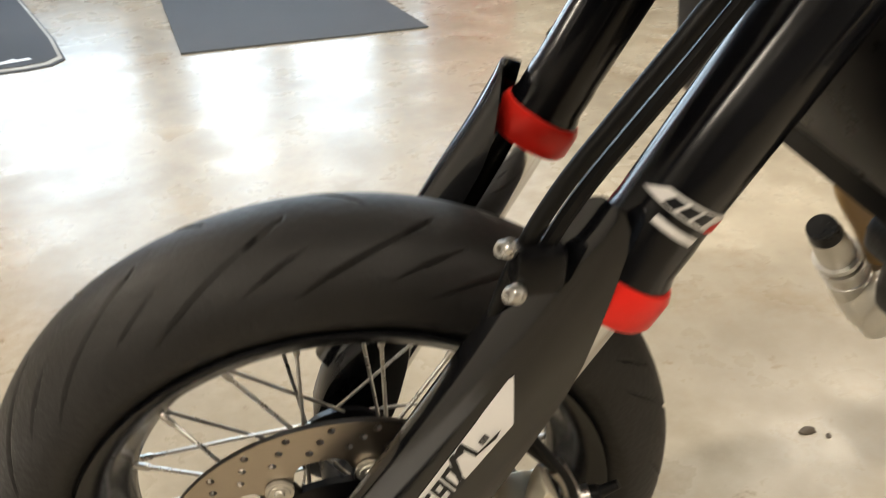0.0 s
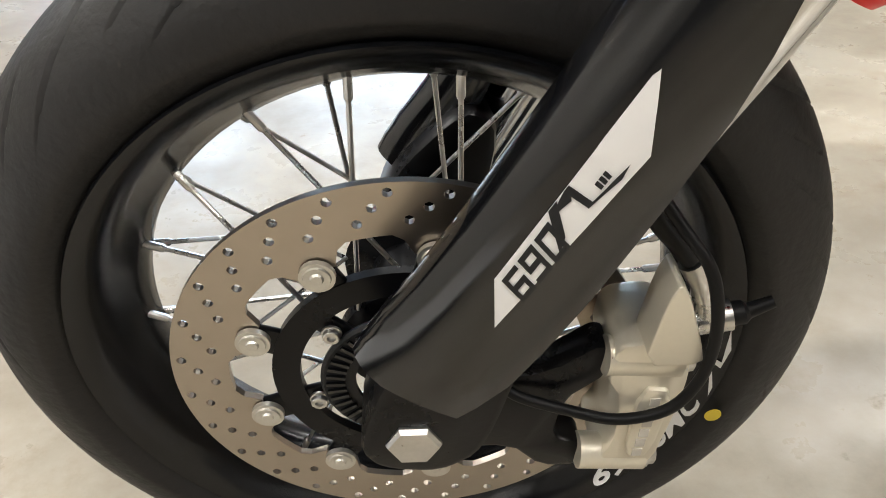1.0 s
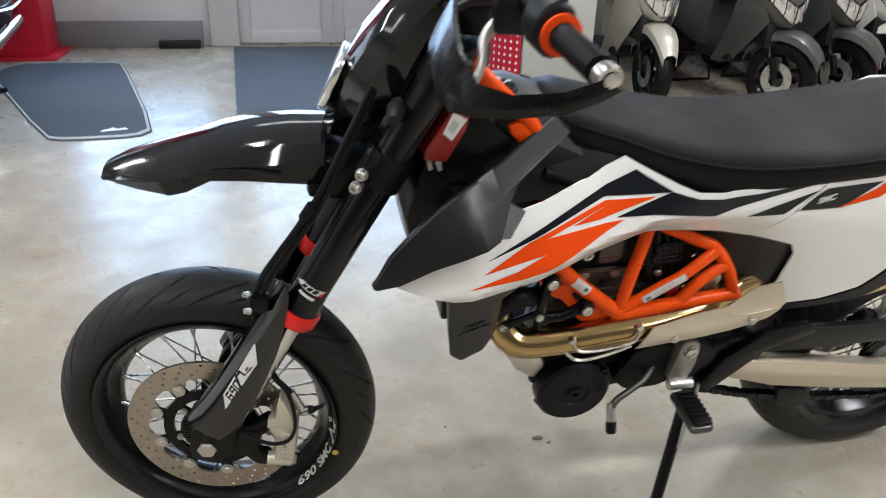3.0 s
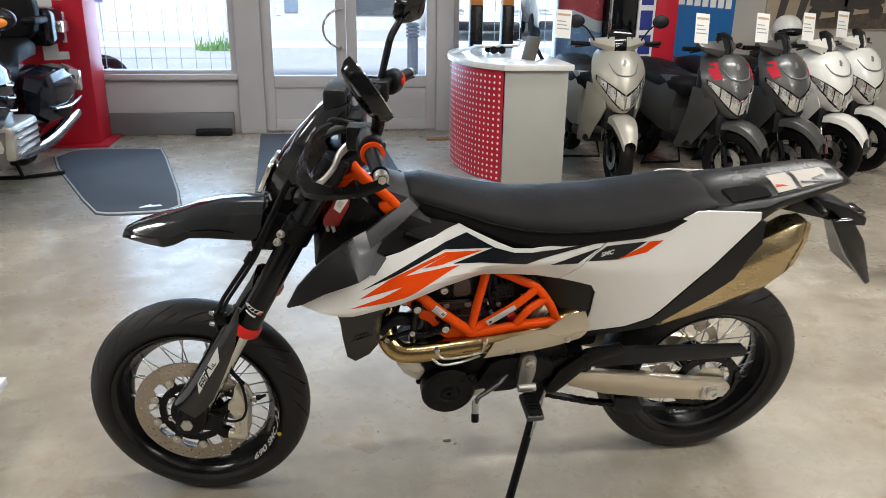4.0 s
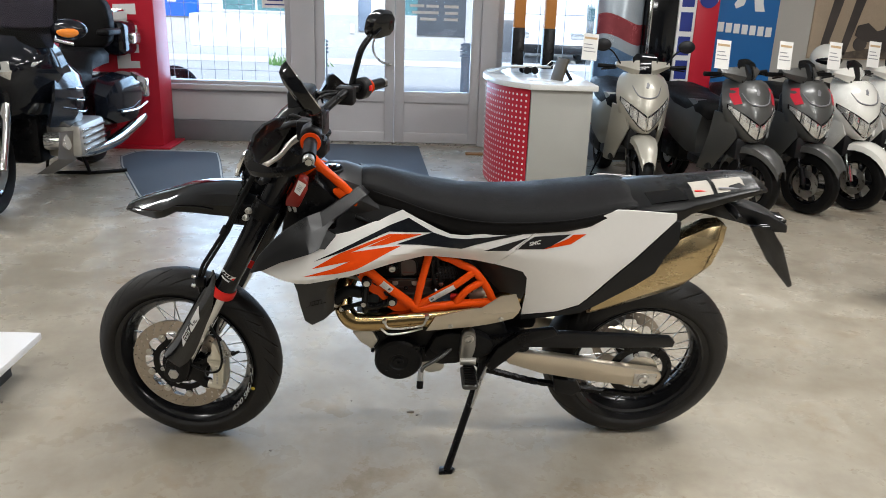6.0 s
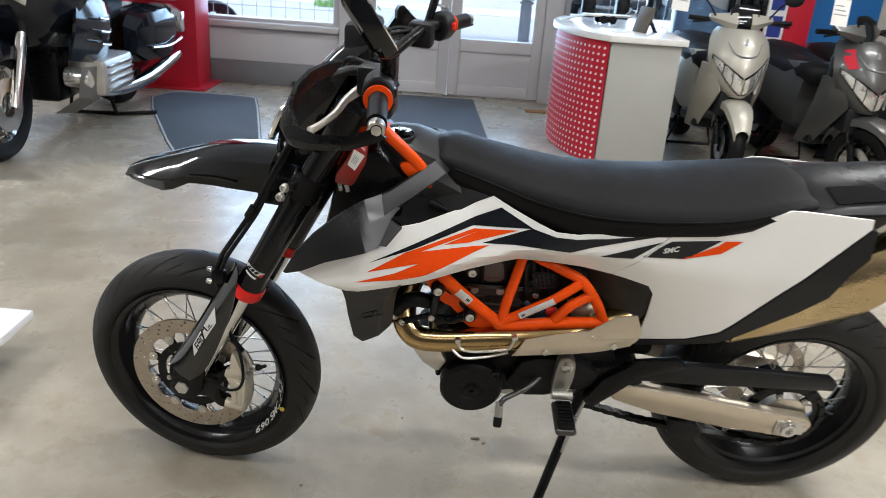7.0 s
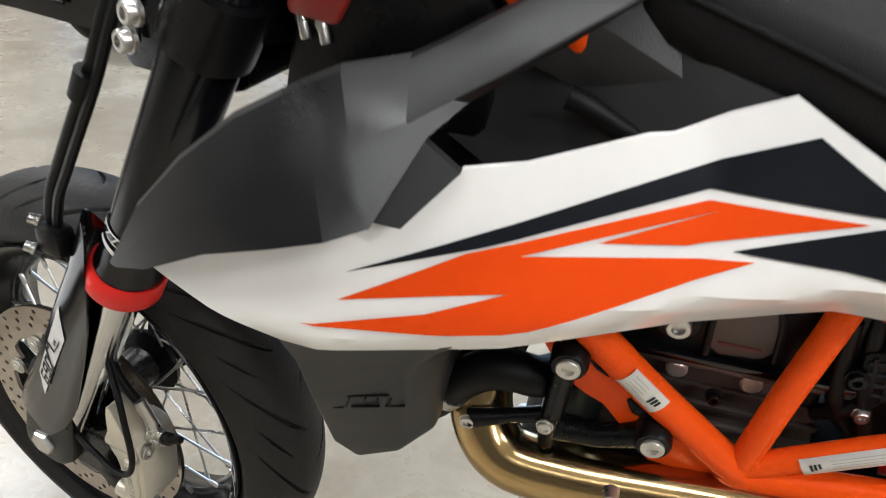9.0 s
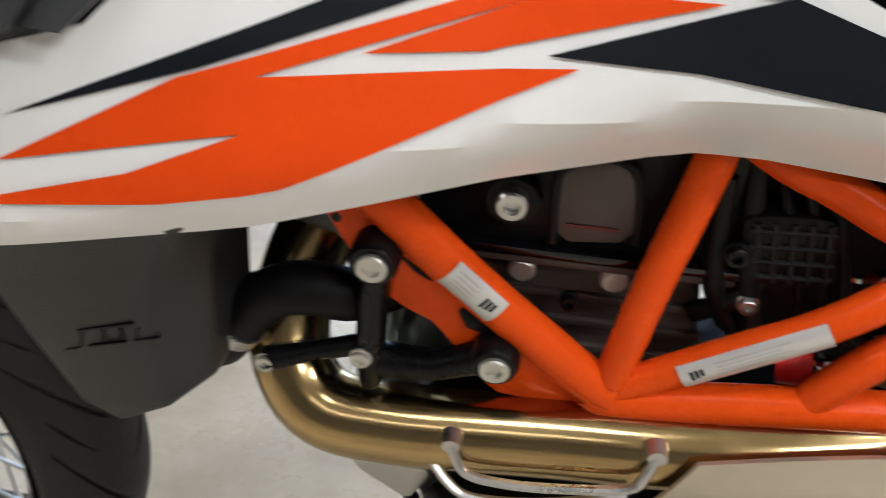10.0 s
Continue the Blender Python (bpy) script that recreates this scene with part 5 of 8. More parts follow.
# lower scoop: a flat face under a hollow neck, with a rounded rear end
SCOOP = [  # front edge, rear corner of the face, end of the rounded corner, back, front back
    ((0.425, -0.188, 0.5585), (0.461, -0.188, 0.5790), (0.486, -0.166, 0.5920), (0.490, -0.110, 0.5950), (0.432, -0.110, 0.5640)),
    ((0.404, -0.192, 0.5775), (0.462, -0.189, 0.5900), (0.487, -0.166, 0.6010), (0.491, -0.110, 0.6030), (0.416, -0.110, 0.5800)),
    ((0.393, -0.203, 0.6450), (0.466, -0.191, 0.6680), (0.494, -0.166, 0.6780), (0.497, -0.110, 0.6780), (0.410, -0.110, 0.6450)),
    ((0.389, -0.212, 0.6900), (0.473, -0.194, 0.6900), (0.500, -0.168, 0.6960), (0.503, -0.110, 0.6960), (0.408, -0.110, 0.6900)),
    ((0.384, -0.223, 0.7200), (0.492, -0.205, 0.7200), (0.513, -0.174, 0.7220), (0.515, -0.110, 0.7220), (0.406, -0.110, 0.7200)),
    ((0.378, -0.226, 0.7420), (0.512, -0.212, 0.7420), (0.530, -0.178, 0.7450), (0.532, -0.110, 0.7450), (0.404, -0.110, 0.7420))]


def scoop_bm(flip):
    q = loft([[Vector(p) for p in row] for row in SCOOP])
    if flip < 0:
        q.transform(Matrix.Diagonal((1, -1, 1, 1)))
    bmesh.ops.recalc_face_normals(q, faces=q.faces[:])
    return soften(q, 0.005, 3, 18)


SCP = bp("radiator_scoop", scoop_bm(1), PLASTIC, None, "matt black lower radiator scoop")
bp("radiator_scoop", scoop_bm(-1), PLASTIC, None, "matt black lower radiator scoop")


def scoop_face(x, z):
    f0, f1 = Vector(SCOOP[1][0]), Vector(SCOOP[2][0])
    r0, r1 = Vector(SCOOP[1][1]), Vector(SCOOP[2][1])
    v = (z - 0.582) / 0.074
    a, b = f0.lerp(f1, v), r0.lerp(r1, v)
    return a.y + (b.y - a.y) * (x - a.x) / (b.x - a.x)


for pts in (((0.4107, 0.6296), (0.4190, 0.6312), (0.4195, 0.6325), (0.4112, 0.6309)), ((0.4230, 0.6465), (0.4556, 0.6530), (0.4558, 0.6545), (0.4232, 0.6480)), ((0.4205, 0.6330), (0.4222, 0.6333), (0.4262, 0.6462), (0.4245, 0.6459)),
            ((0.4255, 0.6335), (0.4480, 0.6380), (0.4482, 0.6393), (0.4257, 0.6348)), ((0.4345, 0.6385), (0.4362, 0.6388), (0.4382, 0.6475), (0.4365, 0.6472)), ((0.4445, 0.6405), (0.4462, 0.6408), (0.4482, 0.6495), (0.4465, 0.6492)),
            ((0.4525, 0.6395), (0.4680, 0.6425), (0.4682, 0.6438), (0.4527, 0.6408)), ((0.4545, 0.6415), (0.4562, 0.6418), (0.4582, 0.6505), (0.4565, 0.6502))):
    bp("emblem", sheet(pts, scoop_face, 0.002, 0.02, 0.0006), BLACKSATIN, SCP)
bp("radiator", box((0.400, -0.125, 0.60), (0.445, 0.135, 0.86), 0.006), BLACKSATIN, None, "black radiator")
# tank cover, dark flanks and key cap
tank = []
for x, zt, zb, w in ((0.440, 0.985, 0.93, 0.050), (0.475, 0.992, 0.91, 0.075), (0.52, 0.988, 0.89, 0.085), (0.575, 0.968, 0.87, 0.090), (0.62, 0.945, 0.85, 0.092), (0.70, 0.90, 0.82, 0.092), (0.80, 0.86, 0.80, 0.09)):
    tank.append([(x, -w, zb), (x, -w * 1.02, (zt + zb) / 2), (x, -w * 0.8, zt - 0.012), (x, -w * 0.3, zt), (x, w * 0.3, zt), (x, w * 0.8, zt - 0.012), (x, w * 1.02, (zt + zb) / 2), (x, w, zb)])
bp("tank_cover", loft(tank), PLASTIC, None, "matt black tank cover", angle=30)
cap = lathe([(0.0001, 0.010), (0.012, 0.010), (0.014, 0.007), (0.022, 0.007), (0.024, 0.0), (0.0001, -0.004)], 24, axis="z")
cap.transform(Matrix.Translation((0.485, -0.02, 0.992)) @ Matrix.Rotation(radians(-12), 4, "X"))
KC = bp("key_cap", cap, BLACKGLOSS, None, "black key-lock cap")
bp("cap_ring", lathe([(0.025, 0.0), (0.028, 0.003), (0.032, 0.002), (0.033, -0.003)], 28, (0.485, -0.02, 0.989), "z"), BLACKMATT, KC)
bp("keyhole", box((0.480, -0.030, 1.0005), (0.483, -0.014, 1.0035)), STEEL, KC)


panel("inner_flank", [(0.452, 0.845), (0.50, 0.82), (0.70, 0.86), (0.70, 0.895), (0.62, 0.912), (0.55, 0.912), (0.47, 0.88)], PLASTIC, None, "dark inner side cover", 0.004, 0.02, 0.0, False, lambda x, z: -0.080 - 0.22 * max(0, x - 0.52) + 0.45 * (z - 0.88))
bp("breather_hose", tube([(0.552, -0.108, 0.8810), (0.565, -0.108, 0.8760), (0.592, -0.104, 0.8600), (0.622, -0.095, 0.8420)], [0.0085, 0.0085, 0.0075, 0.0075], 14, 4), RUBBER_SIDE, None, "black breather hose")
panel("dark_side_cover", [(0.885, 0.752), (0.957, 0.742), (1.03, 0.728), (1.058, 0.712), (1.068, 0.690), (1.070, 0.66), (1.060, 0.60), (1.045, 0.580), (1.01, 0.59), (0.965, 0.625), (0.93, 0.685)], PLASTIC, None, "matt black inner side cover", 0.004, 0.02, 0.0, True, lambda x, z: side(x, z) + 0.014)
# added dark blocks that fill gaps where the floor would show through
bp("radiator_side", soften(prism([(0.355, 0.70), (0.335, 0.80), (0.350, 0.87), (0.375, 0.945), (0.44, 0.99), (0.50, 0.93), (0.50, 0.72), (0.45, 0.62), (0.40, 0.62)], -0.10, 0.10), 0.01), BLACKSATIN, None, "black filler block beside the radiator")
bp("rear_filler", box((0.93, -0.07, 0.46), (1.12, 0.07, 0.74), 0.02), ENGINEBLACK, None, "black filler block behind the engine")
bp("body_core", box((0.50, -0.075, 0.72), (1.34, 0.075, 0.90), 0.02), ENGINEBLACK, None, "black filler core under the seat")

# ---- seat and tail
seat = []
for x, zt, zb, w in ((0.556, 0.950, 0.930, 0.060), (0.570, 0.972, 0.925, 0.072), (0.61, 0.972, 0.915, 0.092), (0.69, 0.950, 0.885, 0.104), (0.78, 0.928, 0.850, 0.116), (0.86, 0.913, 0.830, 0.126), (0.95, 0.906, 0.834, 0.134), (1.06, 0.905, 0.846, 0.140), (1.16, 0.914, 0.856, 0.143), (1.23, 0.923, 0.870, 0.138), (1.29, 0.932, 0.895, 0.128), (1.34, 0.936, 0.910, 0.116), (1.366, 0.932, 0.915, 0.105)):
    h = zt - zb
    seat.append([(x, -w * 0.96, zb), (x, -w, zb + h * 0.25), (x, -w * 0.97, zb + h * 0.55), (x, -w * 0.86, zb + h * 0.82), (x, -w * 0.66, zt - 0.004), (x, -w * 0.35, zt + 0.003), (x, 0, zt + 0.005), (x, w * 0.35, zt + 0.003), (x, w * 0.66, zt - 0.004), (x, w * 0.86, zb + h * 0.82), (x, w * 0.97, zb + h * 0.55), (x, w, zb + h * 0.25), (x, w * 0.96, zb)])
sb = loft(seat)
bmesh.ops.subdivide_edges(sb, edges=sb.edges[:], cuts=1, use_grid_fill=True, smooth=0.6)
SEATO = bp("seat", sb, SEAT, None, "long black grained vinyl seat", angle=70)
bp("seat_seam", tube([(0.60, -0.088, 0.951), (0.69, -0.1015, 0.925), (0.78, -0.1135, 0.897), (0.90, -0.1275, 0.879), (1.05, -0.137, 0.882), (1.2, -0.1375, 0.898), (1.33, -0.116, 0.926)], 0.0022, 6, 5), SEAT, SEATO, "stitched seam")
tail = []
for x, zt, zb, w in ((1.318, 0.926, 0.895, 0.112), (1.37, 0.938, 0.885, 0.116), (1.43, 0.946, 0.880, 0.113), (1.50, 0.952, 0.878, 0.109), (1.53, 0.957, 0.900, 0.105), (1.60, 0.967, 0.920, 0.094), (1.68, 0.978, 0.938, 0.080), (1.73, 0.980, 0.948, 0.070), (1.765, 0.964, 0.950, 0.055)):
    tail.append([(x, -w, zb), (x, -w * 1.04, (zt + zb) / 2), (x, -w * 0.9, zt - min(0.016, (zt - zb) * 0.3)), (x, -w * 0.4, zt), (x, w * 0.4, zt), (x, w * 0.9, zt - min(0.016, (zt - zb) * 0.3)), (x, w * 1.04, (zt + zb) / 2), (x, w, zb)])
TAIL = bp("tail_cover", soften(loft(tail), 0.004, 2, 20), TAILBLACK, None, "matt black tail cover", angle=25)
gh = loft([[(1.395, -0.050, 0.9435), (1.40, -0.075, 0.938), (1.405, -0.100, 0.930)], [(1.445, -0.050, 0.950), (1.455, -0.075, 0.946), (1.46, -0.098, 0.938)], [(1.495, -0.050, 0.9545), (1.51, -0.072, 0.952), (1.515, -0.094, 0.944)]], ring=False)
bp("grab_recess", thicken(gh, 0.004), BLACKGLOSS, TAIL, "gloss black grab recess")
for x0, x1, lab in ((1.535, 1.592, "white and red warning sticker"), (1.605, 1.690, "white information sticker")):
    q = bmesh.new()
    zt = lambda x: interp(x, (1.50, 1.53, 1.60, 1.68, 1.73), (0.952, 0.957, 0.967, 0.978, 0.980))
    w_ = lambda x: interp(x, (1.50, 1.53, 1.60, 1.68, 1.73), (0.109, 0.105, 0.094, 0.080, 0.070))
    rows = [[q.verts.new((x, -w_(x) * a, zt(x) - (0 if a <= 0.4 else (a - 0.4) / 0.5 * 0.014) + 0.0014)) for a in (0.1, 0.4, 0.84)] for x in (x0, x1)]
    for i in range(2):
        q.faces.new((rows[0][i], rows[0][i + 1], rows[1][i + 1], rows[1][i]))
    ST_ = bp("sticker", q, STICKER, TAIL, lab)
    bp("text_bar", box((x0 + 0.006, -0.066, zt(x0) - 0.004), (x1 - 0.008, -0.058, zt(x0) - 0.0005)), REDANO if x0 < 1.56 else INK, ST_)
# plate carrier
pc = soften(prism([(1.50, 0.900), (1.60, 0.925), (1.70, 0.900), (1.80, 0.868), (1.868, 0.832), (1.872, 0.806), (1.80, 0.812), (1.72, 0.838), (1.60, 0.868), (1.52, 0.878)], -0.042, 0.042), 0.006)
PC = bp("plate_carrier", pc, BLACKMATT, None, "matt black rear plate carrier")
bp("plate_light", box((1.835, -0.03, 0.836), (1.866, 0.03, 0.846), 0.002), BLACKGLOSS, PC)
pl = soften(prism([(1.725, 0.852), (1.785, 0.856), (1.845, 0.784), (1.912, 0.646), (1.900, 0.636), (1.806, 0.735)], -0.088, -0.066), 0.004)
bp("plate_holder", pl, BLACKGLOSS, PC, "gloss black plate holder side")
bp("plate_back", loft([[(1.745, -0.075, 0.862), (1.745, 0.09, 0.862)], [(1.826, -0.075, 0.782), (1.826, 0.09, 0.782)], [(1.898, -0.075, 0.646), (1.898, 0.09, 0.646)]], ring=False), BLACKGLOSS, PC)
bp("tail_light", box((1.735, -0.045, 0.946), (1.772, 0.045, 0.958), 0.005), mat("red_tail_lens", (0.06, 0.008, 0.008), 0.15), None, "dark tail light")
for s in (-1, 1):
    bp("rear_indicator", tube([(1.66, s * 0.03, 0.900), (1.665, s * 0.07, 0.898), (1.67, s * 0.115, 0.892)], [0.008, 0.013, 0.008], 12, 3), BLACKMATT, None, "small turn indicator")

# ---- muffler and its black cover
edge = lambda x, z: side(x, z) + 0.001
panel("rear_edge_cover", [(1.060, 0.537), (1.163, 0.567), (1.228, 0.601), (1.326, 0.719), (1.477, 0.890), (1.489, 0.889), (1.492, 0.826), (1.460, 0.783), (1.437, 0.722), (1.385, 0.678), (1.276, 0.604), (1.230, 0.574), (1.060, 0.520)], BLACKMATT, None, "matt black edge cover", 0.02, 0.02, 0.003)
mf = []
for x, zc_, hh, hw, tilt in ((1.27, 0.595, 0.040, 0.040, 0), (1.34, 0.645, 0.068, 0.050, 0), (1.43, 0.704, 0.094, 0.056, 0), (1.555, 0.762, 0.104, 0.058, 0), (1.600, 0.785, 0.088, 0.050, 0)):
    cy = -0.090
    mf.append([(x + (zz - zc_) * 0.25, yy, zz) for yy, zz, q_ in ((cy - hw * 0.55, zc_ + hh, 0), (cy + hw * 0.55, zc_ + hh, 0), (cy + hw, zc_ + hh * 0.55, 0), (cy + hw, zc_ - hh * 0.6, 0), (cy + hw * 0.6, zc_ - hh, 0), (cy - hw * 0.6, zc_ - hh, 0), (cy - hw, zc_ - hh * 0.6, 0), (cy - hw, zc_ + hh * 0.45, 0))])
MUF = bp("muffler", soften(loft(mf), 0.006, 2, 20), MUFFLER, None, "brushed gold-tinted hexagonal muffler", angle=25)
last = [Vector(p) for p in mf[-1]]
cen = sum(last, Vector()) / 8
endcap = loft([last, [cen + (p - cen) * 0.82 + Vector((0.022, 0, 0.006)) for p in last], [cen + (p - cen) * 0.5 + Vector((0.024, 0, 0.006)) for p in last], [cen + (p - cen) * 0.45 + Vector((0.0, 0, 0.0)) for p in last]])
bp("end_cap", endcap, MUFFLER, MUF, "bevelled muffler end", angle=25)

# ---- exhaust header and shield
HDR = bp("exhaust_header", tube([(0.552, -0.02, 0.672), (0.522, -0.06, 0.634), (0.512, -0.105, 0.580), (0.538, -0.132, 0.543), (0.595, -0.138, 0.538), (0.70, -0.138, 0.548), (0.80, -0.136, 0.556), (0.90, -0.120, 0.566), (0.98, -0.085, 0.575), (1.08, -0.06, 0.59), (1.20, -0.075, 0.595), (1.28, -0.088, 0.597)], 0.0285, 32, 6), GOLD, None, "heat-tinted gold steel exhaust header")
hs = sheet([(0.762, 0.530), (0.787, 0.578), (0.836, 0.592), (0.880, 0.603), (0.927, 0.611), (0.980, 0.648), (1.025, 0.658), (1.042, 0.615), (1.035, 0.592), (1.022, 0.573), (0.97, 0.558), (0.90, 0.544)], lambda x, z: -0.174 + 1.2 * (abs(z - interp(x, (0.76, 0.95, 1.04), (0.548, 0.580, 0.620))) ** 1.6), 0.003, 0.012)
HSH = bp("heat_shield", hs, SHIELD, None, "pale silver exhaust heat shield", angle=30)
for x, z in ((0.835, 0.548), (0.985, 0.575)):
    bp("shield_bolt", bolt((x, -0.174, z), (0, -1, 0), 0.007, 0.005, 12), ALU, HSH)
bp("shield_fold", tube([(0.932, -0.173, 0.598), (0.960, -0.175, 0.592), (1.03, -0.174, 0.600)], 0.0018, 6), SHIELD, HSH)
bp("guard_wire", tube([(0.637, -0.166, 0.5590), (0.6475, -0.174, 0.5430), (0.675, -0.176, 0.5400), (0.7118, -0.176, 0.5440), (0.7500, -0.175, 0.5520), (0.7590, -0.172, 0.5650), (0.7634, -0.166, 0.5755)], 0.0034, 8, 5), STEEL, HDR, "steel wire guard under the header")
bp("guard_wire", tube([(0.620, -0.160, 0.5420), (0.636, -0.170, 0.5260), (0.655, -0.174, 0.5180), (0.70, -0.174, 0.5240), (0.752, -0.170, 0.5380)], 0.0034, 8, 5), STEEL, HDR, "steel wire guard under the header")
for x, z in ((0.637, 0.559), (0.7634, 0.576)):
    bp("wire_lug", tube([(x, -0.158, z), (x, -0.169, z)], [0.0075, 0.0060], 16), STEEL, HDR)

# ---- trellis frame
FY = -0.130
def ft(pts, r=0.0165, n=4, label="orange frame tube"):
    q = [(p[0], p[2] if len(p) > 2 else FY, p[1]) for p in pts]
    for s in (1, -1):
        bp("frame_tube", tube([(x, y * s, z) for x, y, z in q], r, 20, n), FRAMEORANGE, None, label)


bp("frame_tube", tube([(0.420, -0.045, 1.058), (0.450, -0.080, 1.028), (0.535, -0.086, 0.944), (0.565, -0.070, 0.86), (0.585, -0.100, 0.735)], 0.0125, 20, 4), FRAMEORANGE, None, "orange frame tube")
bp("frame_tube", tube([(0.415, 0.045, 0.985), (0.50, 0.08, 0.93), (0.57, 0.112, 0.82), (0.585, 0.120, 0.735)], 0.0125, 20, 4), FRAMEORANGE, None, "orange frame tube")
ft([(0.566, 0.738), (0.5884, 0.7141), (0.6397, 0.6635), (0.7159, 0.5988), (0.7333, 0.5890)], 0.0142)
ft([(0.7322, 0.600), (0.7455, 0.672, -0.120), (0.7640, 0.7480, -0.104), (0.771, 0.79, -0.090)], 0.0114)
ft([(0.7350, 0.5931), (0.7715, 0.6172), (0.8077, 0.6411), (0.8440, 0.6650), (0.898, 0.706, -0.122)], 0.0108)
ft([(0.770, 0.765, -0.085), (0.805, 0.7485, -0.098), (0.832, 0.7375, -0.100), (0.862, 0.724, -0.105), (0.900, 0.708, -0.114), (0.940, 0.657, -0.12), (0.968, 0.598, -0.12)], 0.0118)
ft([(0.930, 0.676, -0.12), (0.905, 0.662, -0.124), (0.8811, 0.6483), (0.862, 0.622), (0.8498, 0.600)], 0.0115)
ft([(0.722, 0.590), (0.7346, 0.5840), (0.7933, 0.5905), (0.8587, 0.5990), (0.8981, 0.6005, -0.127), (0.975, 0.600, -0.12)], 0.0135)
tabp = soften(prism([(0.4885, 0.9560), (0.5060, 0.9640), (0.5300, 0.9430), (0.5200, 0.9300), (0.5080, 0.9290), (0.4930, 0.9440)], -0.098, -0.084), 0.003)
bp("frame_tab", tabp, FRAMEORANGE, None, "orange tank mounting tab")
bp("head_gusset", tube([(0.375, -0.03, 0.985), (0.405, -0.045, 1.015), (0.442, -0.070, 1.028), (0.462, -0.080, 1.012)], [0.014, 0.016, 0.016, 0.013], 16, 3), FRAMEORANGE, None, "orange frame gusset by the steering head")
bp("head_stock", tube([(0.365, 0, 0.90), (0.43, 0, 1.035)], 0.032, 24), FRAMEORANGE, None, "orange steering head")
gus = soften(prism([(0.536, 0.736), (0.580, 0.728), (0.640, 0.6640), (0.716, 0.5960), (0.735, 0.585), (0.727, 0.5700), (0.690, 0.5705), (0.6616, 0.5740), (0.6430, 0.5900), (0.6340, 0.6080), (0.6160, 0.6290), (0.6000, 0.6370), (0.5886, 0.6450), (0.5662, 0.6755), (0.5495, 0.7063)], -0.131, -0.125), 0.002)
GUS = bp("frame_gusset", gus, FRAMEORANGE, None, "orange frame gusset plate")
# dark bodies on the solid plate stand for shade in its hole and gap
bp("dark_hole_plug", tube([(0.5585, -0.1240, 0.7000), (0.5585, -0.1314, 0.7000)], 0.0032, 14), ENGINEBLACK, GUS, "dark plug standing for a shaded bolt hole")
bp("gusset_inlay", tube([(0.5975, -0.1305, 0.6770), (0.606, -0.1308, 0.6695), (0.6155, -0.1305, 0.6618)], [0.0010, 0.0022, 0.0010], 10), ENGINEBLACK, GUS, "dark inlay standing for a shaded gap")
bp("gusset_inlay", tube([(0.6345, -0.1300, 0.6430), (0.643, -0.1310, 0.6365), (0.6515, -0.1300, 0.6290)], [0.0030, 0.0075, 0.0040], 14, 3), ENGINEBLACK, GUS, "dark oval inlay")
for (xa, za, xb, zb, r, lo_a, hi_a) in ((0.6262, 0.6785, 0.6560, 0.6517, 0.0151, 44, 128), (0.7715, 0.6172, 0.8440, 0.6650, 0.0120, 40, 126)):
    d = Vector((xb - xa, 0, zb - za)).normalized()
    nrm = Vector((-d.z, 0, d.x))

    def wrap(u0, u1, a0, a1, rr):
        """A strip of film round the tube, from u0 to u1 along it and from angle a0 to a1."""
        q = bmesh.new()
        rows = [[q.verts.new(Vector((xa, FY, za)) + d * u + rr * (math.cos(radians(a0 + (a1 - a0) * k / 10)) * nrm + math.sin(radians(a0 + (a1 - a0) * k / 10)) * Vector((0, -1, 0)))) for k in range(11)] for u in (u0, u1)]
        for i in range(10):
            q.faces.new((rows[0][i], rows[0][i + 1], rows[1][i + 1], rows[1][i]))
        return q
    full = math.hypot(xb - xa, zb - za)
    SK = bp("frame_sticker", wrap(0, full, lo_a, hi_a, r), SILVERFILM, GUS, "silver-white label wrapped on the frame tube")
    near = full - 0.013 if r > 0.014 else 0.006
    for k in range(3):
        bp("text_bar", wrap(near + 0.0031 * k, near + 0.0031 * k + 0.0022, 66, 96 - 4 * k, r + 0.0003), DECALBLACK, SK)
    for k in range(4):
        a_ = (60 + 12 * k)
        bp("text_bar", wrap((0.004 if r > 0.014 else 0.022), (0.020 if r > 0.014 else 0.066 - 0.006 * (k % 2)), a_, a_ + 3, r + 0.0002), PALEINK, SK)
for x, z, r in ((0.584, 0.6832, 0.0150), (0.6590, 0.6165, 0.0150)):
    B = bp("engine_mount", tube([(x, -0.10, z), (x, -0.148, z), (x, -0.152, z)], [r, r, r * 0.86], 28), BLACKSATIN, None, "black rubber-bushed engine mount")
    bp("mount_bolt", lathe([(0.0095, -0.150), (0.0095, -0.1545), (0.0085, -0.1555), (0.0050, -0.1555), (0.0045, -0.1530), (0.0001, -0.1530)], 24, (x, 0, z)), ALU, B)
arm = tube([(0.584, -0.130, 0.688), (0.580, -0.132, 0.645), (0.577, -0.132, 0.600), (0.577, -0.130, 0.572)], [0.014, 0.0145, 0.014, 0.012], 12, flat=0.7)
tube([(0.577, -0.130, 0.590), (0.62, -0.133, 0.594), (0.655, -0.135, 0.612)], [0.013, 0.0105, 0.012], 12, bm=arm)
tube([(0.575, -0.132, 0.604), (0.545, -0.137, 0.598), (0.510, -0.142, 0.588)], [0.008, 0.0065, 0.009], 10, bm=arm)
MB = bp("mount_bracket", arm, BLACKSATIN, None, "black cast engine bracket")
for x, z in ((0.574, 0.6045), (0.5095, 0.5885)):
    bp("bracket_bolt", bolt((x, -0.145, z), (0, -1, 0), 0.0065, 0.005, 12), ALU, MB)
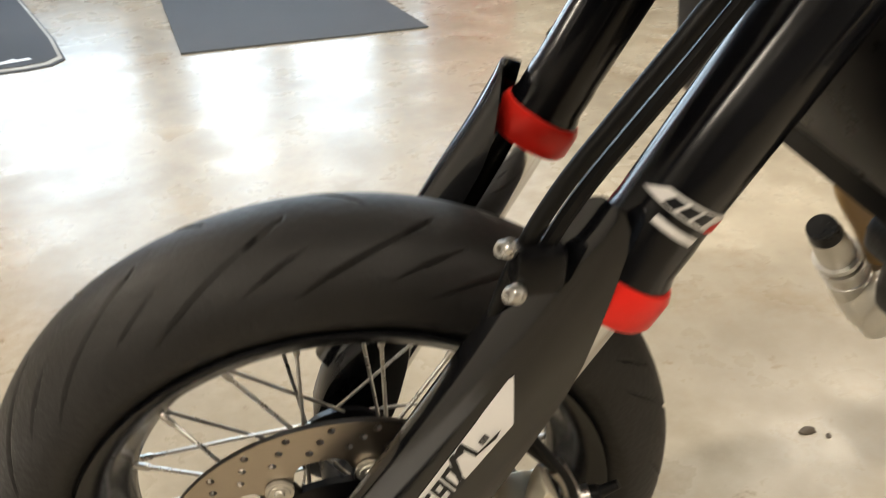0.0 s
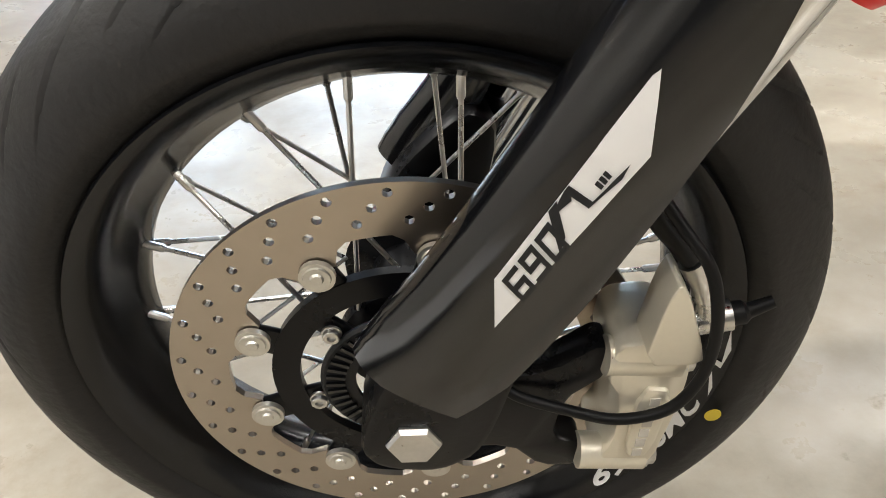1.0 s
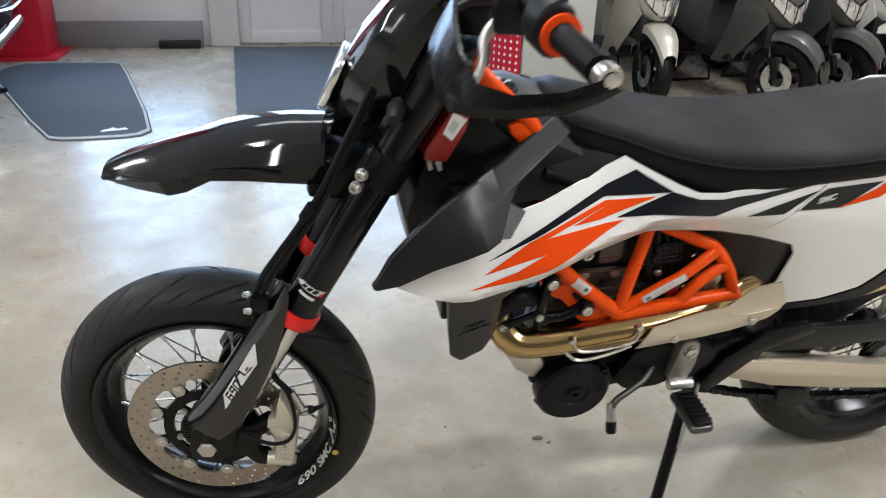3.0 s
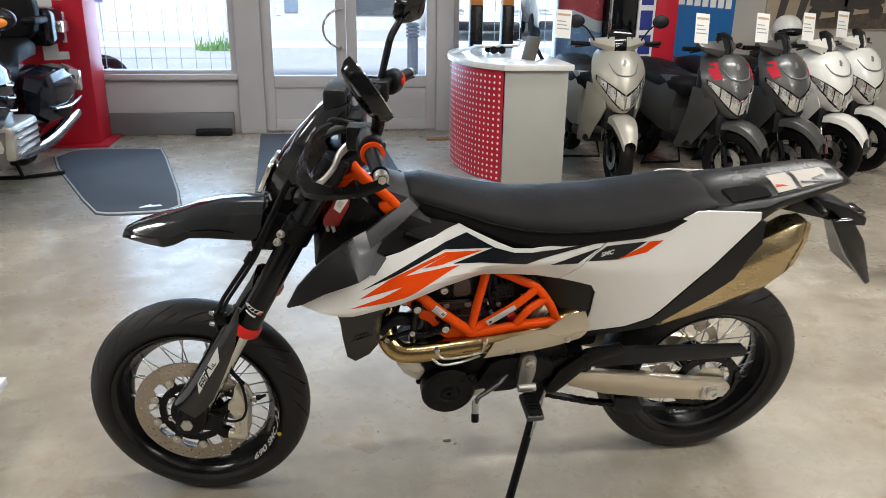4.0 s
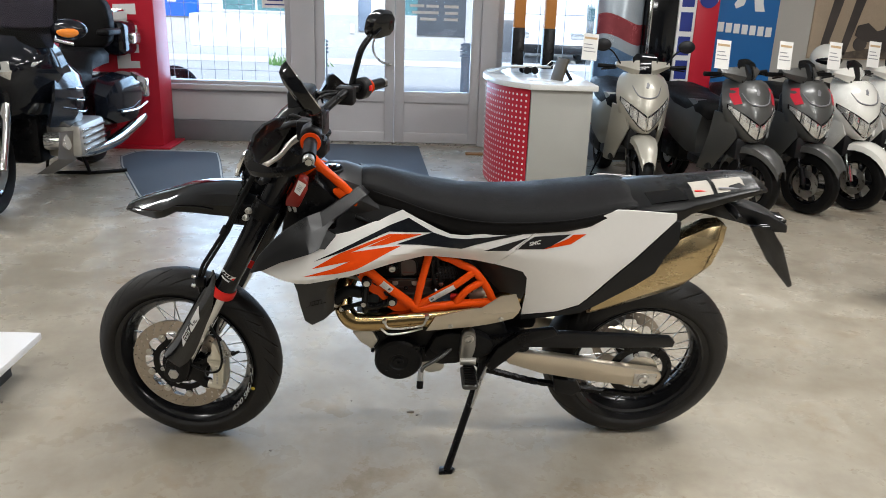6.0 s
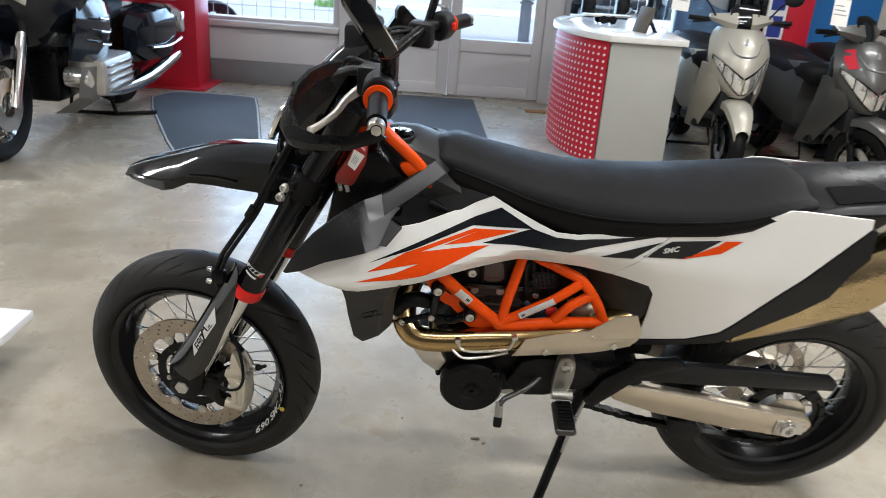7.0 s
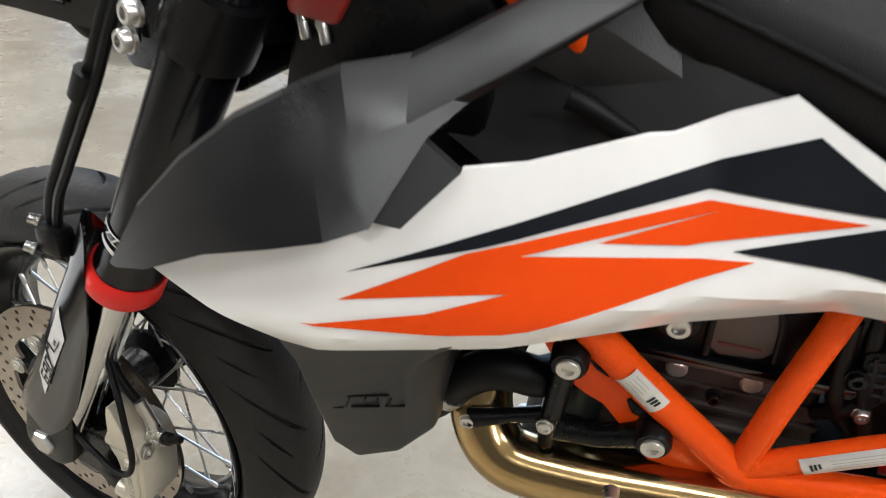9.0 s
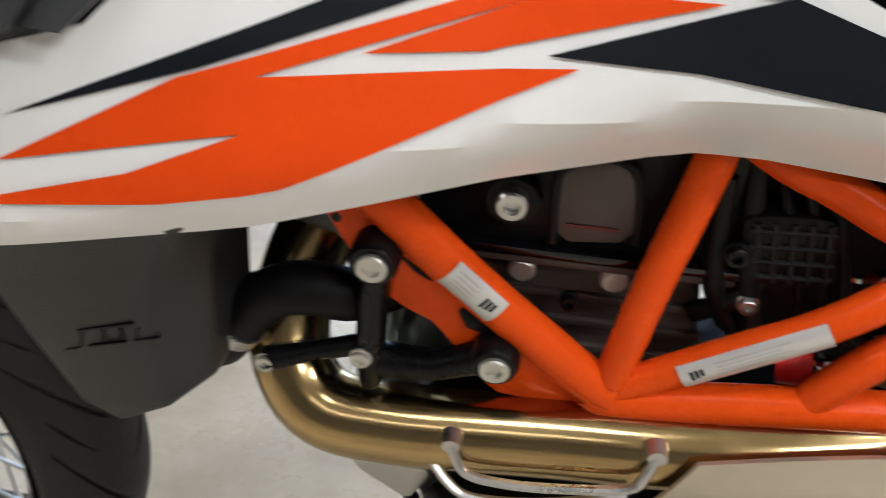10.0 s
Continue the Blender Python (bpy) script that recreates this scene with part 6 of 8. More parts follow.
bp("coolant_hose", tube([(0.452, -0.128, 0.585), (0.474, -0.130, 0.592), (0.4945, -0.130, 0.6165), (0.519, -0.130, 0.638), (0.5429, -0.128, 0.642), (0.566, -0.118, 0.633), (0.60, -0.08, 0.625)], [0.021, 0.021, 0.0175, 0.0175, 0.0175, 0.0175, 0.0175], 20, 5), RUBBER_SIDE, None, "black coolant hose")
bp("hose_clip", tube([(0.4835, -0.130, 0.6020), (0.4900, -0.130, 0.6100)], 0.0200, 22), STEEL, None, "steel hose clip")
bp("hose_stub", tube([(0.498, -0.105, 0.604), (0.470, -0.118, 0.596)], [0.023, 0.0235], 22), BLACKSATIN, None, "black radiator outlet")
bp("header_joint", tube([(0.600, -0.075, 0.650), (0.598, -0.080, 0.590), (0.596, -0.080, 0.535)], [0.019, 0.021, 0.023], 24), BLUESTEEL, None, "blue-grey steel pipe behind the bracket")
bp("oxygen_sensor", tube([(0.520, -0.085, 0.668), (0.550, -0.095, 0.668), (0.556, -0.097, 0.668), (0.578, -0.10, 0.667)], [0.0055, 0.0055, 0.008, 0.008], 12), ALU, None, "")

# ---- engine
bp("cylinder", soften(prism([(0.605, 0.545), (0.60, 0.60), (0.63, 0.665), (0.78, 0.665), (0.80, 0.54)], -0.085, 0.085), 0.008), ENGINE, None, "dark bronze engine cylinder")
for k in range(3):
    bp("cylinder_rib", box((0.625, -0.089, 0.582 + 0.022 * k), (0.79, -0.083, 0.588 + 0.022 * k), 0.001), ENGINE)
HEAD_ = bp("cylinder_head", soften(prism([(0.60, 0.668), (0.595, 0.75), (0.64, 0.79), (0.76, 0.79), (0.80, 0.74), (0.80, 0.668)], -0.095, 0.095), 0.008), ENGINEBLACK, None, "black cylinder head")
arch = [(0.684, 0.679), (0.682, 0.7214), (0.6884, 0.7334), (0.7000, 0.7385), (0.7154, 0.7395), (0.7286, 0.7275), (0.734, 0.685)]
bp("head_cover_panel", soften(prism(rounded(arch, 1), -0.101, -0.094), 0.002), ENGINE, HEAD_, "dark cast cover on the head")
ri = tube([(x, -0.101, z) for x, z in arch], 0.0028, 8, 3)
bp("cover_rim", ri, ENGINEBLACK, HEAD_)
bp("cover_mark", box((0.690, -0.1018, 0.692), (0.722, -0.1008, 0.6945)), DULLRED, HEAD_, "dull red mark")
bp("bolt_boss", tube([(0.658, -0.09, 0.708), (0.658, -0.106, 0.708)], [0.0175, 0.0155], 24), ENGINEBLACK, HEAD_)
bp("head_bolt", lathe([(0.0098, -0.105), (0.0098, -0.113), (0.0086, -0.1145), (0.0052, -0.1145), (0.0047, -0.1105), (0.0001, -0.1105)], 24, (0.658, 0, 0.709)), STEEL, HEAD_, "bright socket bolt")
bp("head_gasket", box((0.600, -0.104, 0.668), (0.800, 0.099, 0.6745), 0.0015), BLACKGLOSS, HEAD_)
bp("head_gasket", box((0.600, -0.100, 0.6600), (0.800, 0.099, 0.6655), 0.0012), ENGINE, HEAD_)
for x in (0.668, 0.726):
    bp("flange_bolt", tube([(x, -0.09, 0.652), (x, -0.097, 0.652), (x, -0.099, 0.652)], [0.009, 0.009, 0.007], 18), ALU, HEAD_)
bp("throttle_body", soften(prism([(0.80, 0.60), (0.80, 0.74), (0.93, 0.76), (0.96, 0.66), (0.92, 0.585)], -0.075, 0.075), 0.01), ENGINEBLACK, None, "black throttle body")
gr = soften(prism(rounded([(0.7885, 0.7100), (0.7930, 0.7165), (0.8350, 0.7190), (0.8420, 0.7120), (0.8500, 0.6780), (0.8440, 0.6700), (0.8040, 0.6655), (0.7980, 0.6720)], 1), -0.104, -0.080), 0.003)
AIRV = bp("valve_box", gr, RUBBER_SIDE, None, "black ribbed plastic valve")
for i in range(5):
    x0 = 0.7965 + 0.0098 * i
    bp("rib_cell", tube([(x0, -0.1045, 0.712 + 0.0008 * i), (x0 + 0.0085, -0.1045, 0.6715 + 0.0006 * i)], 0.0020, 8), BLACKMATT, AIRV)
for j in range(4):
    z0 = 0.7065 - 0.0105 * j
    bp("rib_cell", tube([(0.7930 + 0.0022 * j, -0.1045, z0), (0.8400 + 0.0022 * j, -0.1045, z0 + 0.0030)], 0.0020, 8), BLACKMATT, AIRV)
for a_, b_, c_ in (((0.79, -0.09, 0.745), (0.80, -0.10, 0.68), (0.815, -0.10, 0.63)), ((0.775, -0.095, 0.735), (0.785, -0.10, 0.66), (0.81, -0.09, 0.62)), ((0.83, -0.09, 0.69), (0.80, -0.1, 0.655), (0.78, -0.09, 0.63)), ((0.86, -0.09, 0.74), (0.90, -0.1, 0.72), (0.93, -0.09, 0.66))):
    bp("engine_hose", tube([a_, b_, c_], 0.007, 10, 5), RUBBER_SIDE, None, "black rubber hose")
bp("spring", tube([(0.885 + 0.016 * math.cos(t * 0.7), -0.06 + 0.016 * math.sin(t * 0.7), 0.56 + 0.0042 * t) for t in range(0, 30)], 0.0045, 8), CHROME, None, "bright shock absorber spring")
bp("red_knob", tube([(0.84, -0.095, 0.60), (0.86, -0.1, 0.605)], 0.013, 16), REDANO, None, "")
case = soften(prism([(0.545, 0.485), (0.555, 0.45), (0.60, 0.425), (0.61, 0.38), (0.625, 0.345), (0.70, 0.31), (0.76, 0.35), (0.86, 0.365), (0.92, 0.36), (1.0, 0.40), (1.03, 0.46), (1.0, 0.52), (0.90, 0.55), (0.65, 0.55), (0.58, 0.53)], -0.10, 0.03), 0.012)
CASE = bp("crankcase", case, ENGINEBLACK, None, "black engine crankcase")
bp("front_case", soften(prism([(0.535, 0.485), (0.560, 0.445), (0.60, 0.415), (0.62, 0.45), (0.60, 0.49)], -0.115, -0.02), 0.008), ALU, CASE, "bare aluminium case edge")
cc = lathe([(0.075, -0.098), (0.075, -0.128), (0.068, -0.136), (0.030, -0.138), (0.026, -0.134), (0.016, -0.134), (0.015, -0.139), (0.007, -0.139), (0.006, -0.133), (0.0001, -0.133)], 48, (0.682, 0, 0.385))
COV = bp("clutch_cover", cc, ENGINEBLACK, CASE, "round black engine cover")
for k in range(7):
    a = 2 * math.pi * k / 7 + 0.3
    bp("cover_bolt", bolt((0.682 + 0.082 * math.cos(a), -0.100, 0.395 + 0.080 * math.sin(a)), (0, -1, 0), 0.006, 0.010, 12), BLACKSATIN, COV)
bp("sprocket_cover", soften(prism(rounded([(0.77, 0.42), (0.80, 0.485), (0.92, 0.49), (0.985, 0.45), (0.97, 0.40), (0.86, 0.385)], 1), -0.128, -0.095), 0.006), ENGINEBLACK, CASE, "black sprocket cover")
bp("case_lower", soften(prism(rounded([(0.76, 0.40), (0.80, 0.365), (0.88, 0.37), (0.91, 0.41), (0.86, 0.44), (0.78, 0.44)], 1), -0.125, -0.09), 0.005), ENGINEBLACK, CASE)

for k, (x, z, r) in enumerate(((0.700, 0.775, 0.008), (0.665, 0.770, 0.008), (0.790, 0.690, 0.007), (0.805, 0.655, 0.006), (0.700, 0.640, 0.006), (0.905, 0.640, 0.007))):
    bp("engine_bolt", bolt((x, -0.104, z), (0, -1, 0), r, 0.008, 12), STEEL if k % 2 else BLACKSATIN)
for k in range(3):
    bp("wire", tube([(0.80 + 0.01 * k, -0.075, 0.765), (0.812 + 0.014 * k, -0.098, 0.72), (0.835 + 0.02 * k, -0.098, 0.66 - 0.012 * k), (0.86 + 0.03 * k, -0.08, 0.61)], 0.003, 8, 5), RUBBER_SIDE, None, "thin black wire")
bp("shock_ring", tube([(0.905, -0.075, 0.600), (0.925, -0.085, 0.606), (0.945, -0.075, 0.614)], [0.018, 0.020, 0.018], 16, 3), ALUPALE, None, "pale collar of the shock absorber")
for k in range(7):
    bp("case_rib", box((0.785 + 0.028 * k, -0.1035, 0.50), (0.790 + 0.028 * k, -0.099, 0.54), 0.001), ENGINEBLACK, CASE)
for a in range(0, 360, 45):
    bp("cover_rib", box((0.682 + 0.052 * math.cos(radians(a)) - 0.004, -0.1385, 0.385 + 0.052 * math.sin(radians(a)) - 0.004), (0.682 + 0.052 * math.cos(radians(a)) + 0.004, -0.1362, 0.385 + 0.052 * math.sin(radians(a)) + 0.004), 0.0015), ENGINEBLACK, COV)
bp("drain_plug", bolt((0.735, -0.128, 0.435), (0, -1, 0), 0.011, 0.008, 12), BLACKSATIN, CASE)
bp("oil_line", tube([(0.560, -0.11, 0.52), (0.60, -0.118, 0.498), (0.66, -0.118, 0.492), (0.74, -0.115, 0.50), (0.80, -0.11, 0.52)], 0.006, 10, 4), BLACKSATIN, None, "black oil line")

PUMP = bp("water_pump", tube([(0.664, 0.150, 0.345), (0.692, 0.150, 0.312), (0.730, 0.150, 0.268), (0.7589, 0.150, 0.2324), (0.800, 0.150, 0.185)], [0.020, 0.024, 0.026, 0.030, 0.030], 24, 2), ALU, CASE, "bare cast water pump elbow")
for p in ((0.7050, 0.2970), (0.7180, 0.2820), (0.7420, 0.2540)):
    bp("pump_band", tube([(p[0] - 0.003, 0.150, p[1] + 0.0035), (p[0] + 0.003, 0.150, p[1] - 0.0035)], 0.0305, 26), STEEL, PUMP, "steel hose band")
bp("pump_flange", soften(prism(rounded([(0.740, 0.205), (0.790, 0.150), (0.850, 0.165), (0.850, 0.235), (0.800, 0.270), (0.752, 0.262)], 1), 0.095, 0.150), 0.008), ALU, PUMP)
for x, z in ((0.752, 0.212), (0.838, 0.176), (0.798, 0.258)):
    bp("pump_bolt", bolt((x, 0.148, z), (0, 1, 0), 0.008, 0.010, 12), STEEL, PUMP)
bp("pump_mouth", tube([(0.652, 0.150, 0.358), (0.666, 0.150, 0.343)], [0.019, 0.0215], 20), BLACKSATIN, PUMP, "black hose mouth")
bp("tan_hose", tube([(0.640, 0.140, 0.480), (0.661, 0.150, 0.4278), (0.695, 0.155, 0.385), (0.740, 0.155, 0.335), (0.8171, 0.150, 0.2381)], 0.0165, 16, 4), mat("tan_rubber_hose", (0.34, 0.22, 0.09), 0.45), None, "tan hose at the pump")

# ---- gear lever, peg, stand
GL = bp("gear_lever", tube([(0.845, -0.120, 0.428), (0.815, -0.145, 0.414), (0.785, -0.157, 0.400), (0.762, -0.163, 0.388), (0.752, -0.166, 0.372)], [0.009, 0.008, 0.007, 0.007, 0.008], 12, 4, flat=0.7), DARKSTEEL, None, "dark steel gear lever")
bp("toe_peg", tube([(0.752, -0.160, 0.375), (0.750, -0.176, 0.352), (0.7495, -0.181, 0.345)], [0.0085, 0.0095, 0.009], 14), STEEL, GL)
bp("toe_rubber", tube([(0.7495, -0.181, 0.345), (0.748, -0.192, 0.328), (0.7478, -0.194, 0.325)], [0.0105, 0.0105, 0.008], 14), RUBBER_SIDE, GL, "black rubber toe piece")
pegb = soften(prism(rounded([(0.876, 0.505), (0.900, 0.512), (0.918, 0.50), (0.920, 0.44), (0.905, 0.39), (0.87, 0.40), (0.872, 0.45)], 1), -0.150, -0.120), 0.006)
PEGB = bp("footpeg_bracket", pegb, DULLALU, None, "grey cast footpeg bracket")
bp("bracket_bolt", bolt((0.897, -0.150, 0.485), (0, -1, 0), 0.013, 0.008, 12), STEEL, PEGB)
peg = [(0.893, -0.150, 0.400), (0.895, -0.19, 0.392), (0.897, -0.245, 0.383)]
PEG = bp("footpeg", soften(box((0.872, -0.262, 0.372), (0.922, -0.160, 0.392)), 0.012, 3), DARKSTEEL, None, "dark steel footpeg with a black rubber")
bp("peg_rubber", soften(box((0.877, -0.258, 0.390), (0.917, -0.170, 0.402)), 0.006), RUBBER_SIDE, PEG, "ribbed black rubber")
for k in range(7):
    bp("peg_rib", box((0.880, -0.252 + 0.0115 * k, 0.401), (0.914, -0.247 + 0.0115 * k, 0.406), 0.001), RUBBER_SIDE, PEG)
bp("peg_hinge", tube([(0.873, -0.150, 0.398), (0.922, -0.150, 0.398)], 0.012, 14), ALU, PEG)
foot = Vector((0.840, -0.280, 0.066))
STD = bp("side_stand", tube([(0.962, -0.100, 0.392), (0.945, -0.125, 0.335), (0.905, -0.185, 0.235), (0.868, -0.240, 0.140), tuple(foot)], [0.015, 0.014, 0.0125, 0.012, 0.0125], 16, 4), BLACKSATIN, None, "black steel side stand")
bp("stand_foot", soften(prism([(0.808, -0.018), (0.850, -0.016), (0.862, 0.004), (0.846, 0.018), (0.812, 0.014)], 0.0, 0.012, plane="xy"), 0.003), BLACKSATIN, STD)
STD_FOOT = STD.children[0]
STD_FOOT.location = (0.004, -0.280, 0.056)
STD_FOOT.rotation_euler = (radians(-11.5), 0, 0)
bp("stand_spring", tube([(0.968, -0.118, 0.372), (0.935, -0.160, 0.30), (0.915, -0.190, 0.245)], [0.004, 0.0065, 0.004], 10), STEEL, STD, "bright return spring")
bp("stand_bracket", box((0.935, -0.120, 0.360), (0.985, -0.08, 0.42), 0.008), BLACKSATIN)

# ---- swingarm, chain, rear brake
for s in (-1, 1):
    sa = soften(prism([(1.02, 0.420), (1.10, 0.408), (1.225, 0.388), (1.416, 0.352), (1.526, 0.335), (1.545, 0.315), (1.533, 0.286), (1.468, 0.272), (1.30, 0.296), (1.141, 0.328), (1.028, 0.368)], -0.126 if s < 0 else 0.098, -0.094 if s < 0 else 0.13), 0.007)
    SA = bp("swingarm", sa, ALUPALE, None, "pale cast aluminium swingarm")
    b = lathe([(0.024, 0), (0.024, 0.006), (0.019, 0.007), (0.019, 0.016), (0.010, 0.016), (0.009, 0.010), (0.0001, 0.010)], 24, axis="z")
    b.transform(Matrix.Translation((1.480, s * 0.127, 0.308)) @ Vector((0, s, 0)).to_track_quat("Z", "Y").to_matrix().to_4x4())
    bp("axle_nut", b, STEEL, SA, "bright axle nut")
    bp("adjuster_plate", soften(box((1.45, s * 0.127 - 0.002, 0.285), (1.525, s * 0.127 + 0.002, 0.328)), 0.001), STEEL, SA)
bp("swingarm_pivot", soften(prism([(0.93, 0.36), (0.95, 0.46), (1.06, 0.475), (1.10, 0.42), (1.04, 0.37)], -0.12, 0.12), 0.01), BLACKSATIN, None, "black swingarm pivot casting")
bp("chain_guard", soften(prism([(1.04, 0.436), (1.045, 0.482), (1.20, 0.490), (1.54, 0.473), (1.56, 0.455), (1.555, 0.434), (1.20, 0.432)], -0.128, -0.108), 0.004), BLACKMATT, None, "black plastic chain guard")
bp("hanger_plate", soften(prism([(0.955, 0.37), (0.99, 0.44), (1.06, 0.50), (1.16, 0.515), (1.18, 0.49), (1.08, 0.455), (1.03, 0.40), (0.98, 0.35)], -0.140, -0.120), 0.005), BLACKSATIN, None, "black hanger plate")
bp("inner_mudguard", loft([[(1.10, y, 0.52) for y in (-0.09, 0.09)], [(1.17, y, 0.60) for y in (-0.09, 0.09)], [(1.30, y, 0.665) for y in (-0.09, 0.09)], [(1.46, y, 0.70) for y in (-0.085, 0.085)]], ring=False), BLACKMATT, None, "black inner mudguard")
SPY = -0.086
SPR = bp("rear_sprocket", lathe([(0.078, -0.003), (0.097, -0.003), (0.104, -0.002), (0.104, 0.002), (0.097, 0.003), (0.078, 0.003)], 84, (AXR.x, SPY, AXR.z), closed=True), BLACKSATIN, None, "black rear sprocket")
for k in range(6):
    m = Matrix.Translation((AXR.x, SPY, AXR.z)) @ Matrix.Rotation(2 * math.pi * k / 6 + 0.2, 4, "Y")
    b = box((0.035, -0.003, -0.009), (0.082, 0.003, 0.009), 0.002)
    b.transform(m)
    bp("sprocket_arm", b, BLACKSATIN, SPR)
    bp("sprocket_bolt", bolt(m @ Vector((0.066, -0.003, 0)), (0, -1, 0), 0.007, 0.006, 12), STEEL, SPR)
bp("hub_flange", lathe([(0.052, -0.004), (0.060, -0.008), (0.060, 0.03), (0.03, 0.03)], 36, (AXR.x, SPY, AXR.z)), ALU, SPR, "bare alloy hub flange")
# chain: two straight runs and the wrap round the sprocket
cb_ = bmesh.new()
r_s = 0.100
loop = [Vector((0.955, SPY, 0.450)), Vector((1.465, SPY, 0.410))]
for k in range(13):
    a = radians(95 - 190 * k / 12)
    loop.append(Vector((AXR.x + r_s * math.cos(a), SPY, AXR.z + r_s * math.sin(a))))
loop += [Vector((1.30, SPY, 0.232)), Vector((1.12, SPY, 0.268)), Vector((0.955, SPY, 0.320)), Vector((0.93, SPY, 0.345))]
step = 0.0159
acc, links = 0.0, []
for p, q in zip(loop, loop[1:]):
    L = (q - p).length
    while acc < L:
        links.append((p + (q - p) * (acc / L), (q - p).normalized()))
        acc += step
    acc -= L
for i, (p, d) in enumerate(links):
    b = box((-0.0098, -0.0095 if i % 2 else -0.0075, -0.0068), (0.0098, 0.0095 if i % 2 else 0.0075, 0.0068))
    b.transform(Matrix.Translation(p) @ d.to_track_quat("X", "Z").to_matrix().to_4x4())
    join(cb_, b)
tagged(bp("drive_chain", cb_, BLACKSATIN, None, "dark steel drive chain"), kind="stuff")
bp("chain_guide", soften(prism([(1.19, 0.29), (1.27, 0.275), (1.29, 0.24), (1.26, 0.215), (1.20, 0.235)], -0.105, -0.07), 0.005), BLACKMATT, None, "black chain guide")
rd = disc_bm(0.120, 0.092, [(0.106, 2 * math.pi * k / 24, 0.003) for k in range(24)], 6, 0.075, 0.005, AXR)
bp("rear_brake_disc", rd, DISCSTEEL, None, "drilled rear brake disc", angle=30)

# ---------------------------------------------------------------- showroom things
# floor mats
m1 = [(-1.80, 4.62), (-1.74, 4.90), (-1.62, 4.97), (-1.06, 4.97), (-0.98, 4.90), (-0.53, 3.16), (-0.60, 3.03), (-0.95, 3.00), (-1.06, 3.05)]
c1 = Vector((sum(p[0] for p in m1) / len(m1), sum(p[1] for p in m1) / len(m1)))
MAT1 = thing("logo_mat", "charcoal display floor mat with a pale border line", "floor mat")
part("border", prism(rounded([c1 + (Vector(p) - c1) * 1.0 for p in m1], 1), 0.0, 0.006, plane="xy"), MATEDGE, MAT1, "pale woven border")
part("mat_field", prism(rounded([c1 + (Vector(p) - c1) * 0.965 for p in m1], 1), 0.0, 0.0085, plane="xy"), MAT, MAT1)
part("mat_edge", prism(rounded([c1 + (Vector(p) - c1) * 1.02 for p in m1], 1), 0.0, 0.004, plane="xy"), MAT, MAT1)
lg = prism([(-0.80, 3.11), (-0.66, 3.15), (-0.68, 3.18), (-0.72, 3.165), (-0.74, 3.19), (-0.79, 3.14)], 0.0086, 0.0096, plane="xy")
part("emblem", lg, LOGOWHITE, MAT1, "small white printed mark")
MAT2 = thing("door_mat", "large dark grey ribbed entrance mat before the door", "floor mat")
part("mat_field", prism([(-0.22, 5.50), (0.85, 5.50), (0.995, 2.98), (-0.075, 2.99)], 0.0, 0.008, plane="xy"), MAT, MAT2)
part("strip", box((1.30, 5.12, 0.0), (1.62, 5.22, 0.012), 0.003), BROWN, thing("wood_strip", "short brown wooden strip on the floor by the counter", "wood strip"))

# white display platform at the edge of the room
PLT = thing("display_platform", "low white display platform on a black base", "platform")
part("top_board", prism([(-2.4, -0.75), (-0.68, -0.70), (-0.671, 0.637), (-2.4, 0.71)], 0.118, 0.146, 0.003, plane="xy"), BOARDWHITE, PLT, "white top board")
part("base", prism([(-2.3, -0.65), (-0.78, -0.61), (-0.762, 0.555), (-2.3, 0.63)], 0.0, 0.117, plane="xy"), BOARDBLACK, PLT, "black recessed base")

# red column sign
COL = thing("sign_column", "tall red sign column with white block lettering", "sign column")
part("column", box((-2.075, 5.13, 0.02), (-1.545, 5.50, 3.28), 0.006), REDPANEL, COL)
part("foot_plate", box((-2.155, 5.04, 0.0), (-1.465, 5.56, 0.019), 0.003), REDPANEL, COL, "red foot plate")
for z0, h in ((0.72, 0.22), (1.02, 0.27), (1.36, 0.27), (1.70, 0.24), (2.00, 0.24)):
    part("letter_block", prism([(-1.90, z0), (-1.70, z0 + 0.01), (-1.70, z0 + h * 0.32), (-1.78, z0 + h * 0.32), (-1.78, z0 + h * 0.66), (-1.70, z0 + h * 0.66), (-1.70, z0 + h), (-1.90, z0 + h - 0.01)], 5.126, 5.1296), LOGOWHITE, COL)

HS = thing("hanging_sign", "dark navy sign panel hanging at the window top", "sign", pose(0, 0, 0))
part("panel", box((-2.42, 5.20, 1.37), (-2.10, 5.24, 2.2), 0.006), mat("navy_sign", (0.012, 0.016, 0.04), 0.4, vary=0.15), HS)
part("hanger", tube([(-2.35, 5.22, 2.2), (-2.35, 5.22, 3.3)], 0.008, 8), STEEL, HS)
part("hanger", tube([(-2.16, 5.22, 2.2), (-2.16, 5.22, 3.3)], 0.008, 8), STEEL, HS)

# counter: curved red perforated front, grey flank, pale top
CTR = thing("reception_counter", "reception counter with a curved red dotted front and grey side", "counter")
arc = []
for k in range(25):
    a = radians(68 - 118 * k / 24)
    arc.append(Vector((1.385 + 0.39 * (1 - math.cos(a)), 4.18 - 0.73 * math.sin(a))))
front = bmesh.new()
rows = [[front.verts.new((p.x, p.y, z)) for p in arc] for z in (0.02, 0.815)]
for i in range(len(arc) - 1):
    front.faces.new((rows[0][i], rows[0][i + 1], rows[1][i + 1], rows[1][i]))
part("curved_front", thicken(front, 0.012), REDPANEL, CTR, "curved red front panel")
part("grey_side", box((1.640, 3.488, 0.0), (2.09, 3.516, 0.815), 0.002), COUNTERGREY, CTR, "grey laminate side panel")
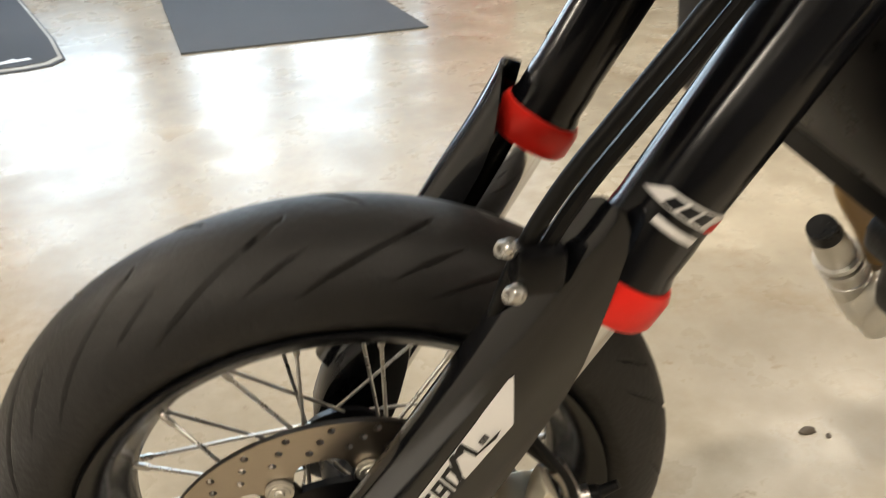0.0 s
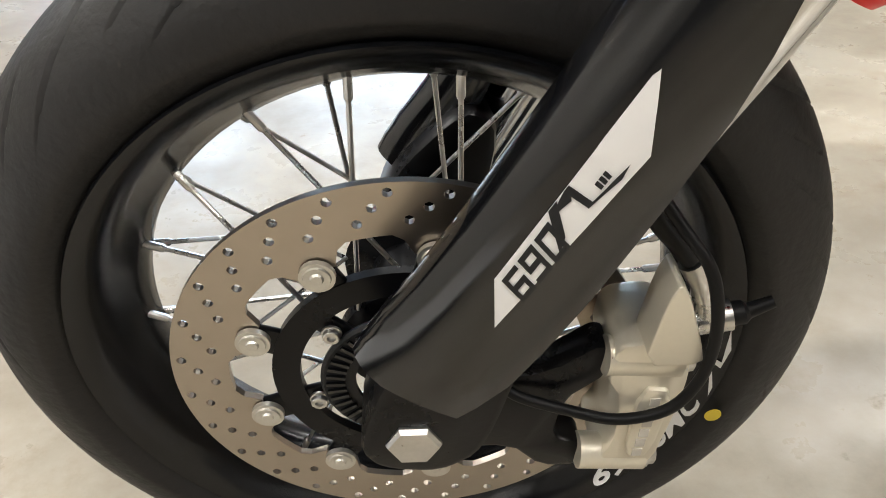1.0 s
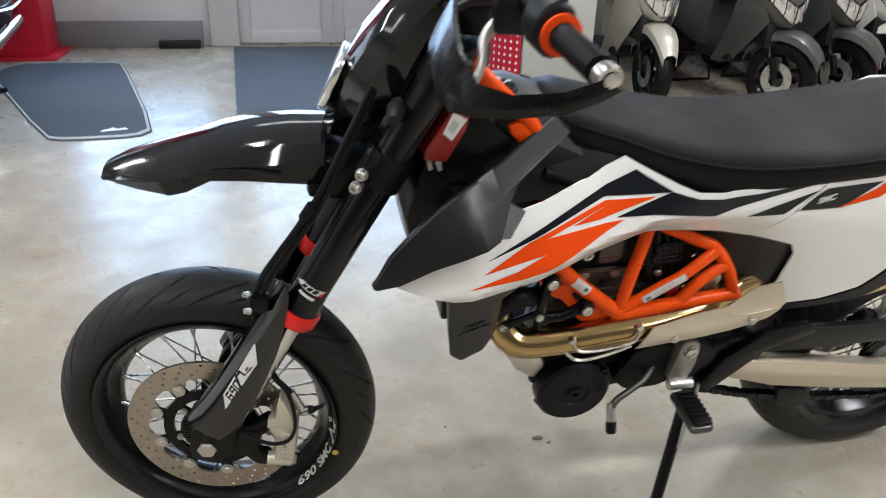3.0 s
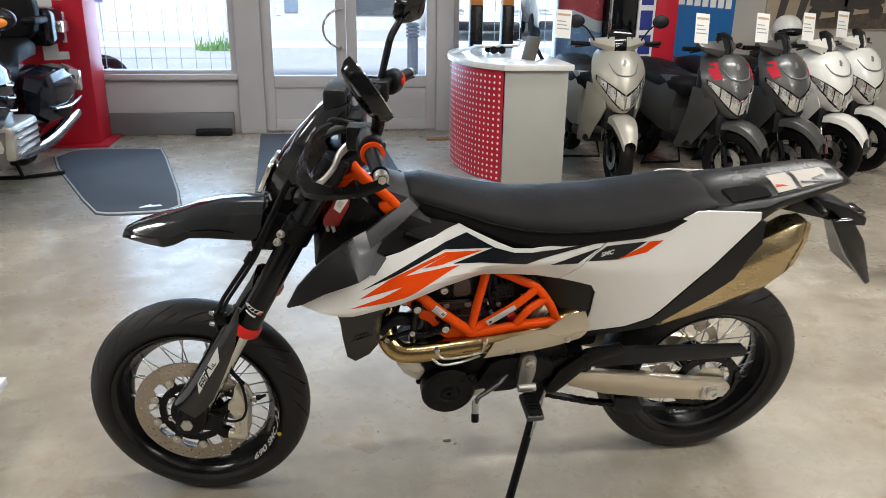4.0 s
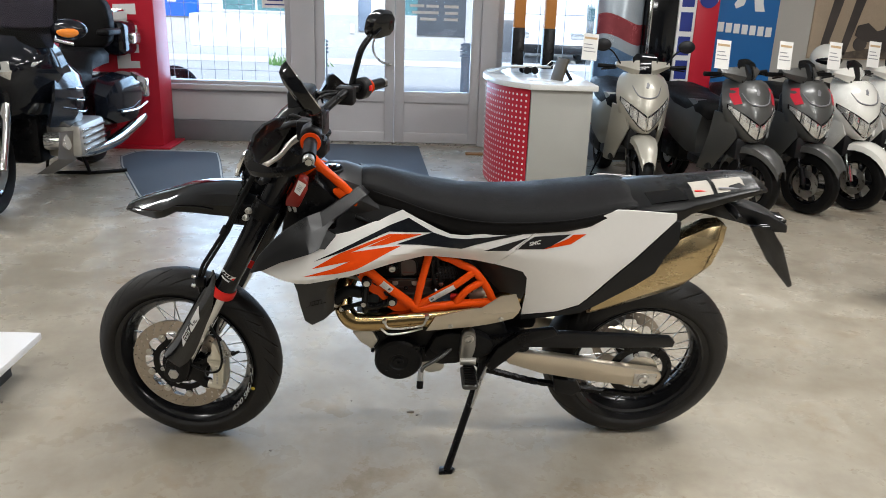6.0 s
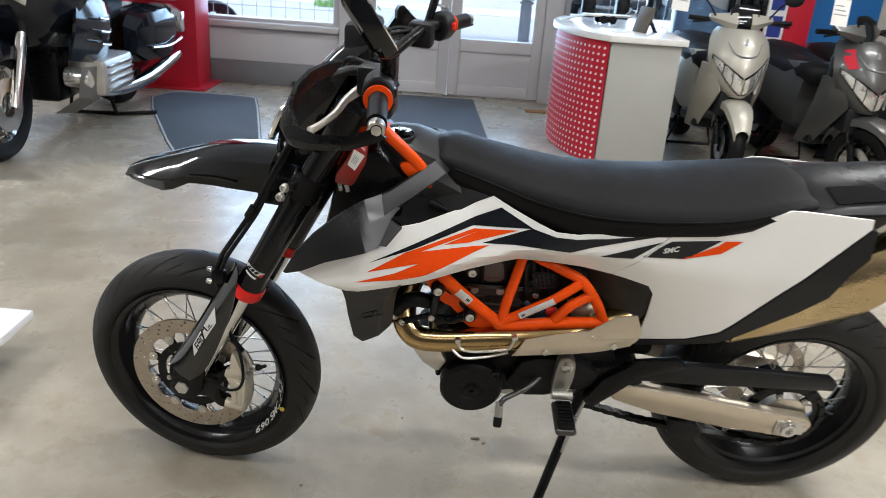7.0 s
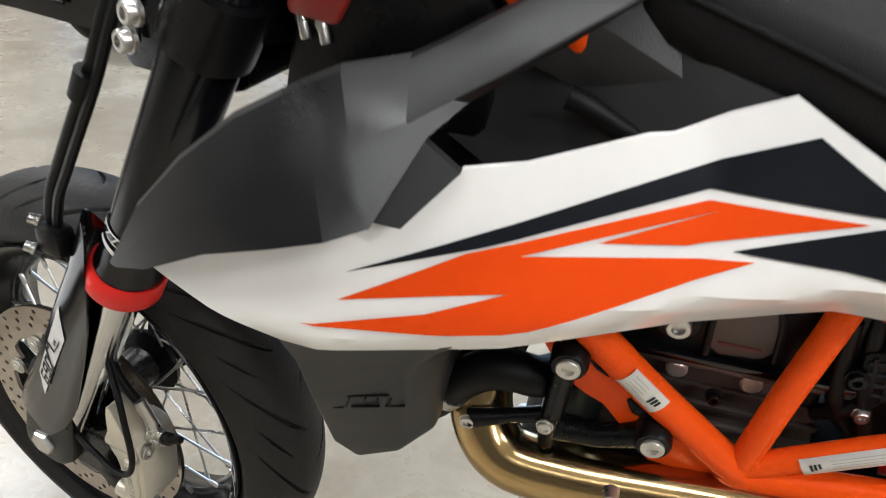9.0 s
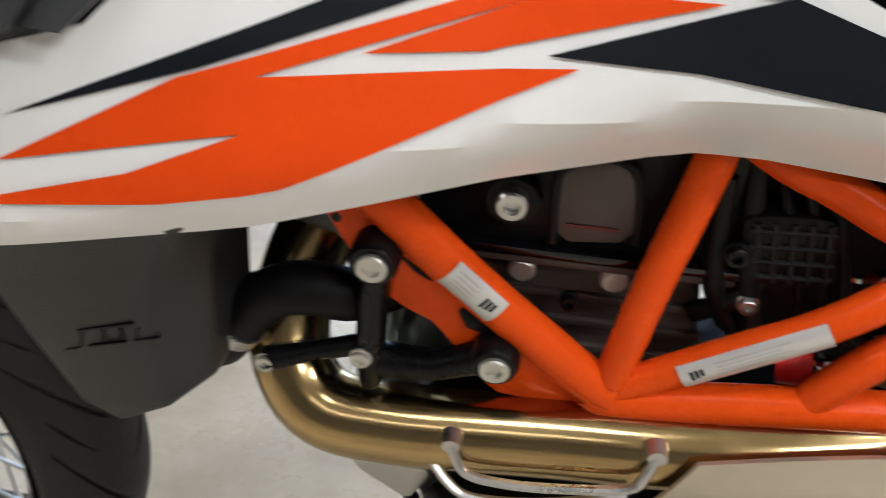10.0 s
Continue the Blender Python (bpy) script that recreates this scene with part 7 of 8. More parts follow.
part("grey_side", box((2.062, 3.518, 0.0), (2.09, 4.70, 0.815), 0.002), COUNTERGREY, CTR, "grey laminate side panel")
topc = [(p.x - 0.035, p.y - 0.01) for p in arc] + [(2.12, 4.74), (2.12, 3.45), (1.62, 3.45)]
part("countertop", prism(topc, 0.818, 0.860, 0.006, plane="xy"), COUNTERTOP, CTR, "pale marbled countertop")
# white dots on the red front
dots = bmesh.new()
seglen = [0.0]
for a, b in zip(arc, arc[1:]):
    seglen.append(seglen[-1] + (b - a).length)
nrow, step_ = 19, 0.042
u = 0.02
col_i = 0
while u < seglen[-1] - 0.02:
    x, y = interp(u, seglen, [p.x for p in arc]), interp(u, seglen, [p.y for p in arc])
    x2, y2 = interp(u + 0.01, seglen, [p.x for p in arc]), interp(u + 0.01, seglen, [p.y for p in arc])
    tx_ = Vector((x2 - x, y2 - y, 0)).normalized()
    nx = Vector((-tx_.y, tx_.x, 0))
    for r in range(nrow):
        z = 0.05 + 0.0425 * r
        if z < 0.80:
            c = Vector((x, y, z)) + nx * 0.0145
            dots.faces.new([dots.verts.new(c + 0.0092 * (math.cos(2 * math.pi * q / 8) * tx_ + math.sin(2 * math.pi * q / 8) * Vector((0, 0, 1)))) for q in range(8)])
    u += step_
    col_i += 1
tagged(part("white_dots", dots, LOGOWHITE, CTR, "rows of small white dots"), kind="stuff")
# things on the counter
TOY = thing("toy_trailer", "silver model trailer with small black wheels on the counter", "model vehicle", pose(1.66, 4.25, 0.86, 0, 0, 12))
part("bed", box((-0.10, -0.05, 0.05), (0.24, 0.05, 0.065), 0.003, None), ALU, TOY)
part("ramp", prism([(-0.28, 0.012), (-0.10, 0.05), (-0.10, 0.058), (-0.28, 0.018)], -0.045, 0.045), ALU, TOY)
for x in (0.03, 0.10):
    for s in (-1, 1):
        part("wheel", lathe([(0.012, -0.009), (0.028, -0.011), (0.030, 0), (0.028, 0.011), (0.012, 0.009)], 18, (x, s * 0.05, 0.03)), RUBBER_SIDE, TOY)
part("rail", tube([(0.24, -0.05, 0.065), (0.28, -0.05, 0.10), (0.28, 0.05, 0.10), (0.24, 0.05, 0.065)], 0.004, 8), STEEL, TOY)
PF = thing("picture_stand", "small dark photo frame leaning on a stand on the counter", "photo frame", pose(1.86, 3.78, 0.86, 0, 0, 25))
fr = prism([(0, 0), (0.02, 0), (0.07, 0.16), (0.05, 0.165)], -0.07, 0.07, 0.003)
part("frame", fr, mat("dark_bronze_frame", (0.10, 0.08, 0.05), 0.4), PF)
part("strut", prism([(0.055, 0.115), (0.063, 0.115), (0.15, 0.0), (0.14, 0.0)], -0.02, 0.02), BLACKMATT, PF)
part("paper_pad", box((-0.22, -0.06, 0.0), (-0.06, 0.05, 0.004)), PAPER, PF)

# striped posts at the window
for i, x in enumerate((1.78, 2.07)):
    PST = thing("display_post", "black display post with an orange upper part at the window", "post", pose(x, 5.42, 0), "striped posts")
    part("post_foot", box((-0.055, -0.055, 0.0), (0.055, 0.055, 1.18), 0.006), BLACKSATIN, PST)
    part("post_head", box((-0.052, -0.052, 1.181), (0.052, 0.052, 2.2), 0.006), mat("amber_wood", (0.55, 0.22, 0.04), 0.5), PST, "orange upper part")

# drinks corner: can-shaped cooler, dark vending machine, blue banner
CAN = thing("can_cooler", "tall can-shaped cooler printed blue and red", "drinks cooler", pose(2.66, 5.15, 0))
CANW = mat("cooler_print_pale", (0.42, 0.47, 0.52), 0.25, metal=0.4, vary=0.15, scale=3)
CANRED = mat("cooler_print_red", (0.30, 0.06, 0.07), 0.25, metal=0.3, vary=0.3, scale=6)
CANBLUE = mat("cooler_print_blue", (0.12, 0.20, 0.34), 0.25, metal=0.3, vary=0.35, scale=6)
part("body", lathe([(0.20, 0.0), (0.22, 0.05), (0.22, 1.62), (0.19, 1.72), (0.0001, 1.72)], 40, axis="z"), CANW, CAN)
for z0, z1, mt_, r in ((0.30, 0.52, CANRED, 0.2225), (0.62, 1.02, CANBLUE, 0.2225), (1.12, 1.30, CANRED, 0.2225)):
    b = bmesh.new()
    rws = [[b.verts.new((r * math.cos(radians(a)), r * math.sin(radians(a)), z + 0.05 * math.sin(radians(a * 2)))) for a in range(200, 331, 10)] for z in (z0, z1)]
    for i in range(len(rws[0]) - 1):
        b.faces.new((rws[0][i], rws[0][i + 1], rws[1][i + 1], rws[1][i]))
    part("printed_band", b, mt_, CAN)
VEND = thing("vending_machine", "dark drinks vending machine with a blue, white and red side", "vending machine", pose(0, 0, 0))
part("cabinet", box((2.86, 4.96, 0.03), (3.14, 5.42, 1.83), 0.008), BLACKGLOSS, VEND)
part("side_white", box((3.142, 4.95, 0.03), (3.30, 5.42, 1.83), 0.004), LOGOWHITE, VEND, "white printed strip")
part("side_red", box((3.302, 4.945, 0.03), (3.505, 5.42, 1.83), 0.004), REDPANEL, VEND, "red printed strip")
part("edge_strip", box((2.875, 4.945, 0.3), (2.905, 4.958, 1.7), 0.002), CHROME, VEND)
for k in range(5):
    z = 0.58 + 0.21 * k
    part("letter_block", box((3.165, 4.9465, z), (3.275, 4.9495, z + 0.165)), DEEPBLUE, VEND)


def half_disc(a0, a1, r, wav, n=14):
    return [(r * math.cos(radians(a0 + (a1 - a0) * k / n)), r * math.sin(radians(a0 + (a1 - a0) * k / n))) for k in range(n + 1)]


part("round_badge", prism([(3.40 + u, 1.52 + v) for u, v in half_disc(0, 359, 0.095, 0, 28)], 4.940, 4.944), LOGOWHITE, VEND)
part("badge_half", prism([(3.40 + u, 1.54 + v) for u, v in half_disc(8, 172, 0.085, 0)], 4.937, 4.9395), REDPANEL, VEND)
part("badge_half", prism([(3.40 + u, 1.50 + v) for u, v in half_disc(188, 352, 0.085, 0)], 4.937, 4.9395), DEEPBLUE, VEND)

BAN = thing("brand_banner", "blue roll-up banner with white lettering and emblem", "banner", pose(0, 0.04, 0))
part("cloth", box((3.52, 5.02, 0.05), (4.10, 5.026, 2.2)), BLUE, BAN)
part("foot", box((3.50, 4.96, 0.0), (4.12, 5.08, 0.05), 0.008), ALU, BAN)
for k in range(7):
    x = 3.555 + 0.075 * k
    part("letter_block", prism([(x + u, 1.215 - 0.006 * k + v) for u, v in ((0, 0), (0.055, 0), (0.055, 0.085), (0, 0.085))], 5.0155, 5.0195), LOGOWHITE, BAN)
part("emblem", prism([(3.70, 1.42), (3.77, 1.45), (3.80, 1.56), (3.86, 1.50), (3.88, 1.40), (3.97, 1.40), (3.95, 1.46), (3.93, 1.58), (3.90, 1.72), (3.94, 1.80), (3.86, 1.88), (3.78, 1.80), (3.74, 1.66), (3.72, 1.52), (3.68, 1.46)], 5.0165, 5.0195), LOGOWHITE, BAN, "plain white emblem shape")

# poster with a plain dim scooter silhouette
POS = thing("wall_poster", "large beige wall poster with dark scooter silhouettes", "poster")
POSB = mat("poster_beige", (0.44, 0.35, 0.25), 0.6, vary=0.18, scale=1.4)
POSD = mat("poster_dark_print", (0.06, 0.05, 0.045), 0.6, vary=0.3)
POSG = mat("poster_ground_print", (0.10, 0.08, 0.06), 0.6, vary=0.5, scale=25)
part("print", box((4.62, 5.428, 0.98), (7.1, 5.447, 2.6)), POSB, POS)
part("print_ground", prism([(4.75, 0.99), (7.0, 0.99), (7.0, 1.14), (5.7, 1.14), (5.15, 1.08)], 5.424, 5.4275), POSG, POS)
for k, (x0, x1, x2) in enumerate(((4.72, 4.80, 4.98), (4.92, 5.02, 5.04))):
    part("print_shadow", prism([(x0, 1.02), (x0 + 0.07, 1.02), (x1 + 0.14, 1.75), (x2, 2.3), (x1 + 0.03, 1.75)], 5.424, 5.4275), POSD, POS)


def sil(cx, cz, s, mirror=1):
    y0, y1 = 5.419, 5.4235
    for wx in (-0.30, 0.32):
        part("print_wheel", prism([(cx + mirror * wx * s + 0.15 * s * math.cos(radians(a)), cz + 0.15 * s + 0.15 * s * math.sin(radians(a))) for a in range(0, 360, 24)], y0, y1), POSD, POS)
    part("print_body", prism([(cx + mirror * u * s, cz + v * s) for u, v in ((-0.45, 0.32), (-0.42, 0.52), (-0.2, 0.58), (0.02, 0.42), (0.16, 0.46), (0.24, 0.84), (0.14, 0.90), (0.30, 0.94), (0.34, 0.70), (0.42, 0.42), (0.40, 0.24), (0.05, 0.18), (-0.2, 0.20))], y0 - 0.004, y0 - 0.0005), POSD, POS)


sil(5.26, 1.06, 0.46)
sil(5.62, 1.08, 0.50, -1)

# scattered bits of dirt on the floor
DIRT = mat("floor_dirt", (0.10, 0.08, 0.06), 0.9, vary=0.3)
for k, (x, y, s) in enumerate(((0.773, 0.305, 0.016), (0.795, 0.285, 0.008), (0.552, 0.385, 0.006), (0.31, 0.05, 0.007), (0.05, -0.25, 0.008), (0.10, -0.29, 0.006), (0.02, -0.22, 0.005), (-0.70, 0.35, 0.007), (0.60, 0.62, 0.004), (2.4, 0.9, 0.006))):
    b = bmesh.new()
    bmesh.ops.create_icosphere(b, subdivisions=2, radius=1)
    for v in b.verts:
        v.co *= 1 + 0.35 * noise.noise(v.co * 1.7 + Vector((k * 3.1, 0, 0)))
        v.co = Vector((v.co.x * s * 0.95, v.co.y * s * 0.5, max(0, v.co.z + 0.25) * s * 0.25))
    o = obj("dirt_crumb", b, DIRT)
    o.matrix_world = pose(x, y, 0.0, 0, 0, 40 * k)
    tagged(o, "small brown crumb of dirt on the concrete floor", "dirt", "crumbs of dirt")


# ---------------------------------------------------------------- scooters
def small_wheel(parent, name, c, r, w, rim_mat, spokes, label):
    t = part(name, lathe([(r * 0.66, -w * 0.8), (r * 0.8, -w), (r * 0.93, -w * 0.9), (r, -w * 0.35), (r, w * 0.35), (r * 0.93, w * 0.9), (r * 0.8, w), (r * 0.66, w * 0.8)], 40, c, "x", closed=True), RUBBER_SIDE, parent, label)
    part("rim", lathe([(r * 0.67, -w * 0.75), (r * 0.70, -w * 0.8), (r * 0.60, -w * 0.5), (r * 0.60, w * 0.5), (r * 0.70, w * 0.8), (r * 0.67, w * 0.75)], 40, c, "x", closed=True), rim_mat, t)
    for k in range(spokes):
        a = 2 * math.pi * k / spokes + 0.3
        b = box((-w * 0.35, -r * 0.08, r * 0.12), (w * 0.35, r * 0.08, r * 0.63), 0.004)
        b.transform(Matrix.Translation(c) @ Matrix.Rotation(a, 4, "X"))
        part("wheel_spoke", b, rim_mat, t)
    part("hub", lathe([(0.0001, -w * 0.9), (r * 0.2, -w * 0.8), (r * 0.2, w * 0.8), (0.0001, w * 0.9)], 20, c, "x"), rim_mat, t)
    return t


def scooter(m, paint, inner, label, stripe=None, mirrors=True, fork=BLACKSATIN, seat_mat=SEAT, turn=0.0):
    """Heads to -y; the front wheel touches the ground at the origin."""
    S = thing("scooter", label, "scooter", m, "row of scooters")
    R = 0.225
    for nm, y, wd in (("front_wheel", 0.0, 0.05), ("rear_wheel", 1.30, 0.06)):
        W_ = small_wheel(S, nm, (0, y, R), R, wd, BLACKGLOSS, 5, "wheel with black cast rim")
        if stripe:
            for s in (-1, 1):
                part("pinstripe", lathe([(R * 0.70, s * wd * 0.82), (R * 0.735, s * wd * 0.84), (R * 0.735, s * wd * 0.80), (R * 0.70, s * wd * 0.80)], 36, (0, y, R), "x", closed=True), REDPANEL, W_)
        part("brake_disc", lathe([(0.05, -wd - 0.006), (0.10, -wd - 0.006), (0.10, -wd - 0.002), (0.05, -wd - 0.002)], 28, (0, y, R), "x", closed=True), STEEL, W_)
    for s in (-1, 1):
        part("fork_leg", tube([(s * 0.078, 0.0, R), (s * 0.078, 0.035, 0.34), (s * 0.078, 0.055, 0.345), (s * 0.072, 0.12, 0.58)], [0.021, 0.021, 0.016, 0.016], 12), fork, S)
    fd = []
    for k in range(11):
        a = radians(28 + 128 * k / 10)
        r = 0.272 + 0.012 * math.sin(math.pi * k / 10)
        y, z = -r * math.cos(a), R + 0.012 + r * math.sin(a)
        w = 0.088 * math.sin(math.pi * (0.12 + 0.72 * k / 10)) ** 0.7
        fd.append([(-w, y, z - 0.062), (-w * 0.96, y, z - 0.02), (-w * 0.6, y, z - 0.002), (0, y, z + 0.006), (w * 0.6, y, z - 0.002), (w * 0.96, y, z - 0.02), (w, y, z - 0.062)])
    part("front_fender", thicken(loft(fd, ring=False), 0.004), paint, S, "rounded front fender")
    AZ = (0.535, 0.57, 0.64, 0.72, 0.80, 0.87, 0.92, 0.945)

    def apron(x, z, off=0.0):
        """The skin of the front apron."""
        w = interp(z, AZ, (0.085, 0.125, 0.165, 0.190, 0.198, 0.190, 0.165, 0.130))
        y = interp(z, AZ, (-0.030, -0.052, -0.062, -0.052, -0.022, 0.022, 0.070, 0.105))
        return Vector((x, y + 0.17 * min(1.0, abs(x) / w) ** 2.3 - off, z)), w
    ap_ = []
    for z in (0.535, 0.552, 0.57, 0.605, 0.64, 0.68, 0.72, 0.76, 0.80, 0.835, 0.87, 0.895, 0.92, 0.935, 0.945):
        w = apron(0, z)[1]
        ap_.append([apron(w * t / 8, z)[0] for t in range(-8, 9)] + [(w * 0.8, 0.21, z), (-w * 0.8, 0.21, z)])
    A = part("front_apron", loft(ap_), paint, S, "painted front apron", 50)

    def eye(u, edge, s):
        """Up the headlight's swept outline: u from the middle out to the tip, edge from 0 (low) to 1 (high)."""
        lo, hi = 0.560 + 0.200 * u ** 1.5, 0.655 + 0.130 * u ** 1.1
        return s * 0.178 * u, lo + (hi - lo) * edge
    for s in (-1, 1):
        part("leg_shield", thicken(loft([[(s * 0.150, 0.060, 0.70), (s * 0.196, 0.150, 0.72), (s * 0.198, 0.24, 0.72)], [(s * 0.115, 0.020, 0.56), (s * 0.192, 0.17, 0.56), (s * 0.205, 0.27, 0.55)], [(s * 0.125, 0.10, 0.47), (s * 0.190, 0.24, 0.45), (s * 0.205, 0.33, 0.43)], [(s * 0.140, 0.21, 0.36), (s * 0.182, 0.32, 0.33), (s * 0.195, 0.41, 0.31)], [(s * 0.140, 0.30, 0.27), (s * 0.165, 0.38, 0.26), (s * 0.180, 0.46, 0.26)]], ring=False), 0.012), paint, S, "", 45)
        bz_ = []
        for k in range(13):
            u = 0.02 + 0.98 * k / 12
            bz_.append([apron(eye(u, e, s)[0], eye(u, e, s)[1], 0.0025)[0] for e in (-0.10, 0.35, 0.7, 1.10)])
        part("headlight_bezel", thicken(loft(bz_, ring=False), 0.004), BLACKGLOSS, A)
        for i, (u0, u1) in enumerate(((0.03, 0.36), (0.39, 0.66), (0.69, 0.97))):
            cell = []
            for k in range(5):
                u = u0 + (u1 - u0) * k / 4
                bulge = 0.006 + 0.006 * math.sin(math.pi * k / 4)
                cell.append([apron(eye(u, e, s)[0], eye(u, e, s)[1], bulge)[0] for e in (0.02, 0.3, 0.6, 0.96)])
            part("headlight", thicken(loft(cell, ring=False), 0.003), LENS, A, "clear faceted headlight cell", 20)
        if stripe:
            part("stripe", thicken(loft([[apron(s * 0.110, 0.80, 0.006)[0], apron(s * 0.150, 0.785, 0.006)[0]], [apron(s * 0.120, 0.86, 0.006)[0], apron(s * 0.165, 0.84, 0.006)[0]], [apron(s * 0.110, 0.90, 0.006)[0], apron(s * 0.150, 0.89, 0.006)[0]]], ring=False), 0.003), stripe, A, "red corner stripe")
    groove = [apron(x, z, 0.004)[0] for x, z in ((-0.105, 0.868), (-0.075, 0.812), (-0.04, 0.795), (0, 0.790), (0.04, 0.795), (0.075, 0.812), (0.105, 0.868))]
    part("chin", tube(groove, [0.002, 0.005, 0.006, 0.006, 0.006, 0.005, 0.002], 8, 4), DARKGREY, A, "dark curved groove")
    part("emblem", thicken(loft([[apron(x, z, 0.003)[0] for x, z in row] for row in (((-0.016, 0.86), (0.002, 0.855)), ((-0.010, 0.875), (0.014, 0.878)), ((-0.004, 0.893), (0.008, 0.897)))], ring=False), 0.002), DARKGREY, A)
    part("wheel_well", box((-0.105, 0.03, 0.40), (0.105, 0.27, 0.56), 0.02), BLACKMATT, S)
    # handlebar cowl and screen
    for s in (-1, 1):
        hc = []
        for x, zc_, h, y, d in ((0.045, 0.985, 0.062, 0.135, 0.15), (0.09, 0.990, 0.052, 0.150, 0.13), (0.14, 0.998, 0.036, 0.178, 0.10), (0.20, 1.005, 0.020, 0.215, 0.05)):
            hc.append([(s * x, y + 0.02, zc_ - h), (s * x, y, zc_ - h * 0.2), (s * x, y + 0.03, zc_ + h * 0.9), (s * x, y + d, zc_ + h * 0.7), (s * x, y + d, zc_ - h * 0.6)])
        part("handlebar_cowl", loft(hc), paint, S, "painted handlebar cowl", 45)
    part("screen", thicken(loft([[(-0.055, 0.150, 0.925), (0, 0.142, 0.918), (0.055, 0.150, 0.925)], [(-0.085, 0.158, 0.985), (0, 0.146, 0.985), (0.085, 0.158, 0.985)], [(-0.095, 0.185, 1.055), (0, 0.17, 1.06), (0.095, 0.185, 1.055)], [(-0.06, 0.21, 1.085), (0, 0.20, 1.092), (0.06, 0.21, 1.085)]], ring=False), 0.006), BLACKGLOSS, S, "small dark fly screen")
    part("neck", tube([(0, 0.20, 0.86), (0, 0.23, 0.95)], [0.09, 0.06], 16), inner, S)
    for s in (-1, 1):
        part("grip", tube([(s * 0.20, 0.235, 0.985), (s * 0.33, 0.265, 0.99)], 0.016, 12), RUBBER_SIDE, S)
        part("brake_lever", tube([(s * 0.20, 0.205, 0.98), (s * 0.31, 0.225, 0.965)], 0.006, 8), BLACKSATIN, S)
        if mirrors:
            M_ = part("mirror", tube([(s * 0.17, 0.22, 1.01), (s * 0.23, 0.22, 1.09), (s * 0.28, 0.23, 1.12)], 0.006, 8, 3), BLACKSATIN, S)
            part("mirror_housing", sphere((s * 0.31, 0.235, 1.14), 0.055, (1.15, 0.35, 0.85)), BLACKMATT, M_)
    part("floorboard", box((-0.17, 0.28, 0.27), (0.17, 0.68, 0.34), 0.02), inner, S, "dark floorboard")
    part("inner_shield", box((-0.17, 0.20, 0.40), (0.17, 0.27, 0.86), 0.03), inner, S)
    rb = []
    for y, zt, zb, w in ((0.62, 0.66, 0.32, 0.13), (0.72, 0.74, 0.34, 0.17), (0.95, 0.73, 0.40, 0.185), (1.25, 0.75, 0.48, 0.17), (1.55, 0.78, 0.58, 0.12), (1.66, 0.78, 0.66, 0.06)):
        rb.append([(-w, y, zb), (-w * 1.05, y, (zt + zb) / 2), (-w * 0.8, y, zt), (w * 0.8, y, zt), (w * 1.05, y, (zt + zb) / 2), (w, y, zb)])
    part("rear_body", loft(rb), paint, S, "painted rear body", 50)
    st_ = []
    for y, zt, w in ((0.58, 0.69, 0.08), (0.64, 0.735, 0.13), (0.85, 0.745, 0.165), (1.05, 0.765, 0.17), (1.12, 0.79, 0.17), (1.40, 0.81, 0.15), (1.55, 0.79, 0.10)):
        st_.append([(-w, y, zt - 0.09), (-w * 1.03, y, zt - 0.045), (-w * 0.85, y, zt - 0.008), (0, y, zt + 0.006), (w * 0.85, y, zt - 0.008), (w * 1.03, y, zt - 0.045), (w, y, zt - 0.09)])
    part("seat", loft(st_), seat_mat, S, "black vinyl seat", 60)
    part("engine", box((-0.12, 0.95, 0.20), (0.10, 1.35, 0.42), 0.03), BLACKSATIN, S)
    part("muffler", tube([(0.13, 1.0, 0.26), (0.15, 1.2, 0.30), (0.16, 1.5, 0.36)], [0.03, 0.055, 0.055], 16), BLACKMATT, S)
    part("stand", tube([(-0.10, 0.90, 0.22), (-0.17, 0.95, 0.01), (0.17, 0.95, 0.01), (0.10, 0.90, 0.22)], 0.012, 8), BLACKSATIN, S)
    if turn:
        m_t = Matrix.Translation((0, 0.09, 0)) @ Matrix.Rotation(radians(turn), 4, "Z") @ Matrix.Translation((0, -0.09, 0))
        for o in S.children:
            if o.name.split(".")[0] in ("front_wheel", "fork_leg", "front_fender", "handlebar_cowl", "screen", "grip", "brake_lever", "mirror"):
                o.matrix_local = m_t
    return S


SILVER = mat("silver_green_paint", (0.40, 0.38, 0.32), 0.36, metal=0.3, vary=0.03, coat=0.3, spread=0.02)
GREYP = mat("dark_grey_paint", (0.075, 0.075, 0.072), 0.34, metal=0.35, vary=0.04, coat=0.3, spread=0.02)
PEARL = mat("pearl_white_paint", (0.68, 0.67, 0.62), 0.25, vary=0.04, coat=0.5)
SCOOTERS = [((2.47, 3.40, 0), -2, SILVER, None, True, "silver-beige scooter with a dark screen"), ((3.17, 3.13, 0), 4, GREYP, REDPANEL, False, "dark grey scooter with red corner stripes"),
            ((3.65, 3.22, 0), 4, GREYP, REDPANEL, False, "dark grey scooter with red corner stripes"), ((4.08, 3.36, 0), 4, PEARL, None, False, "pearl white scooter with a black screen"), ((4.56, 3.68, 0), 3, PEARL, None, False, "pearl white sports scooter at the end of the row")]
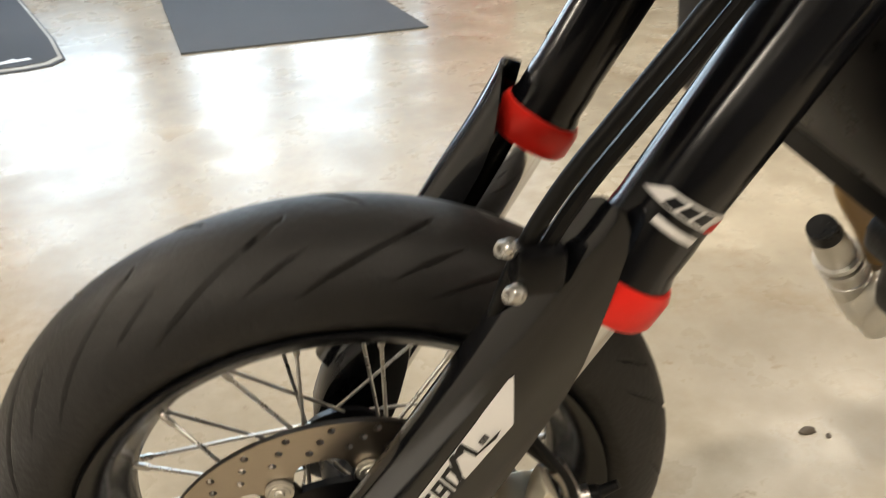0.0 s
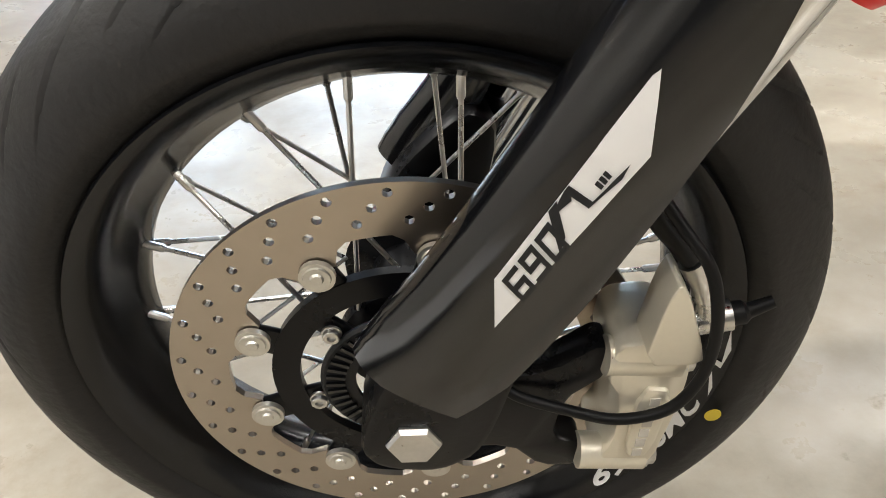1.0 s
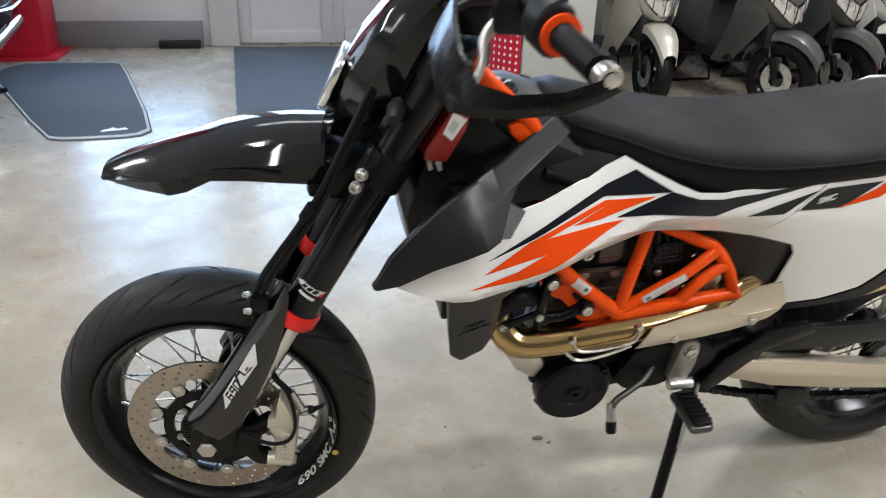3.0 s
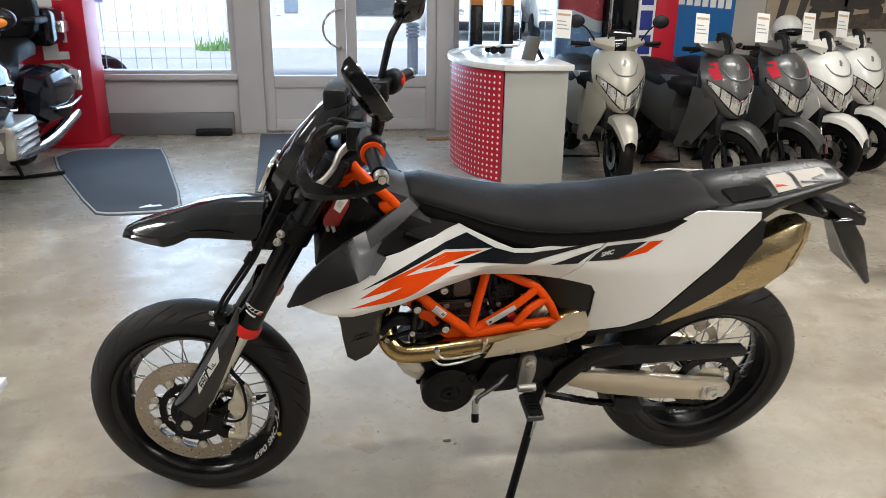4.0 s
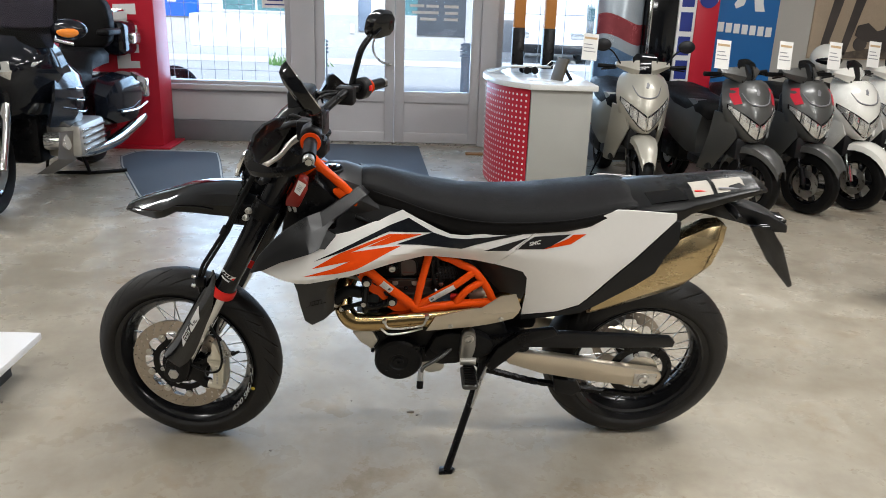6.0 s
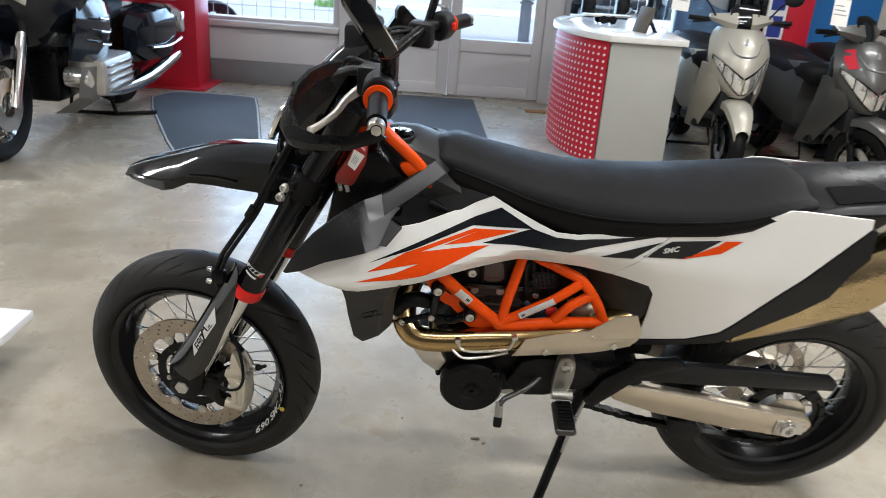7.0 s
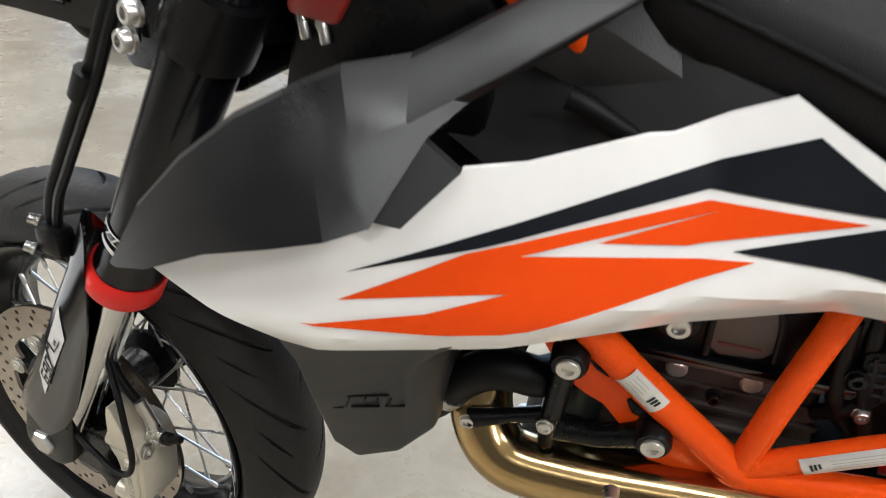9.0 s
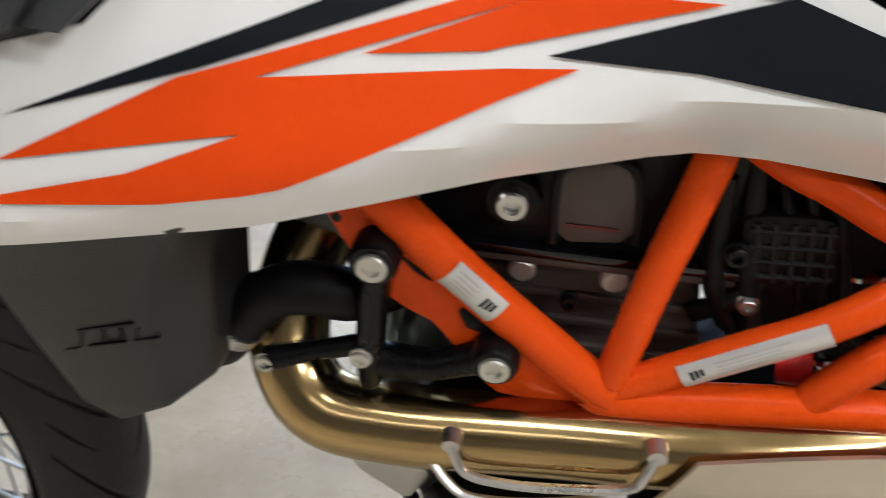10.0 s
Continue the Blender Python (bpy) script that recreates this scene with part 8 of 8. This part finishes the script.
for (p, h, paint, stripe, mir, lab) in SCOOTERS:
    m = pose(*p, 0, 0, h)
    scooter(m, paint, BLACKMATT, lab, stripe, mir, CHROME if paint is PEARL else BLACKSATIN, SEAT, 0 if mir else 25)
    tg = thing("price_tag", "white price sheet hanging from a scooter handlebar", "price tag", m @ pose(-0.42 if mir else -0.28, 0.16 if mir else 0.06, 1.03, -8, 5, 14), "price sheets")
    part("sheet", box((-0.06, -0.001, 0.0), (0.06, 0.001, 0.19)), PAPER, tg)
    part("text_bar", box((-0.05, -0.0022, 0.15), (0.05, -0.0012, 0.165)), mat("tan_print", (0.5, 0.36, 0.2), 0.8), tg)
    for k in range(3):
        part("text_bar", box((-0.05, -0.0022, 0.06 + 0.025 * k), (0.045 - 0.015 * k, -0.0012, 0.066 + 0.025 * k)), INK, tg)
HLM = thing("helmet", "pale open-face helmet on a stand behind the scooters", "helmet", pose(4.45, 4.75, 1.02))
part("shell", sphere((0, 0, 0), 0.13, (1, 1.1, 1)), PEARL, HLM)
part("visor", sphere((0, -0.03, -0.01), 0.122, (1, 1.1, 0.45)), BLACKGLOSS, HLM)
part("stand_pole", tube([(0, 0, -0.10), (0, 0, -1.02)], [0.02, 0.02], 10), STEEL, HLM)

# ---------------------------------------------------------------- dark touring motorcycle
TOUR = thing("touring_motorcycle", "large dark blue-black touring motorcycle with panniers on its centre stand", "motorcycle", pose(-1.92, 2.70, 0, 0, 0, 1) @ Matrix.Scale(1.03, 4))
NAVY = mat("dark_navy_paint", (0.006, 0.007, 0.011), 0.10, vary=0.15, coat=0.1, specular=0.4)
tw = small_wheel(TOUR, "front_wheel", (0, 0, 0.315), 0.315, 0.066, CHROME, 6, "front wheel with bright cast rim")
for s in (-1, 1):
    part("brake_disc", lathe([(0.07, s * 0.075), (0.148, s * 0.075), (0.148, s * 0.081), (0.07, s * 0.081)], 36, (0, 0, 0.315), "x", closed=True), DISCSTEEL, tw)
    part("fork_leg", tube([(s * 0.11, 0.0, 0.30), (s * 0.11, 0.10, 0.52), (s * 0.10, 0.26, 0.85)], [0.032, 0.034, 0.028], 16), CHROME, TOUR, "chrome fork leg")
small_wheel(TOUR, "rear_wheel", (0, 1.69, 0.315), 0.315, 0.09, ALU, 6, "rear wheel")
tf = []
for k in range(10):
    a = radians(30 + 125 * k / 9)
    r = 0.345
    y, z = -r * math.cos(a), 0.315 + r * math.sin(a)
    w = 0.10 * math.sin(math.pi * (0.2 + 0.6 * k / 9))
    tf.append([(-w, y, z - 0.10), (-w, y, z - 0.03), (-w * 0.5, y, z), (w * 0.5, y, z), (w, y, z - 0.03), (w, y, z - 0.10)])
part("front_fender", thicken(loft(tf, ring=False), 0.004), NAVY, TOUR, "dark gloss front fender")
fa = []
for z, y, w, d in ((0.55, 0.30, 0.20, 0.45), (0.66, 0.16, 0.30, 0.62), (0.80, 0.05, 0.37, 0.55), (0.90, 0.02, 0.39, 0.45), (1.00, 0.06, 0.37, 0.36), (1.08, 0.14, 0.31, 0.26), (1.13, 0.20, 0.25, 0.18)):
    fa.append([(-w, y + d, z), (-w, y + d * 0.5, z), (-w * 0.7, y + d * 0.1, z), (-w * 0.25, y, z), (w * 0.25, y, z), (w * 0.7, y + d * 0.1, z), (w, y + d * 0.5, z), (w, y + d, z)])
fb = loft(fa)
bmesh.ops.subdivide_edges(fb, edges=fb.edges[:], cuts=1, use_grid_fill=True, smooth=0.5)
FAIR = part("fairing", fb, NAVY, TOUR, "broad dark gloss front fairing", 60)
for s in (-1, 1):
    hb_ = loft([[(s * 0.06, 0.055, 0.83), (s * 0.06, 0.020, 0.88), (s * 0.06, 0.035, 0.93)], [(s * 0.20, 0.075, 0.83), (s * 0.21, 0.040, 0.89), (s * 0.20, 0.060, 0.95)], [(s * 0.31, 0.165, 0.87), (s * 0.32, 0.135, 0.92), (s * 0.30, 0.15, 0.97)], [(s * 0.365, 0.25, 0.94), (s * 0.37, 0.24, 0.965), (s * 0.36, 0.25, 0.985)]], ring=False)
    part("headlight", thicken(hb_, 0.02), LENS, FAIR, "wide clear headlight")
    mh = part("mirror", sphere((s * 0.49, 0.30, 1.13), 0.085, (1.25, 0.9, 0.75)), NAVY, FAIR, "dark mirror pod")
    part("indicator", sphere((s * 0.50, 0.242, 1.115), 0.05, (1.35, 0.5, 0.62)), AMBER, mh, "amber turn signal")
    sidep = loft([[(s * 0.30, 0.30, 0.52), (s * 0.36, 0.28, 0.70), (s * 0.37, 0.30, 0.86), (s * 0.30, 0.34, 0.98)], [(s * 0.34, 0.55, 0.48), (s * 0.40, 0.52, 0.66), (s * 0.39, 0.55, 0.84), (s * 0.30, 0.60, 0.94)], [(s * 0.32, 0.78, 0.50), (s * 0.36, 0.76, 0.66), (s * 0.34, 0.80, 0.80), (s * 0.26, 0.86, 0.86)]], ring=False)
    SP = part("side_cowl", thicken(sidep, 0.02), NAVY, TOUR, "dark side cowl with vents", 45)
    for k in range(3):
        z = 0.58 + 0.075 * k
        part("vent_trim", tube([(s * 0.415, 0.48, z + 0.02), (s * 0.405, 0.62, z), (s * 0.37, 0.74, z)], 0.007, 8, 3), CHROME, SP, "chrome vent trim")
    en = soften(box((s * 0.16 if s > 0 else -0.40, 0.52, 0.28), (0.40 if s > 0 else s * 0.16, 0.98, 0.50)), 0.03)
    EN = part("engine_side", en, ALU, TOUR, "bright flat-six cylinder bank")
    for k in range(4):
        part("fin", box((s * 0.405 - 0.008, 0.55, 0.31 + 0.045 * k), (s * 0.405 + 0.008, 0.95, 0.33 + 0.045 * k), 0.003), CHROME, EN)
    part("fog_light", lathe([(0.0001, s * 0.34), (0.055, s * 0.34), (0.06, s * 0.30), (0.06, s * 0.20)], 24, (0, 0.46, 0.40), "x"), LENS, TOUR, "round driving light")
    part("lower_cowl", loft([[(s * 0.16, 0.34, 0.20), (s * 0.30, 0.36, 0.30), (s * 0.33, 0.36, 0.48)], [(s * 0.18, 0.55, 0.16), (s * 0.34, 0.55, 0.26), (s * 0.36, 0.55, 0.46)]], ring=False), mat("grey_beige_cowl", (0.22, 0.20, 0.18), 0.35, metal=0.6), TOUR, "silver lower cowl")
    part("exhaust", tube([(s * 0.22, 0.80, 0.25), (s * 0.26, 1.1, 0.22), (s * 0.30, 1.5, 0.24), (s * 0.31, 2.0, 0.30), (s * 0.31, 2.12, 0.32)], [0.03, 0.04, 0.05, 0.052, 0.045], 20, 3), CHROME, TOUR, "long chrome exhaust")
    pn = []
    for y, zt, zb, w in ((1.25, 0.62, 0.42, 0.10), (1.36, 0.72, 0.36, 0.15), (1.65, 0.74, 0.34, 0.17), (1.95, 0.72, 0.36, 0.16), (2.08, 0.64, 0.42, 0.11)):
        x0 = s * 0.24
        pn.append([(x0, y, zb), (x0 + s * w * 0.8, y, zb + 0.02), (x0 + s * w, y, (zt + zb) / 2), (x0 + s * w * 0.85, y, zt - 0.03), (x0, y, zt)])
    PN = part("pannier", loft(pn), NAVY, TOUR, "dark gloss side case", 45)
    part("pannier_trim", tube([(s * 0.40, 1.36, 0.47), (s * 0.42, 1.65, 0.45), (s * 0.41, 1.95, 0.47)], 0.01, 8, 3), CHROME, PN)
    part("rear_lamp", soften(box((s * 0.36 - 0.04, 2.02, 0.50), (s * 0.36 + 0.04, 2.09, 0.66)), 0.015), LENS, PN)
    part("case_lamp", loft([[(s * 0.36, 1.86, 0.58), (s * 0.40, 1.80, 0.70), (s * 0.34, 1.80, 0.735)], [(s * 0.375, 2.04, 0.56), (s * 0.40, 1.98, 0.67), (s * 0.34, 1.98, 0.71)]]), LENS, PN, "grey lamp glass of the side case")
ws = []
for z, y, w in ((1.02, 0.11, 0.40), (1.18, 0.20, 0.41), (1.36, 0.30, 0.38), (1.50, 0.37, 0.27)):
    ws.append([(-w, y + 0.14, z), (-w * 0.6, y + 0.03, z), (0, y, z + 0.005), (w * 0.6, y + 0.03, z), (w, y + 0.14, z)])
part("windshield", thicken(loft(ws, ring=False), 0.004), glass_mat("tinted_screen", (0.16, 0.14, 0.15)), TOUR, "clear tall windshield")
tk = []
for y, zt, zb, w in ((0.62, 0.95, 0.60, 0.20), (0.78, 0.99, 0.60, 0.21), (0.98, 0.92, 0.55, 0.19), (1.10, 0.84, 0.50, 0.17)):
    tk.append([(-w, y, zb), (-w * 1.1, y, (zt + zb) / 2), (-w * 0.6, y, zt), (w * 0.6, y, zt), (w * 1.1, y, (zt + zb) / 2), (w, y, zb)])
part("tank", loft(tk), NAVY, TOUR, "dark gloss tank", 50)
part("frame_mass", box((-0.18, 0.4, 0.25), (0.18, 1.9, 0.72), 0.04), BLACKSATIN, TOUR)
sa_ = []
for y, zt, w in ((1.02, 0.80, 0.12), (1.12, 0.78, 0.18), (1.32, 0.80, 0.20), (1.42, 0.90, 0.19), (1.60, 0.92, 0.20), (1.80, 0.92, 0.18)):
    sa_.append([(-w, y, zt - 0.12), (-w * 1.04, y, zt - 0.05), (-w * 0.8, y, zt), (w * 0.8, y, zt), (w * 1.04, y, zt - 0.05), (w, y, zt - 0.12)])
part("seat", loft(sa_), SEAT, TOUR, "broad black stepped seat", 60)
part("backrest", soften(prism(rounded([(-0.19, 0.90), (0.19, 0.90), (0.23, 1.10), (0.20, 1.27), (0.10, 1.33), (-0.10, 1.33), (-0.20, 1.27), (-0.23, 1.10)], 2), 1.76, 1.92), 0.045, 3), SEAT, TOUR, "padded passenger backrest")
for s in (-1, 1):
    part("armrest", soften(box((s * 0.24 - 0.05, 1.55, 1.02), (s * 0.24 + 0.05, 1.85, 1.07)), 0.02, 3), SEAT, TOUR)
part("top_case", soften(box((-0.27, 1.94, 0.84), (0.27, 2.30, 1.12)), 0.05, 3), NAVY, TOUR, "dark top case")
part("top_case_lamp", soften(box((0.22, 2.10, 0.93), (0.30, 2.295, 1.02)), 0.015), LENS, TOUR)
part("top_rack", tube([(-0.2, 1.95, 1.20), (0.2, 1.95, 1.20), (0.22, 2.1, 1.20), (0.2, 2.25, 1.20), (-0.2, 2.25, 1.20)], 0.009, 8), CHROME, TOUR)
part("handlebar", tube([(-0.38, 0.62, 1.02), (-0.2, 0.50, 1.06), (0, 0.45, 1.03), (0.2, 0.50, 1.06), (0.38, 0.62, 1.02)], 0.014, 10, 3), CHROME, TOUR)
part("centre_stand", tube([(0.10, 1.18, 0.30), (0.16, 1.22, 0.015), (0.40, 1.34, 0.015)], 0.016, 10), BLACKSATIN, TOUR, "black centre stand foot")
part("centre_stand", tube([(-0.10, 1.18, 0.30), (-0.16, 1.22, 0.015), (0.16, 1.22, 0.015)], 0.016, 10), BLACKSATIN, TOUR, "black centre stand foot")

# ---------------------------------------------------------------- red and grey motorcycle at the edge of view
RB = thing("small_motorcycle", "red and silver-blue motorcycle standing at the side", "motorcycle", pose(3.46, 1.44, 0, 0, 0, -78) @ Matrix.Scale(0.93, 4))
w_ = small_wheel(RB, "front_wheel", (0, 0, 0.30), 0.30, 0.06, BLACKGLOSS, 5, "front wheel with dark rim and red pinstripe")
part("brake_disc", lathe([(0.085, 0.062), (0.135, 0.062), (0.135, 0.067), (0.085, 0.067)], 36, (0, 0, 0.30), "x", closed=True), STEEL, w_, "bright brake disc")
part("brake_disc", lathe([(0.085, -0.062), (0.135, -0.062), (0.135, -0.067), (0.085, -0.067)], 36, (0, 0, 0.30), "x", closed=True), STEEL, w_, "bright brake disc")
for s in (-1, 1):
    part("brake_caliper", soften(box((s * 0.085 - 0.018, 0.09, 0.33), (s * 0.085 + 0.018, 0.14, 0.44)), 0.008), MUFFLER, RB, "gold brake caliper")
part("pinstripe", lathe([(0.205, 0.048), (0.212, 0.048), (0.212, 0.05), (0.205, 0.05)], 40, (0, 0, 0.30), "x", closed=True), REDPANEL, w_)
BLUEGREY = mat("blue_grey_paint", (0.30, 0.36, 0.42), 0.25, vary=0.06, coat=0.5)
ff = []
for k in range(9):
    a = radians(62 + 88 * k / 8)
    y, z = -0.33 * math.cos(a), 0.30 + 0.33 * math.sin(a)
    w = 0.08 * math.sin(math.pi * (0.2 + 0.6 * k / 8))
    ff.append([(-w, y, z - 0.06), (-w * 0.7, y, z - 0.01), (0, y, z), (w * 0.7, y, z - 0.01), (w, y, z - 0.06)])
part("front_fender", thicken(loft(ff, ring=False), 0.004), BLUEGREY, RB, "blue-grey front fender")
for s in (-1, 1):
    part("fork_leg", tube([(s * 0.10, 0, 0.30), (s * 0.10, 0.2, 0.75)], 0.025, 14), ALUPALE, RB, "silver fork leg")
bd = []
for y, zt, zb, w in ((0.10, 0.80, 0.62, 0.10), (0.25, 0.95, 0.50, 0.17), (0.60, 0.98, 0.40, 0.20), (0.95, 0.82, 0.42, 0.16), (1.6, 0.86, 0.66, 0.10)):
    bd.append([(-w, y, zb), (-w * 1.05, y, (zt + zb) / 2), (-w * 0.6, y, zt), (w * 0.6, y, zt), (w * 1.05, y, (zt + zb) / 2), (w, y, zb)])
part("body", loft(bd), REDPANEL, RB, "red bodywork", 45)
small_wheel(RB, "rear_wheel", (0, 1.38, 0.30), 0.30, 0.07, BLACKGLOSS, 5, "rear wheel")

# a red motorcycle parked outside the window
OUT = thing("parked_motorcycle", "red motorcycle parked outside the shop window", "motorcycle", pose(-2.10, 7.5, -0.06, 0, 0, 100))
small_wheel(OUT, "front_wheel", (0, 0, 0.30), 0.30, 0.06, BLACKGLOSS, 5, "front wheel")
small_wheel(OUT, "rear_wheel", (0, 1.38, 0.30), 0.30, 0.07, BLACKGLOSS, 5, "rear wheel")
part("body", loft([[(x, y, z) for x, y, z in ((-0.1, a, 0.45), (-0.14, a, 0.7), (0, a, b), (0.14, a, 0.7), (0.1, a, 0.45))] for a, b in ((0.15, 0.85), (0.5, 1.0), (0.9, 0.85), (1.5, 0.9))]), REDPANEL, OUT, "red bodywork", 45)
for s in (-1, 1):
    part("fork_leg", tube([(s * 0.10, 0, 0.30), (s * 0.10, 0.25, 0.85)], 0.025, 12), STEEL, OUT)
part("handlebar", tube([(-0.35, 0.4, 1.05), (0, 0.3, 1.0), (0.35, 0.4, 1.05)], 0.014, 8, 3), BLACKSATIN, OUT)
